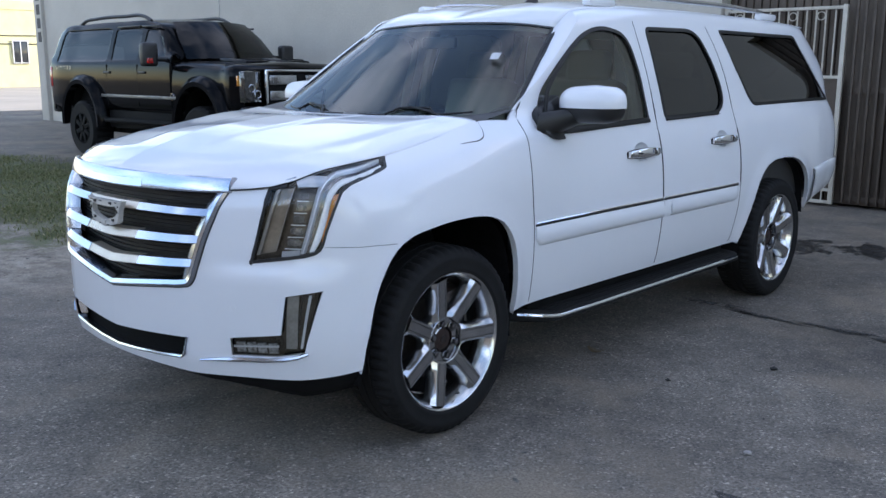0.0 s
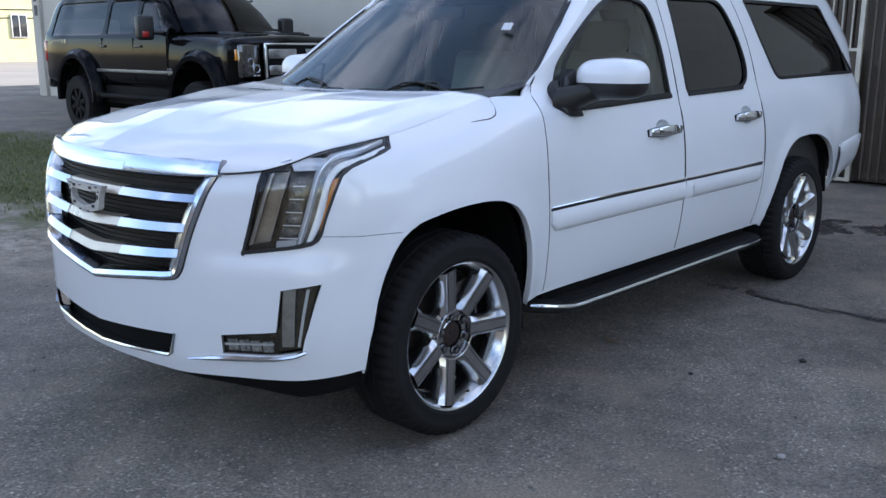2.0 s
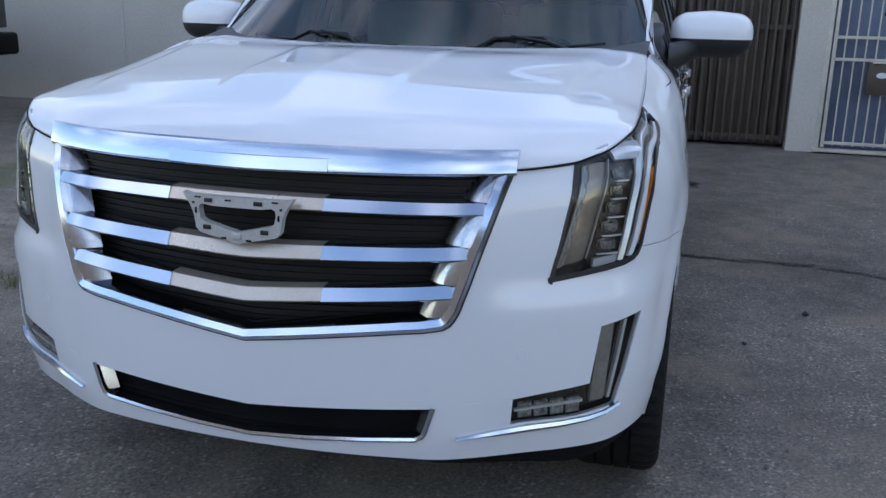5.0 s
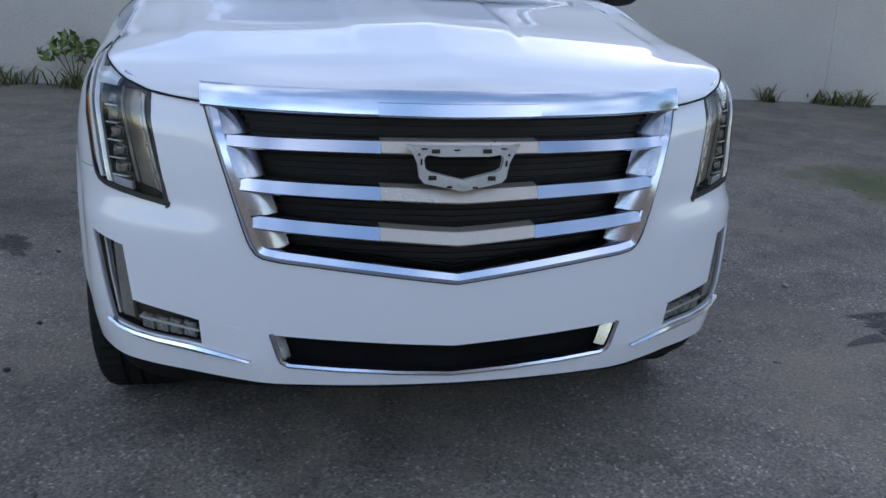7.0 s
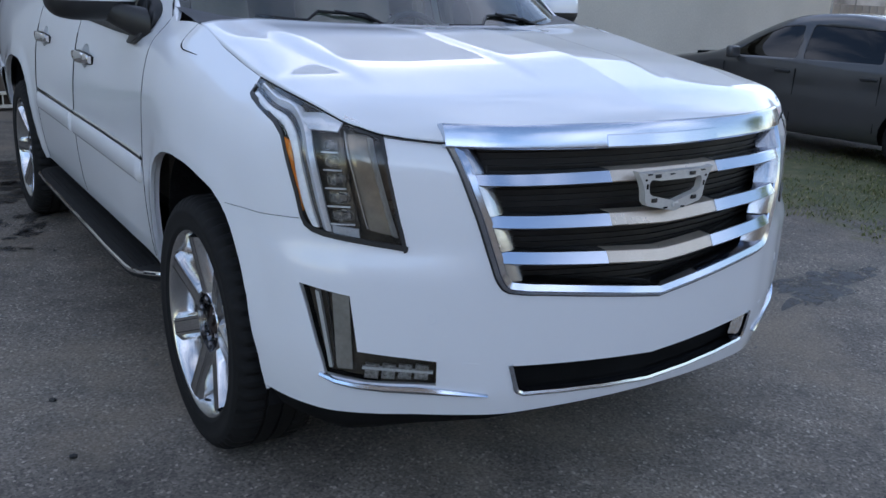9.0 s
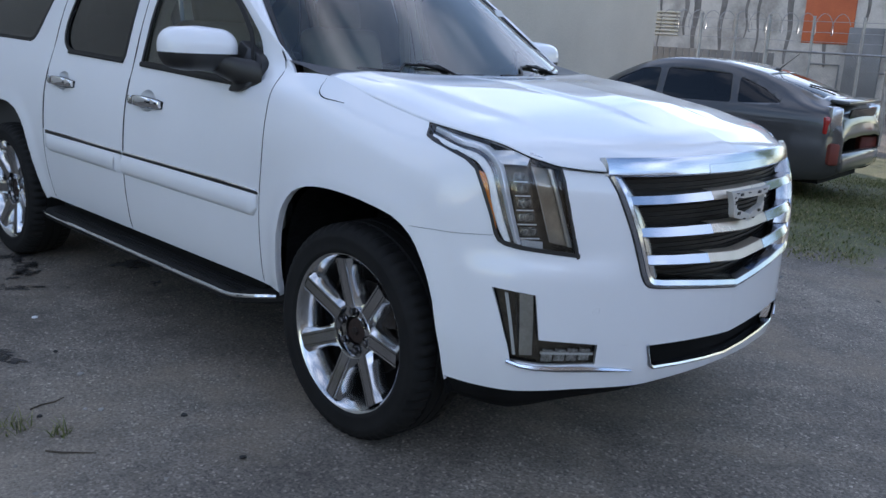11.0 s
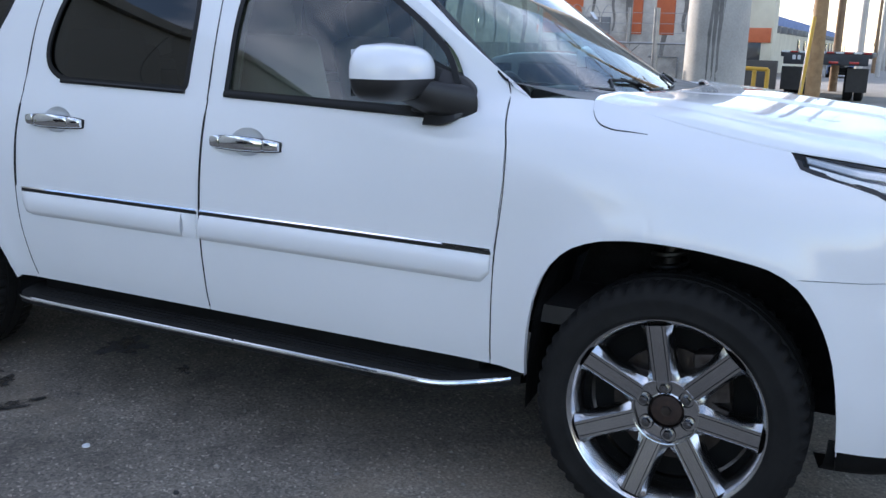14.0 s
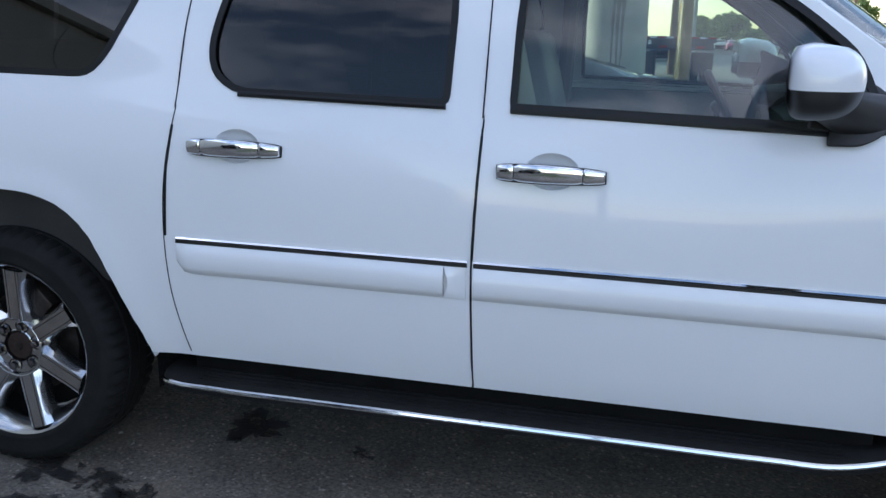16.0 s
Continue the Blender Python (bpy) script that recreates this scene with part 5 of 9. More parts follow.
dense = [tuple(p) for p in curve(np.array([(x, z) for x, z in G_OUT]), 46)]
dense = [(-x, z) for x, z in reversed(dense[1:])] + dense
bm = grid_bm(frame_rows(dense))
bmesh.ops.recalc_face_normals(bm, faces=bm.faces)
part("grille_frame", out_facing(bm, (0, 0.2, 0.85)), M["trim_chrome"], suv, "polished chrome grille surround", 17)
part("grille_gasket", rim_strip([(x * 1.008, z - 0.004) for x, z in dense] + [(0.63, 1.09), (-0.63, 1.09)], nose_s, 0.004, 0.0015, 0.0, 0.0015), M["black_plastic"], suv)

BARS = ((0.763, 0.040, 0.040, 0.508), (0.873, 0.020, 0.040, 0.537), (0.992, 0.003, 0.036, 0.566))


def bar_rows(zc, rise, h, x0, x1, n, push=0.0):
    rows = []
    xs = np.linspace(0, 0.60, 25)
    fit_y = np.polyfit(xs, [nose_s(x, zc + rise * min(1, x / 0.53))[0].y for x in xs], 4)
    for x in np.linspace(x0, x1, n):
        z = zc + rise * min(1, abs(x) / 0.53)
        hh = h * lerp(1.0, 0.86, min(1, abs(x) / 0.55))
        y = float(np.polyval(fit_y, abs(x))) - push
        rows.append([(x, y + 0.045, z + hh * 0.52), (x, y + 0.007, z + hh * 0.48), (x, y + 0.004, z + hh * 0.44), (x, y - 0.011, z - hh * 0.34), (x, y - 0.010, z - hh * 0.40), (x, y - 0.004, z - hh * 0.5), (x, y + 0.045, z - hh * 0.5)])
    bm = grid_bm(rows)
    bm.faces.new([bm.verts.new(p) for p in rows[0]])
    bm.faces.new([bm.verts.new(p) for p in rows[-1]])
    bmesh.ops.remove_doubles(bm, verts=bm.verts, dist=1e-5)
    bmesh.ops.recalc_face_normals(bm, faces=bm.faces)
    return bm


for zc, rise, h, xe in BARS:
    for sg in (-1, 1):
        part("grille_bar", bar_rows(zc, rise, h, sg * 0.200, sg * xe, 22, -0.001), M["trim_chrome"], suv, "chrome grille bar", 17)
    part("bar_centre", bar_rows(zc, rise, h * 0.92, -0.202, 0.202, 25, -0.004), M["beige_plastic"], suv, "bare beige unchromed bar section", 17)
# bright end facets inside the openings
zs = [0.685, 0.7925, 0.901, 1.012, 1.072]
xo = [0.475, 0.525, 0.556, 0.588, 0.606]
for k in range(4):
    z0 = (0.722, 0.818, 0.908, 1.010)[k]
    z1 = (0.790, 0.880, 0.981, 1.072)[k]
    for sg in (-1, 1):
        rows = []
        for z in np.linspace(z0, z1, 6):
            xa = float(np.interp(z, [0.716, 1.072], [0.470, 0.584]))
            ya = nose_s(xa, z)[0].y
            rows.append([(sg * (xa + 0.012), ya - 0.002, z), (sg * (xa - 0.004), ya - 0.001, z), (sg * (xa - 0.030), ya + 0.004, z), (sg * (xa - 0.058), ya + 0.030, z)])
        part("end_facet", grid_bm(rows), M["satin"], suv)

# top bar of the grille: chrome, in three steps
TOP_FIT = np.polyfit([0, 0.13, 0.26, 0.38, 0.49, 0.585, 0.675], [-0.962, -0.958, -0.945, -0.925, -0.898, -0.857, -0.803], 4)


def top_row(x, z0, z1, lift):
    fy = float(np.polyval(TOP_FIT, abs(x)))
    return [(x, fy + 0.015, z0 - 0.002), (x, fy - lift * 0.5, z0), (x, fy - lift, z0 + 0.006), (x, fy - lift * 0.6 + 0.004, lerp(z0, z1, 0.6)), (x, fy + 0.010, z1 - 0.004), (x, fy + 0.016, z1), (x, fy + 0.035, z1 - 0.004)]


def chrome_top(x0, x1, z1, lift):
    n = max(4, int(abs(x1 - x0) / 0.02))
    rows = [top_row(x, 1.070 - 0.008 * (1 - min(1, abs(x) / 0.6)), z1, lift) for x in np.linspace(x0, x1, n)]
    bm = grid_bm(rows)
    bm.faces.new([bm.verts.new(p) for p in rows[0]])
    bm.faces.new([bm.verts.new(p) for p in rows[-1]])
    bmesh.ops.remove_doubles(bm, verts=bm.verts, dist=1e-5)
    bmesh.ops.recalc_face_normals(bm, faces=bm.faces)
    return bm


part("bonnet_trim", chrome_top(-0.628, 0.628, 1.128, 0.008), M["trim_chrome"], suv, "polished chrome strip along the bonnet edge", 17)
part("trim_centre", chrome_top(-0.205, 0.205, 1.120, 0.0115), M["trim_chrome"], suv, "chrome centre piece", 17)

# bare badge carrier: only the pale plastic frame is left
OUTER = [(-0.142, 1.008), (-0.120, 1.003), (0.120, 1.003), (0.142, 1.008), (0.124, 0.982), (0.114, 0.960), (0.108, 0.925), (0.098, 0.914), (0.0, 0.893), (-0.098, 0.914), (-0.108, 0.925), (-0.114, 0.960), (-0.124, 0.982)]
HOLE = [(-0.090, 0.984), (-0.060, 0.980), (0.060, 0.980), (0.090, 0.984), (0.098, 0.978), (0.099, 0.968), (0.095, 0.948), (0.082, 0.940), (0.0, 0.920), (-0.082, 0.940), (-0.095, 0.948), (-0.099, 0.968), (-0.098, 0.978)]


def plate(outer, hole, y0, thick):
    bm = bmesh.new()
    n = len(outer)
    rings = []
    for yy, (pts) in ((y0 + thick, outer), (y0, outer), (y0, hole), (y0 + thick, hole)):
        rings.append([(x, yy + 0.30 * x * x, z) for x, z in pts])
    rows = [r + [r[0]] for r in rings] + [rings[0] + [rings[0][0]]]
    grid_bm(rows, bm)
    bmesh.ops.remove_doubles(bm, verts=bm.verts, dist=1e-6)
    bmesh.ops.recalc_face_normals(bm, faces=bm.faces)
    return bm


badge = part("badge_carrier", plate(OUTER, HOLE, -1.020, 0.022), M["raw_white"], suv, "bare pale plastic badge carrier without its badge", 25)
for x, z, wx, wz in ((-0.072, 0.9935, 0.020, 0.010), (0.056, 0.9935, 0.022, 0.010), (-0.078, 0.928, 0.020, 0.011), (0.070, 0.926, 0.020, 0.011)):
    part("clip", box((x, -1.0215 + 0.3 * x * x, z), (wx, 0.004, wz), bev=0.0015), M["black_plastic"], badge)
for x, z, wx, wz in ((-0.100, 0.999, 0.015, 0.003), (-0.02, 0.9965, 0.015, 0.003), (0.098, 0.999, 0.015, 0.003), (-0.106, 0.967, 0.004, 0.014), (0.106, 0.962, 0.004, 0.014), (-0.035, 0.905, 0.013, 0.004), (0.03, 0.903, 0.013, 0.004), (-0.112, 0.985, 0.005, 0.005), (0.112, 0.983, 0.005, 0.005)):
    part("slot", box((x, -1.0212 + 0.3 * x * x, z), (wx, 0.003, wz)), M["matt_black"], badge)
part("tab", box((0.0, -1.022, 0.912), (0.024, 0.008, 0.016), bev=0.003), M["raw_white"], badge)

# lower mouth: black mesh with a chrome lip
M_OUT = [(0.0, 0.386), (0.15, 0.394), (0.30, 0.404), (0.425, 0.413), (0.447, 0.425), (0.456, 0.445), (0.474, 0.506)]
mo = [(-x, z) for x, z in reversed(M_OUT[1:])] + M_OUT
rows = []
for (x, z), (xi, zi) in zip(mo, edge_in(mo, 0.012)):
    p, n = nose_s(x, z)
    q, m2 = nose_s(xi, zi)
    rows.append([p - n * 0.004, p + n * 0.004, p.lerp(q, 0.5) + n * 0.007, q + m2 * 0.003, Vector((q.x, q.y + 0.03, q.z))])
bm = grid_bm(rows)
bmesh.ops.recalc_face_normals(bm, faces=bm.faces)
part("intake_trim", bm, M["trim_chrome"], suv, "chrome lip of the lower intake")
for sg in (-1, 1):
    rows = []
    for z in np.linspace(0.43, 0.50, 5):
        xa = float(np.interp(z, [0.43, 0.504], [0.447, 0.468]))
        y = nose_s(xa, z)[0].y
        rows.append([(sg * xa, y, z), (sg * (xa - 0.03), y + 0.03, z)])
    part("intake_cheek", grid_bm(rows), M["satin"], suv)
mesh_low = part("intake_mesh", grid_bm([[(x, -0.945 + 0.25 * x * x, z) for x in np.linspace(-0.47, 0.47, 30)] for z in np.linspace(0.38, 0.51, 4)]), M["matt_black"], suv)
for z in np.arange(0.398, 0.50, 0.0135):
    part("vane", grid_bm([[(x, -0.957 + 0.25 * x * x, z + 0.03 * abs(x)), (x, -0.957 + 0.25 * x * x, z + 0.004 + 0.03 * abs(x))] for x in np.linspace(-0.45, 0.45, 24)]), M["matt_black"], mesh_low)

# --- headlamps ---
lens_l = shifted(head_skin, -0.001)
for ob in pair("headlamp_lens", lens_l, M["lens"], suv, "clear headlamp lens"):
    ob.visible_shadow = False
back = shifted(head_skin, -0.055)
# walls from lens edge to housing
head_skin.normal_update()
wall_bm = bmesh.new()
for e in head_skin.edges:
    if e.is_boundary:
        a, b = e.verts
        q = [a.co.copy(), b.co.copy(), b.co - b.normal * 0.055, a.co - a.normal * 0.055]
        wall_bm.faces.new([wall_bm.verts.new(v) for v in q])
head_skin.free()
tmp_me = bpy.data.meshes.new("t")
wall_bm.to_mesh(tmp_me)
wall_bm.free()
back.from_mesh(tmp_me)
bpy.data.meshes.remove(tmp_me)
M["lamp_grey"] = mottled("lamp_housing", (0.17, 0.142, 0.108), (0.065, 0.054, 0.042), 18.0, 0.25, 0.4, 100.0, 0.1, 0.002)
# satin lamp metal with the bright sky's reflection put into its pale bluish colour
M["lamp_bright"] = mottled("lamp_bright", (0.74, 0.76, 0.80), (0.62, 0.64, 0.68), 10.0, 0.16, 0.35, 200.0, 0.0)
M["lamp_silver"] = mottled("lamp_silver", (0.62, 0.60, 0.55), (0.44, 0.42, 0.375), 14.0, 0.22, 0.5, 90.0, 0.05, 0.001)
M["lamp_facet"] = mottled("lamp_facet", (0.26, 0.235, 0.20), (0.05, 0.045, 0.04), 60.0, 0.25, 0.6, 120.0, 0.6, 0.004)
housings = pair("headlamp_housing", back, M["lamp_grey"], suv, "grey headlamp housing")
HEAD_EDGE = [(-0.107, 0.810), (0.008, 0.821), (0.110, 0.830), (0.190, 0.837), (0.240, 0.845), (0.270, 0.858), (0.288, 0.880), (0.308, 0.93), (0.350, 1.01), (0.386, 1.072), (0.430, 1.096), (0.585, 1.136), (0.612, 1.147),
             (0.605, 1.170)]
pair("headlamp_seal", ribbon([[(a, z), (a2, z2)] for (a, z), (a2, z2) in zip(HEAD_EDGE, edge_in(HEAD_EDGE, 0.013))], corner, 0.0, 0.003), M["black_plastic"], suv, "black headlamp border")
INNER_E = [(-0.107, 0.810), (-0.018, 1.05), (0.006, 1.098), (0.10, 1.112)]
pair("headlamp_seal", ribbon([[(a, z), (a2, z2)] for (a, z), (a2, z2) in zip(INNER_E, edge_in(INNER_E, -0.013))], corner, 0.0, 0.003), M["black_plastic"], suv, "black headlamp border")


def sunk(d):
    return lambda a, z: (lambda pn: (pn[0] - pn[1] * d, pn[1]))(corner(a, z))


def strip(outer, inner, depth, proud, material, name, label="", crown=0.0, n=22):
    """a band between two outlines, set below the lens"""
    A, B = curve(np.array(outer), n), curve(np.array(inner), n)
    rows = [[tuple(p), tuple((p + q) / 2), tuple(q)] for p, q in zip(A, B)]
    return pair(name, ribbon(rows, sunk(depth), 0, proud, crown=crown), material, suv, label)


# bright light guide sweeping back along the outer edge, a dark channel and a second thin guide
G1 = [(0.588, 1.143), (0.466, 1.116), (0.368, 1.088), (0.336, 1.055), (0.306, 0.974), (0.262, 0.885), (0.240, 0.860)]
G2 = [(0.575, 1.164), (0.460, 1.138), (0.345, 1.117), (0.310, 1.092), (0.278, 1.027), (0.234, 0.924), (0.200, 0.856)]
G3 = [(0.573, 1.168), (0.459, 1.142), (0.342, 1.121), (0.305, 1.094), (0.273, 1.028), (0.229, 0.925), (0.195, 0.854)]
G4 = [(0.566, 1.182), (0.455, 1.163), (0.325, 1.146), (0.270, 1.105), (0.238, 1.030), (0.195, 0.924), (0.163, 0.850)]
strip(G1, [tuple(np.array(p) * 0.30 + np.array(q) * 0.70) for p, q in zip(G1, G2)], 0.005, 0.003, M["guide"], "light_guide", "bright curved light guide", 0.003)
strip([tuple(np.array(p) * 0.30 + np.array(q) * 0.70) for p, q in zip(G1, G2)], G3, 0.012, 0.003, M["dark_chrome"], "guide_channel", "dark channel between the guides")
strip(G3, G4, 0.008, 0.003, M["lamp_bright"], "guide_reflector", "broad satin metal guide", 0.006)
strip([(0.380, 1.072), (0.351, 0.994), (0.318, 0.925), (0.296, 0.890)], [(0.340, 1.064), (0.311, 0.986), (0.284, 0.918), (0.277, 0.894)], 0.004, 0.002, M["amber"], "side_reflector", "amber side reflector", 0.001)
# chrome brow over the cells and dark swept top
strip([(0.290, 1.098), (0.215, 1.098), (0.160, 1.097)], [(0.318, 1.134), (0.205, 1.136), (0.145, 1.122)], 0.006, 0.003, M["lamp_bright"], "lamp_brow", "satin metal lamp brow", 0.003)
strip([(0.150, 1.118), (0.100, 1.108), (0.045, 1.094)], [(0.146, 1.136), (0.096, 1.124), (0.050, 1.108)], 0.006, 0.003, M["satin"], "lamp_brow", "satin inner brow")
strip([(0.566, 1.183), (0.455, 1.164), (0.328, 1.147)], [(0.572, 1.190), (0.46, 1.174), (0.320, 1.156)], 0.004, 0.002, M["black_plastic"], "lamp_top", "black upper lamp trim")
# stacked projector cells with bright dividers
M["cell_lens"] = mottled("projector_lens", (0.10, 0.095, 0.085), (0.34, 0.32, 0.29), 45.0, 0.05, 0.35, 90.0, 0.8, 0.012, 1.0)
M["smoky"] = mottled("smoky_lamp_panel", (0.40, 0.355, 0.285), (0.22, 0.19, 0.15), 7.0, 0.14, 0.4, 60.0, 0.05, 0.001)
strip([(0.234, 1.092), (0.205, 0.985), (0.176, 0.850)], [(0.150, 1.094), (0.118, 0.985), (0.060, 0.848)], 0.036, 0.003, M["lamp_grey"], "lamp_column", "dark projector column")
for k in range(5):
    z = 1.046 - k * 0.0445
    a0, a1 = 0.222 - 0.0100 * k, 0.158 - 0.0185 * k
    am, hw = (a0 + a1) / 2, (a0 - a1) / 2
    # rounded lens in a dark bezel, with a bright glint ring
    for nm, f, dep, mt, lb, crown in (("cell_bezel", 0.96, 0.026, M["lamp_facet"], "dark faceted cell bezel", 0.002), ("cell_ring", 0.78, 0.0215, M["dark_chrome"], "thin dark chrome lens ring", 0.003), ("projector", 0.72, 0.0205, M["cell_lens"], "clear projector lens", 0.007)):
        rows = []
        for q in np.linspace(-1, 1, 9):
            wq = hw * f * (1 - abs(q) ** 3.2) ** (1 / 3.2) if abs(q) < 1 else hw * f * 0.05
            zq = z + 0.022 + 0.0175 * f * q
            rows.append([(am - wq, zq + 0.001), (am - wq * 0.4, zq), (am + wq * 0.4, zq), (am + wq, zq - 0.001)])
        pair(nm, ribbon(rows, sunk(dep), 0, 0.003, crown=crown), mt, suv, lb)
    strip([(a0 - 0.006, z - 0.001), (a0 - 0.005, z + 0.0026)], [(a1 - 0.004, z + 0.001), (a1 - 0.003, z + 0.0046)], 0.014, 0.005, M["guide"], "cell_divider", "bright cell divider", 0.0, 4)
strip([(0.160, 0.846), (0.166, 0.866)], [(0.062, 0.838), (0.066, 0.860)], 0.016, 0.006, M["lamp_bright"], "lamp_floor", "bright lamp floor", 0.0, 5)
# inner lamp: smoky panel with a thin bright line and clear facets along the border
strip([(0.138, 1.098), (0.080, 0.970), (0.030, 0.858)], [(0.062, 1.094), (0.002, 0.962), (-0.052, 0.846)], 0.022, 0.003, M["smoky"], "indicator_panel", "smoky inner lamp panel", 0.004)
strip([(0.140, 1.100), (0.085, 0.975), (0.036, 0.862)], [(0.137, 1.101), (0.082, 0.976), (0.033, 0.862)], 0.012, 0.004, M["lamp_silver"], "indicator_line", "thin bright indicator line")
strip([(0.060, 1.092), (0.000, 0.962), (-0.052, 0.846)], [(0.036, 1.086), (-0.020, 0.958), (-0.074, 0.842)], 0.014, 0.003, M["lamp_silver"], "indicator_rail", "pale grey facet rail", 0.003)
for k in range(6):
    z0 = 0.848 + k * 0.0395
    e0 = -0.062 + (z0 - 0.848) * 0.450
    strip([(e0, z0), (e0 + 0.0125, z0 + 0.0290)], [(e0 + 0.014, z0 + 0.004), (e0 + 0.0265, z0 + 0.0330)], 0.0095, 0.004, M["lamp_silver"], "indicator_cell", "clear indicator facet", 0.002, 4)

# --- fog lamps ---
fl = shifted(fog_skin, -0.004)
for ob in pair("fog_lens", fl, M["lens_smoke"], suv, "smoked fog lamp lens"):
    ob.visible_shadow = False
fb = shifted(fog_skin, -0.035)
fog_skin.free()
pair("fog_housing", fb, M["lamp_grey"], suv, "grey fog lamp housing")
FOG_E = FOG + [FOG[0]]
pair("fog_border", ribbon([[(a, z), (b, w)] for (a, z), (b, w) in zip(FOG_E, edge_in(FOG_E, -0.008))], nose, 0.0, -0.001), M["black_plastic"], suv)


def sunk_nose(d):
    return lambda a, z: (lambda pn: (pn[0] - pn[1] * d, pn[1]))(nose(a, z))


for x0, x1, dx, mt in ((0.904, 0.911, -0.030, M["guide"]), (0.888, 0.8905, -0.024, M["dark_chrome"]), (0.846, 0.880, -0.014, M["lamp_silver"])):
    pair("daylight_strip", ribbon([[(x0 + dx, 0.485), (x1 + dx, 0.485)], [(x0 + dx * 0.4, 0.60), (x1 + dx * 0.4, 0.60)], [(x0, 0.692), (x1, 0.694)]], sunk_nose(0.020), 0, 0.006), mt, suv, "vertical bright lamp strip")
for k in range(4):
    x = 0.665 + k * 0.037
    pair("fog_cell", ribbon([[(x, 0.464), (x + 0.030, 0.466)], [(x, 0.482), (x + 0.030, 0.484)], [(x, 0.504), (x + 0.030, 0.508)]], sunk_nose(0.012), 0, 0.004, crown=0.003), M["crystal"], suv, "clear fog lamp cell")
pair("fog_divider", ribbon([[(0.655, 0.484), (0.655, 0.491)], [(0.812, 0.493), (0.812, 0.501)]], sunk_nose(0.009), 0, 0.004), M["guide"], suv)
BLADE = [(0.521, 0.421, 0.426), (0.60, 0.426, 0.440), (0.68, 0.430, 0.449), (0.76, 0.434, 0.451), (0.82, 0.440, 0.455), (0.862, 0.450, 0.463), (0.892, 0.466, 0.477)]
pair("fog_blade", ribbon([[(x, a), (x, (a + b) / 2), (x, b)] for x, a, b in BLADE], nose, 0.0, 0.008, crown=0.004), M["trim_chrome"], suv, "chrome blade under the fog lamp")
# pressed line above the fog lamp and bumper sensors
pair("bumper_crease", ribbon([[(0.545, 0.5125), (0.545, 0.514)], [(0.65, 0.5245), (0.65, 0.528)]], nose, 0.0, 0.0015), W, suv)
for x, z in ((0.665, 0.640),):
    p, n = nose(x, z)
    rot = n.to_track_quat("Z", "Y").to_matrix().to_4x4()
    ring = revolve([(0.0125, 0.0), (0.0135, 0.0008), (0.0125, 0.0016), (0.0115, 0.0016), (0.0105, 0.0)], 20, "Z")
    bmesh.ops.transform(ring, matrix=Matrix.Translation(p - n * 0.0008) @ rot, verts=ring.verts)
    pair("parking_sensor", ring, W, suv)

# --- flanks: mouldings, handles, steps ---
def moulding(y0, y1, z0, z1, round_front):
    rows = []
    ys = list(np.linspace(y0, y1, 40))
    for y in ys:
        e = min(1.0, (y - y0) / 0.05 if round_front else (y1 - y) / 0.05)
        e = math.sqrt(max(0, 1 - (1 - e) ** 2)) if e < 1 else 1
        lo = lerp(z0 + 0.035, z0, e)
        hgt = lerp(0.35, 1.0, e)
        rows.append([(y, lo, 0.0), (y, lerp(lo, z1, 0.10), 0.012 * hgt), (y, lerp(lo, z1, 0.25), 0.019 * hgt), (y, lerp(lo, z1, 0.6), 0.018 * hgt), (y, lerp(lo, z1, 0.9), 0.012 * hgt), (y, z1, 0.004)])
    out = []
    for r in rows:
        ln = []
        for y, z, l in r:
            p, n = flank(y, z)
            ln.append(p + n * l)
        out.append(ln)
    bm = grid_bm(out)
    for r in (out[0], out[-1]):
        c = [p.copy() for p in r]
        bm.faces.new([bm.verts.new(p) for p in c])
    bmesh.ops.recalc_face_normals(bm, faces=bm.faces)
    return bm


def moulding_tip():
    """flat plate at the rear door's leading edge with a chamfered step up to the moulding"""
    zs = np.linspace(0.716, 0.810, 7)
    rows = []
    for s0, l0, l1 in ((0.0, 0.0, 0.0), (0.0, 0.005, 0.005), (0.60, 0.005, 0.005), (1.0, 0.016, 0.013)):
        row = []
        for k, z in enumerate(zs):
            q = k / 6
            y = lerp(1.750, 1.816 - 0.016 * math.sin(math.pi * q), s0)
            p, n = flank(y, z)
            row.append(p + n * (l0 if 0 < k < 6 else min(l1, 0.004)))
        rows.append(row)
    bm = grid_bm(rows)
    bmesh.ops.recalc_face_normals(bm, faces=bm.faces)
    return bm


pair("door_moulding", moulding(0.566, 1.728, 0.714, 0.8105, True), W, suv, "white door moulding")
pair("door_moulding", moulding(1.815, 2.658, 0.714, 0.8105, False), W, suv, "white door moulding")
pair("moulding_end", moulding_tip(), W, suv)
for y0, y1 in ((0.564, 1.730), (1.748, 2.660)):
    pair("moulding_strip", ribbon([[(y, 0.8100), (y, 0.8198)] for y in np.linspace(y0, y1, 24)], flank, 0.0, 0.006), M["black_plastic"], suv, "black strip along the moulding")
    pair("moulding_bead", ribbon([[(y, 0.8200), (y, 0.8245), (y, 0.8290)] for y in np.linspace(y0, y1, 24)], flank, 0.0, 0.004, crown=0.005), M["chrome"], suv, "thin chrome bead")

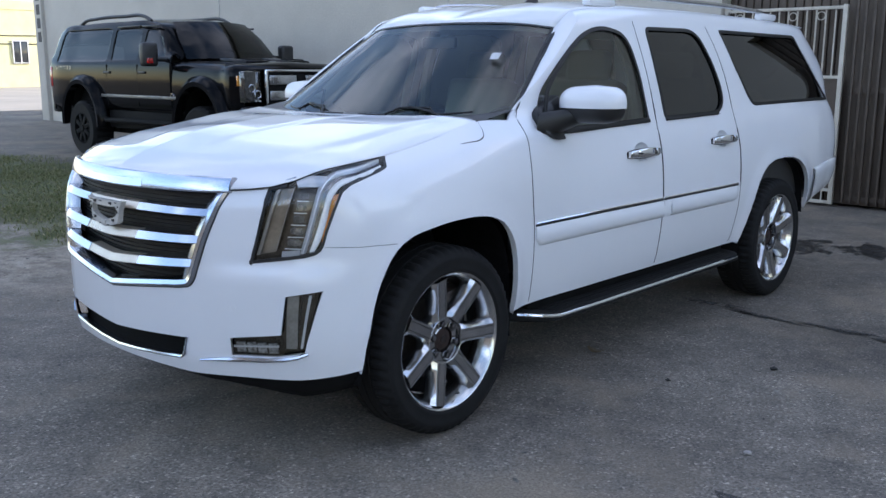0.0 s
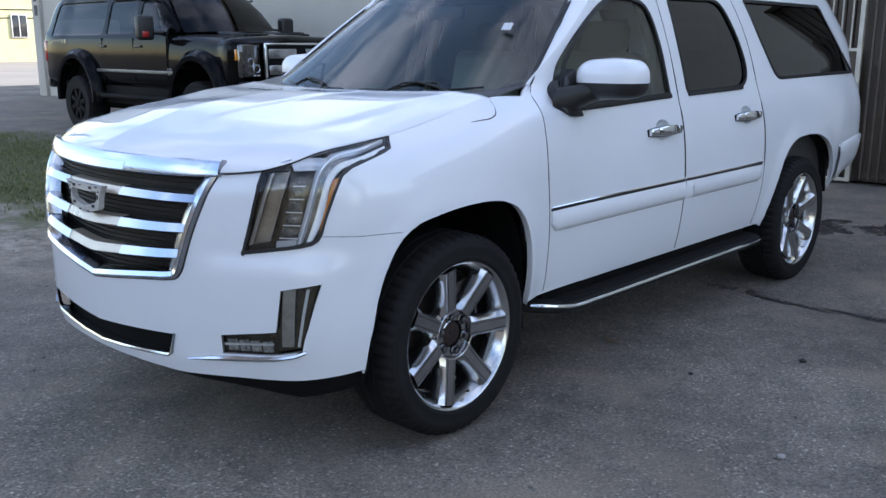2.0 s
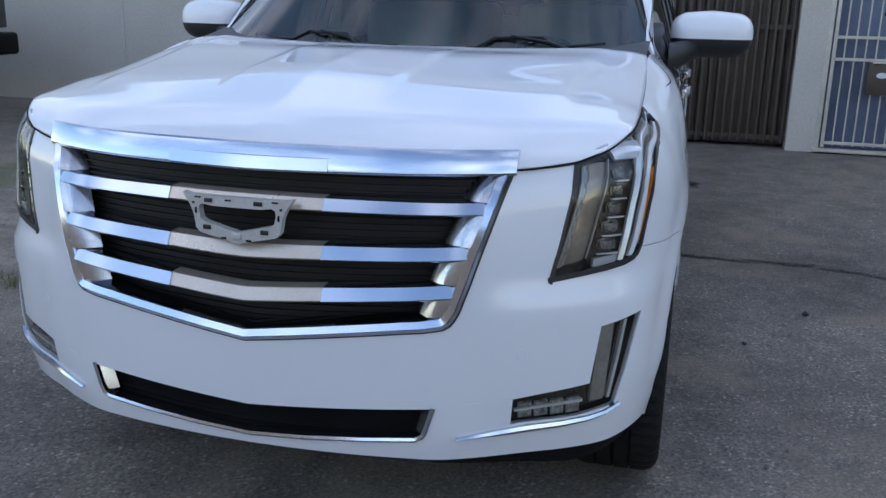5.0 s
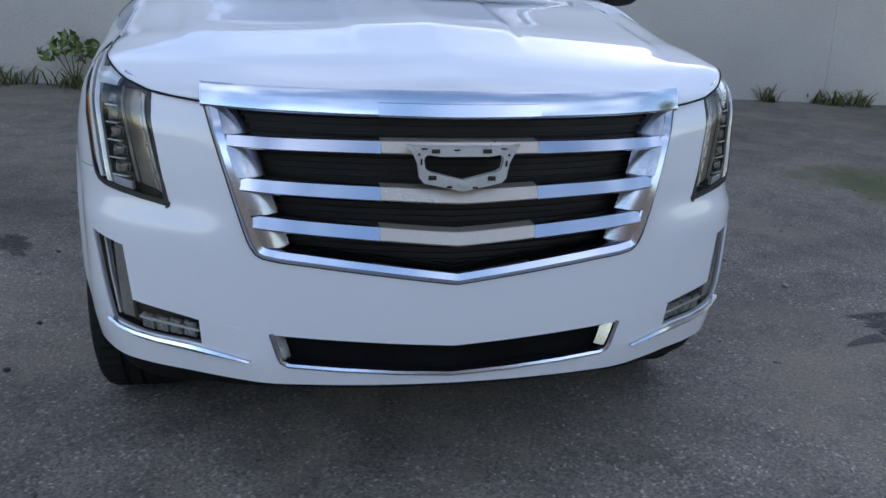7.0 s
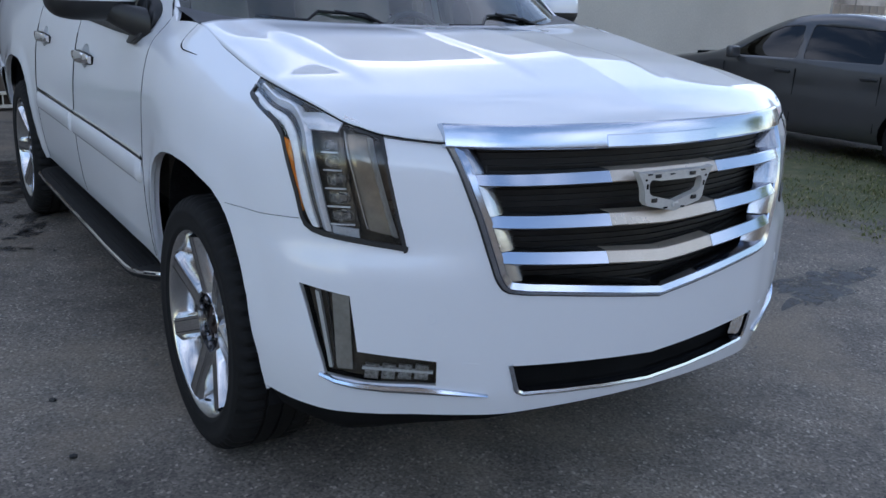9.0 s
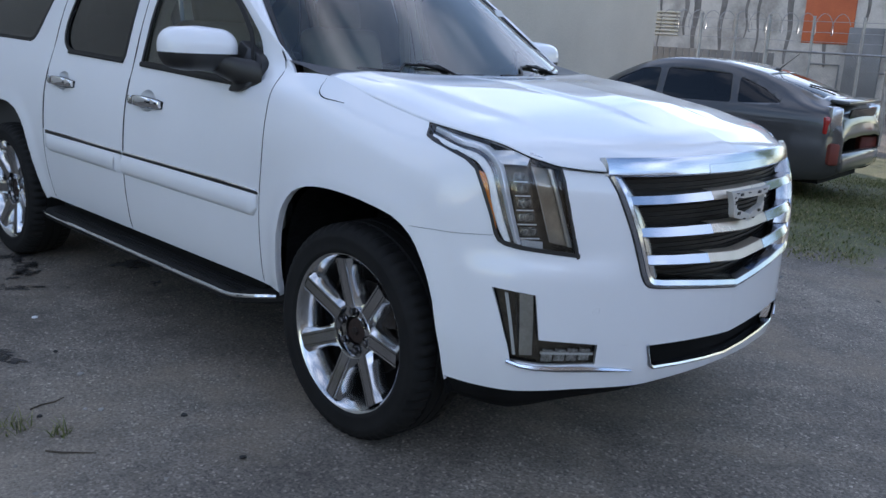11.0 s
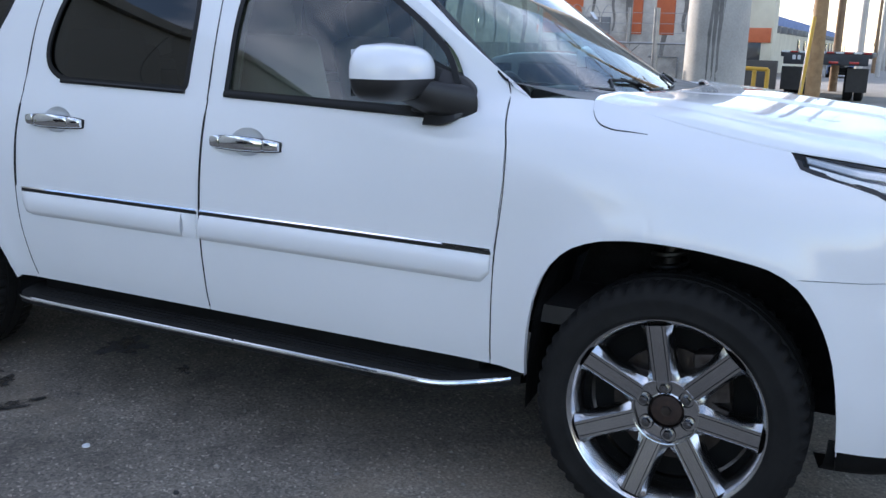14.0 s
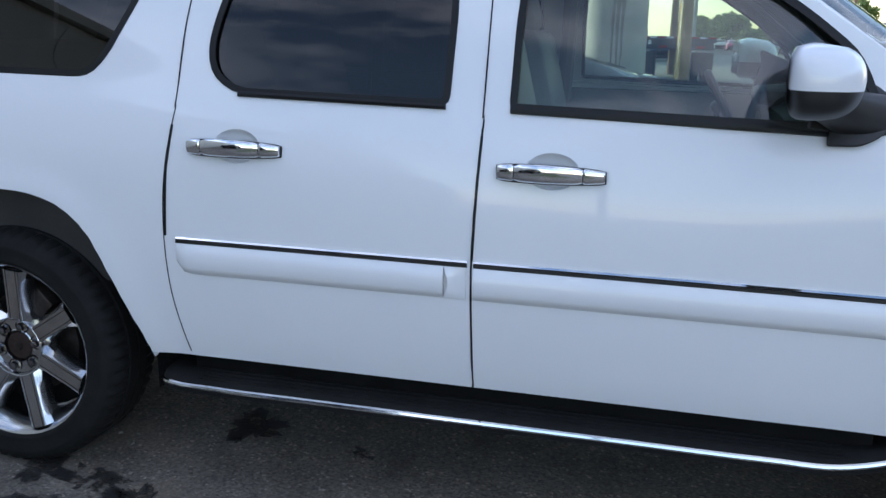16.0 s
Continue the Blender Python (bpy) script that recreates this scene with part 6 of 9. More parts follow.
def handle(cy, cz):
    """a chrome pull: grip, fixed end and lock end"""
    def tubeish(y0, y1, h0, h1, d0, d1, out, tall, deep=0.012):
        rows = []
        for t in np.linspace(0, 1, 17):
            y, q = lerp(y0, y1, t), math.sin(math.pi * t)
            tip = 1 - 0.16 * (abs(2 * t - 1) ** 14)
            h, d = (lerp(h0, h1, t) + tall * q) * tip, lerp(d0, d1, t) + out * q
            p, n = flank(y, cz)
            ring = []
            for a in np.linspace(0, 2 * math.pi, 17):
                c, v = math.cos(a), math.sin(a)
                c, v = math.copysign(abs(c) ** 0.7, c), math.copysign(abs(v) ** 0.7, v)
                ring.append(p + n * (d + deep * c * tip) + Vector((0, 0, h * 0.5 * v)))
            rows.append(ring)
        bm = grid_bm(rows)
        for r in (rows[0], rows[-1]):
            bm.faces.new([bm.verts.new(v) for v in r[:-1]])
        bmesh.ops.remove_doubles(bm, verts=bm.verts, dist=1e-5)
        bmesh.ops.recalc_face_normals(bm, faces=bm.faces)
        return bm

    base = pair("door_handle", tubeish(cy - 0.085, cy + 0.100, 0.044, 0.047, 0.023, 0.022, 0.013, 0.005), M["chrome"], suv, "chrome door handle")
    for ob, end, lock, seat in zip(base, pair("handle_end", tubeish(cy - 0.145, cy - 0.087, 0.033, 0.044, 0.014, 0.023, 0.002, 0.0), M["chrome"], suv),
                                   pair("lock_cap", tubeish(cy + 0.102, cy + 0.149, 0.047, 0.040, 0.022, 0.015, 0.002, 0.0), M["chrome"], suv),
                                   pair("handle_gasket", tubeish(cy - 0.1475, cy + 0.1525, 0.040, 0.048, 0.002, 0.002, 0.004, 0.011, 0.008), M["seal"], suv, "black handle gasket")):
        for o in (end, lock, seat):
            o.parent = ob


for cy, cz in HANDLES:
    handle(cy, cz)

# running boards
def step_board(sg):
    ys = [0.47, 0.52, 0.60, 0.72, 0.90, 1.3, 1.73, 2.2, 2.55, 2.68, 2.73, 2.75]
    xo = [0.93, 0.965, 1.0, 1.022, 1.032, 1.034, 1.034, 1.034, 1.032, 1.022, 1.0, 0.96]
    rows = []
    for y, x in zip(ys, xo):
        z = 0.347 + (0.04 * max(0, (0.72 - y) / 0.25) if y < 0.72 else 0)
        rows.append([(0.80, y, z + 0.030), (0.90 if x > 0.93 else x - 0.02, y, z + 0.028), (x - 0.018, y, z + 0.022), (x - 0.003, y, z + 0.012), (x - 0.004, y, z - 0.014), (x - 0.05, y, z - 0.030), (0.80, y, z - 0.030)])
    k = chords([r[3] for r in rows])
    fine = spline(np.array(rows), np.linspace(0, k[-1], 70), k)
    bm = grid_bm(fine)
    edge = tube([Vector(r[3]) + Vector((0.001, 0, -0.002)) for r in fine[1:-1]], 0.0085, 8)
    ribs = []
    for xr in (0.87, 0.895, 0.92, 0.945, 0.97, 0.992):
        b = bmesh.new()
        add_box(b, (xr, 1.65, 0.3765 - 0.05 * max(0, xr - 0.9)), (0.010, 1.9, 0.006))
        ribs.append(b)
    return bm, edge, ribs


bm, edge_bm, ribs = step_board(1)
bmesh.ops.recalc_face_normals(bm, faces=bm.faces)
boards = pair("running_board", bm, M["rubber"], suv, "black ribbed running board")
for ob, e in zip(boards, pair("board_edge", edge_bm, M["chrome"], suv, "bright aluminium board edge")):
    e.parent = ob
for b in ribs:
    for ob, r in zip(boards, pair("tread_rib", b, M["rubber"], suv)):
        r.parent = ob
# dark gap round the bonnet's edge
GAP = [(x + 0.002, y - 0.002, z - 0.003) for x, y, z in H_FRONT if x > 0.60] + [(x + 0.0025, y, z - 0.003) for x, y, z in H_SIDE[1:] if y < -0.27]
pair("bonnet_gap", tube(GAP, 0.0022, 6), M["matt_black"], suv)
# curved end of the bonnet's shut line on the wings
SEAM = curve(np.array([(0.302, 1.300), (0.288, 1.266), (0.262, 1.238), (0.225, 1.224), (0.17, 1.2185), (0.115, 1.2138)]), 40)
pair("bonnet_seam", ribbon([[(y - 0.0007, z - 0.0005 - 0.0017 * max(0, min(1, (y - 0.10) / 0.15))), (y + 0.0007, z + 0.0005 + 0.0017 * max(0, min(1, (y - 0.10) / 0.15)))] for y, z in SEAM], flank, 0.0, 0.0008), M["matt_black"], suv)
pair("sill", box((0.885, 1.64, 0.420), (0.07, 2.04, 0.09), bev=0.01), M["matt_black"], suv, "black lower sill")


# ---- wheels ----
def tyre_bm():
    prof = [(0.272, -0.215), (0.290, -0.238), (0.330, -0.246), (0.362, -0.240), (0.379, -0.226), (0.3875, -0.205), (0.3885, -0.165), (0.381, -0.163), (0.381, -0.157), (0.3885, -0.155),
            (0.3890, -0.115), (0.381, -0.113), (0.381, -0.107), (0.3890, -0.105), (0.3885, -0.065), (0.381, -0.063), (0.381, -0.057), (0.3885, -0.055), (0.3875, -0.012), (0.379, 0.010), (0.362, 0.024),
            (0.350, 0.0275), (0.347, 0.0295), (0.340, 0.0295), (0.328, 0.0285), (0.304, 0.0255), (0.300, 0.0265), (0.296, 0.0255), (0.288, 0.020), (0.276, 0.010)]
    n = 168
    rows = []
    for s in range(n + 1):
        t = 2 * math.pi * s / n
        groove = (s % 3) == 0
        row = []
        for k, (r, o) in enumerate(prof):
            if groove and (k in (4, 5, 18, 19)):
                r -= 0.0115
            if groove and k in (6, 17):
                r -= 0.008
            row.append((o, r * math.cos(t), r * math.sin(t)))
        rows.append(row)
    rows[-1] = rows[0]
    bm = grid_bm(rows)
    bmesh.ops.remove_doubles(bm, verts=bm.verts, dist=1e-6)
    bmesh.ops.recalc_face_normals(bm, faces=bm.faces)
    return bm


def spoke_bm(which):
    rows = []
    for t in np.linspace(0, 1, 12):
        r = lerp(0.088, 0.2665, t)
        w = lerp(0.0262, 0.0262, t)
        b = 0.011 + 0.015 * abs(2 * t - 1) ** 3 + (0.006 * (1 - t))
        x = -0.016 + 0.032 * t
        if which == "face":
            rows.append([(x - 0.004, -w, r), (x, -w + 0.0012, r), (x, w - 0.0012, r), (x - 0.004, w, r)])
        else:
            rows.append([(x - 0.062, -w - b, r), (x - 0.020, -w - b * 0.80, r), (x - 0.0025, -w - 0.0015, r), (x - 0.0045, -w + 0.0015, r), (x - 0.0045, w - 0.0015, r), (x - 0.0025, w + 0.0015, r), (x - 0.020, w + b * 0.80, r), (x - 0.062, w + b, r)])
    bm = grid_bm(rows)
    bmesh.ops.recalc_face_normals(bm, faces=bm.faces)
    if sum(f.normal.x for f in bm.faces) < 0:
        bmesh.ops.reverse_faces(bm, faces=bm.faces)
    return bm


def build_wheel():
    rim = part("wheel", revolve([(0.286, 0.004), (0.2895, 0.010), (0.289, 0.016), (0.2870, 0.0185), (0.2840, 0.0175), (0.276, 0.010), (0.266, -0.010), (0.256, -0.030), (0.250, -0.060), (0.244, -0.10), (0.250, -0.19), (0.275, -0.225)], 96), M["rim"], suv, "seven-spoke alloy wheel with a low-profile tyre", 30)
    part("tyre", tyre_bm(), M["rubber"], rim, "black low-profile tyre", 35)
    for k in range(7):
        m4 = Matrix.Rotation(2 * math.pi * k / 7, 4, "X")
        for nm, mt, lb in (("spoke", M["rim"], "bright bevelled spoke"), ("spoke_face", M["rim_dark"], "grey brushed spoke face")):
            bm = spoke_bm("face" if nm == "spoke_face" else "body")
            bmesh.ops.transform(bm, matrix=m4, verts=bm.verts)
            part(nm, bm, mt, rim, lb, 30)
        # flat black ribbons painted as the shade inside the spoke's two thin grooves
        for sg in (-1, 1):
            ln = grid_bm([[(-0.0156 + 0.032 * t, sg * 0.0178 - 0.0011, lerp(0.090, 0.2660, t)), (-0.0156 + 0.032 * t, sg * 0.0178 + 0.0011, lerp(0.090, 0.2660, t))] for t in np.linspace(0, 1, 6)])
            bmesh.ops.transform(ln, matrix=m4, verts=ln.verts)
            part("spoke_line", ln, M["matt_black"], rim)
    part("hub", revolve([(0.100, -0.05), (0.0995, -0.0175), (0.0965, -0.0145), (0.0935, -0.016), (0.091, -0.031), (0.056, -0.034), (0.052, -0.032), (0.050, -0.05)], 56), M["rim_dark"], rim, "grey recessed hub ring", 30)
    part("hub_edge", revolve([(0.0985, -0.0165), (0.0968, -0.0135), (0.0945, -0.0145)], 56), M["rim"], rim)
    part("hub_centre", revolve([(0.0, -0.034), (0.030, -0.034), (0.044, -0.037), (0.050, -0.05)], 36), M["rust"], rim, "rusty bare hub centre without its cap")
    nut = revolve([(0.0, -0.0255), (0.014, -0.0255), (0.016, -0.029), (0.016, -0.038)], 6)
    part("hub_nut", nut, M["iron"], rim, smooth=0)
    for k in range(6):
        a = 2 * math.pi * (k + 0.5) / 6
        seat = revolve([(0.0225, -0.0075), (0.0205, -0.0110), (0.0150, -0.0125)], 20)
        nutb = revolve([(0.0, 0.008), (0.006, 0.008), (0.0075, 0.006), (0.0125, 0.0055), (0.0140, 0.002), (0.0140, -0.013)], 6)
        for nm, b, mt in (("lug_seat", seat, M["matt_black"]), ("lug_nut", nutb, M["dark_chrome"])):
            bmesh.ops.translate(b, vec=(-0.022, 0.070 * math.cos(a), 0.070 * math.sin(a)), verts=b.verts)
            part(nm, b, mt, rim, smooth=25)
    part("brake_disc", revolve([(0.06, -0.105), (0.172, -0.105), (0.172, -0.13), (0.06, -0.13)], 40), M["iron"], rim, "rust-tinged brake disc")
    part("brake_caliper", box((-0.10, 0.13, 0.09), (0.07, 0.10, 0.15), bev=0.015), M["iron"], rim)
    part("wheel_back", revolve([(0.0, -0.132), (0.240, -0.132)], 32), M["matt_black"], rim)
    part("valve", tube([(-0.004, 0.0, -0.245), (0.014, 0.0, -0.238)], 0.004, 8), M["black_plastic"], rim)
    return rim


GROW = Matrix.Diagonal((1.0, 1.05, 1.05, 1.0))


def place_wheel(src, m):
    made = {}
    for o in (src, *src.children_recursive):
        made[o] = o.copy()
        scene.collection.objects.link(made[o])
        made[o].parent = made.get(o.parent, suv)
    made[src].matrix_basis = m @ GROW
    return made[src]


wheel_a = build_wheel()
wheel_a.matrix_basis = pose(HUB_X, HUB_F, HUB_Z, 12, 0, 0) @ GROW
place_wheel(wheel_a, pose(HUB_X, HUB_R, HUB_Z, 180 / 7 + 8, 0, 0))
place_wheel(wheel_a, pose(-HUB_X, HUB_F, HUB_Z, 9, 0, 180))
place_wheel(wheel_a, pose(-HUB_X, HUB_R, HUB_Z, 180 / 7 + 19, 0, 180))


# ---- mirrors ----
def mirror_shell(z0, z1, grow=0.0):
    """egg-shaped housing between two heights"""
    rows = []
    zc, hz = 1.362, 0.090
    for z in np.linspace(z0, z1, 12):
        k = max(0.0, 1 - abs((z - zc) / hz) ** 2.6) ** (1 / 2.6)
        k = max(k, 0.02)
        row = []
        for t in np.linspace(0, 2 * math.pi, 33):
            c, s = math.cos(t), math.sin(t)
            ex = 1.072 + (0.156 + grow) * k ** 0.75 * (abs(c) ** 0.62) * (1 if c > 0 else -1)
            back = 0.055 if s > 0 else 0.115
            ey = 0.905 + (back * (k ** 0.5 if s > 0 else k) + grow) * (abs(s) ** 0.75) * (1 if s > 0 else -1)
            ey += -0.10 * (1.072 - ex)
            row.append((ex, ey, z))
        rows.append(row)
    bm = grid_bm(rows)
    for r in (rows[0], rows[-1]):
        bm.faces.new([bm.verts.new(v) for v in r[:-1]])
    bmesh.ops.remove_doubles(bm, verts=bm.verts, dist=1e-5)
    bmesh.ops.recalc_face_normals(bm, faces=bm.faces)
    return bm


mirrors = pair("wing_mirror", mirror_shell(1.346, 1.452, 0.002), W, suv, "white-capped door mirror with black base")
lower = pair("mirror_base", mirror_shell(1.274, 1.347), M["black_plastic"], suv, "black mirror base")
rows = []
for t in np.linspace(0, 1, 10):
    x = lerp(0.92, 1.03, t)
    cy, cz = lerp(0.745, 0.865, t), lerp(1.268, 1.312, t)
    ry, rz = lerp(0.085, 0.06, t), lerp(0.062, 0.036, t)
    rows.append([(x, cy + ry * (abs(math.cos(a)) ** 0.8) * (1 if math.cos(a) > 0 else -1), cz + rz * (abs(math.sin(a)) ** 0.8) * (1 if math.sin(a) > 0 else -1)) for a in np.linspace(0, 2 * math.pi, 25)])
arm = grid_bm(rows)
bmesh.ops.recalc_face_normals(arm, faces=arm.faces)
arms = pair("mirror_arm", arm, M["black_plastic"], suv)


def side_x(y, z):
    """half width of the body's side, door or window frame"""
    if z < belt_top(y):
        return flank(y, z)[0].x
    a = max(0.0, (z - belt_top(y)) / 0.52)
    yb = y - 0.62 * a
    x = glass_x(z)
    if yb < 1.0:
        x -= (0.937 - float(np.interp(yb, [0.3, 0.56, 1.0], [0.862, 0.880, 0.937]))) * max(0, 1 - a) ** 1.5
    return x


SAIL = rounded([(0.836, 1.196), (0.836, 1.232), (0.890, 1.236), (0.862, 1.34), (0.868, 1.375), (0.870, 1.402), (0.855, 1.400), (0.825, 1.385), (0.775, 1.368), (0.718, 1.346), (0.682, 1.315), (0.682, 1.268), (0.708, 1.224), (0.76, 1.198)], [0.004, 0.004, 0.01, 0.02, 0.02, 0.01, 0.03, 0.03, 0.02, 0.02, 0.02, 0.02, 0.02, 0.02], 3)
sail = bmesh.new()
rings = []
cyz = Vector((0.78, 1.30))
for k, lift in ((1.0, -0.030), (1.0, 0.012), (0.985, 0.019), (0.95, 0.023)):
    ring = []
    for y, z in SAIL:
        q = cyz + (Vector((y, z)) - cyz) * k
        ring.append((side_x(q.x, q.y) + lift, q.x, q.y))
    rings.append(ring + [ring[0]])
grid_bm(rings, sail)
cap_v = [sail.verts.new(p) for p in rings[-1][:-1]]
bmesh.ops.triangulate(sail, faces=[sail.faces.new(cap_v)])
bmesh.ops.remove_doubles(sail, verts=sail.verts, dist=1e-5)
bmesh.ops.recalc_face_normals(sail, faces=sail.faces)
sails = pair("mirror_sail", sail, M["black_plastic"], suv)
glassb = grid_bm([[(x, 0.962 - 0.10 * (1.076 - x), z) for x in np.linspace(0.985, 1.175, 6)] for z in np.linspace(1.29, 1.43, 6)])
glasses = pair("mirror_glass", glassb, M["chrome"], suv, "silvered mirror glass")
for top, lo, ar, sa, gl in zip(mirrors, lower, arms, sails, glasses):
    for o in (lo, ar, sa, gl):
        o.parent = top

# ---- cowl, wipers ----
rows = [[lerp(H_REAR_FULL, WS, t) for t in np.linspace(0, 1, 5)] for H_REAR_FULL, WS in zip(np.concatenate([(curve([(0, 0.17, 1.280), (0.4, 0.195, 1.285), (0.68, 0.262, 1.292), (0.852, 0.30, 1.291)], 17) * np.array([-1, 1, 1]))[::-1], curve([(0, 0.17, 1.280), (0.4, 0.195, 1.285), (0.68, 0.262, 1.292), (0.852, 0.30, 1.291)], 17)[1:]]), WS_LOW)]
part("cowl", grid_bm(rows), M["black_plastic"], suv, "black plastic cowl under the windscreen")


def ws_point(x, v, lift):
    """place on the windscreen at width x, v from foot to top"""
    i = int(round((x + 0.855) / 1.71 * 32))
    i = min(max(i, 0), 32)
    j = int(round(v * 14))
    p = Vector(ws[j, i])
    p.x = x
    return p + Vector((0, -lift * 0.62, lift * 0.78))


for x0, x1, v1, px in ((0.70, 0.10, 0.045, 0.60), (-0.02, -0.62, 0.045, -0.16)):
    blade = [ws_point(lerp(x0, x1, t), 0.01 + v1 * 0.6 * math.sin(math.pi * t) + 0.005 * t, 0.010) for t in np.linspace(0, 1, 12)]
    wiper = part("wiper", tube(blade, 0.0055, 8), M["seal"], suv, "black windscreen wiper")
    pivot = Vector((px, 0.30 + 0.12 * abs(px), 1.298))
    mid = blade[6]
    part("wiper_arm", tube([pivot, pivot.lerp(mid, 0.4) + Vector((0, 0, 0.012)), mid + Vector((0, 0, 0.006))], [0.010, 0.008, 0.005], 8), M["seal"], wiper)
    part("pivot_cap", revolve([(0.0, 0.012), (0.012, 0.010), (0.017, 0.002), (0.018, -0.02)], 16, "Z"), M["matt_black"], wiper).location = pivot

# ---- roof rails, aerial ----
for sg in (-1, 1):
    pts = [(sg * 0.62, y, roof_edge(y)[1] - 0.018 + dz) for y, dz in ((1.50, 0.004), (1.62, 0.040), (1.85, 0.050), (2.6, 0.052), (3.4, 0.050), (3.72, 0.040), (3.86, 0.004))]
    rail = part("roof_rail", tube(curve(np.array(pts), 40), 0.016, 10), M["rim_dark"], suv, "dark grey roof rail with white feet")
    for y0 in (1.60, 3.76):
        part("rail_foot", box((sg * 0.62, y0, roof_edge(y0)[1] + 0.004), (0.06, 0.26, 0.050), bev=0.018), W, rail, "white rail foot")
fin = bmesh.new()
pf = [(1.66, 0.0), (1.86, 0.0), (1.85, 0.075), (1.83, 0.085), (1.80, 0.070), (1.74, 0.032)]
va = [fin.verts.new((0.016 if z < 0.02 else 0.005, y, roof_edge(y)[1] + z)) for y, z in pf]
vb = [fin.verts.new((-0.016 if z < 0.02 else -0.005, y, roof_edge(y)[1] + z)) for y, z in pf]
fin.faces.new(va)
fin.faces.new(vb[::-1])
for q in range(len(pf)):
    fin.faces.new((va[q], va[(q + 1) % len(pf)], vb[(q + 1) % len(pf)], vb[q]))
bmesh.ops.recalc_face_normals(fin, faces=fin.faces)
part("roof_aerial", fin, M["black_plastic"], suv, "black shark-fin roof aerial")

# ---- cabin ----
def seat_parts(x, y):
    cushion = part("seat", box((x, y, 0.83), (0.54, 0.54, 0.20), bev=0.06, segs=3), M["seat"], suv, "tan leather seat")
    m = Matrix.Rotation(radians(-14), 3, "X")
    part("backrest", box((x, y + 0.34, 1.14), (0.52, 0.17, 0.66), m, 0.06, 3), M["seat"], cushion)
    part("headrest", box((x, y + 0.43, 1.54), (0.28, 0.11, 0.19), m, 0.045, 3), M["seat"], cushion)
    for d in (-0.06, 0.06):
        part("headrest_post", tube([(x + d, y + 0.405, 1.42), (x + d, y + 0.43, 1.53)], 0.007, 6), M["satin"], cushion)


for x, y in ((0.40, 1.42), (-0.40, 1.42), (0.40, 2.42), (-0.40, 2.42)):
    seat_parts(x, y)
part("third_seat", box((0, 3.55, 1.08), (1.40, 0.22, 0.62), bev=0.06), M["seat"], suv)
part("dashboard", grid_bm([[(x, 0.50 + dy + 0.04 * abs(x), z) for x in np.linspace(-0.80, 0.80, 12)] for dy, z in ((-0.05, 1.235), (0.10, 1.245), (0.28, 1.240), (0.36, 1.20), (0.38, 1.08), (0.34, 0.92), (0.30, 0.70))]), M["dash"], suv, "dark dashboard")
part("instrument_hood", box((0.40, 0.84, 1.235), (0.36, 0.16, 0.07), bev=0.03), M["dash"], suv)
whl = revolve([(0.170 + 0.016 * math.cos(a), 0.016 * math.sin(a)) for a in np.linspace(0, 2 * math.pi, 9)], 36, "Z")
wm = Matrix.Translation((0.40, 1.02, 1.165)) @ Matrix.Rotation(radians(62), 4, "X")
bmesh.ops.transform(whl, matrix=wm, verts=whl.verts)
steer = part("steering_wheel", whl, M["dash"], suv, "dark steering wheel")
sp = bmesh.new()
for a in (0, 180, 270):
    add_tube(sp, [(0, 0, -0.02), (0.165 * math.cos(radians(a)), 0.165 * math.sin(radians(a)), 0)], 0.014, 8)
add_box(sp, (0, 0, -0.02), (0.13, 0.11, 0.05), bev=0.02)
bmesh.ops.transform(sp, matrix=wm, verts=sp.verts)
part("wheel_boss", sp, M["dash"], steer)
part("cabin_floor", box((0, 2.2, 0.60), (1.70, 3.9, 0.06)), M["dash"], suv)
for sg in (-1, 1):
    part("door_card", box((sg * 0.885, 1.60, 0.93), (0.05, 2.1, 0.56), bev=0.02), M["seat"], suv)
    part("inner_quarter", box((sg * 0.880, 3.55, 0.93), (0.05, 1.75, 0.60), bev=0.02), M["dash"], suv)
    for y0, y1 in ((1.72, 1.72), (2.62, 2.62)):
        part("pillar_trim", tube([(sg * 0.845, y0, 1.16), (sg * 0.785, y0 - 0.02, 1.50), (sg * 0.69, y1 - 0.04, 1.76)], 0.035, 8), M["seat"], suv)
    part("pillar_trim", tube([(sg * 0.815, 0.60, 1.30), (sg * 0.755, 0.93, 1.57), (sg * 0.675, 1.22, 1.775)], 0.032, 8), M["dash"], suv)
roof_in = roofP.copy()
roof_in[:, :, 2] -= 0.035
whole("headliner", grid_bm(roof_in, flip=True), M["seat"], suv)
part("rear_view_mirror", box((0.0, 0.98, 1.665), (0.25, 0.035, 0.065), bev=0.015), M["dash"], suv)
card = part("sticker", box((0.585, 0.757, 1.588), (0.055, 0.002, 0.040), Matrix.Rotation(radians(-40), 3, "X")), M["white_card"], suv, "small white windscreen sticker")

# ---- black strips under the side windows, seams of the door frames ----
def side_surf(y, z):
    return Vector((side_x(y, z), y, z)), Vector((0.965, 0, 0.262))


pair("shut_line", tube([Vector((side_x(y, z) + 0.0005, y, z)) for y, z in ((0.563, 1.270), (0.571, 1.303), (0.579, 1.330), (0.588, 1.352))], 0.0017, 6), M["matt_black"], suv)
for y0, y1, za, zb2, zc, zd in ((0.80, 1.652, 1.216, 1.240, 1.240, 1.262), (1.836, 2.47, 1.243, 1.254, 1.256, 1.270)):
    rows = [[(y, lerp(za, zb2, t)), (y, lerp((za + zc) / 2, (zb2 + zd) / 2, t)), (y, lerp(zc, zd, t))] for t, y in ((t, lerp(y0, y1, t)) for t in np.linspace(0, 1, 24))]
    pair("belt_strip", ribbon(rows, side_surf, 0.002, 0.006, crown=0.003), M["seal"], suv, "black rubber window strip")
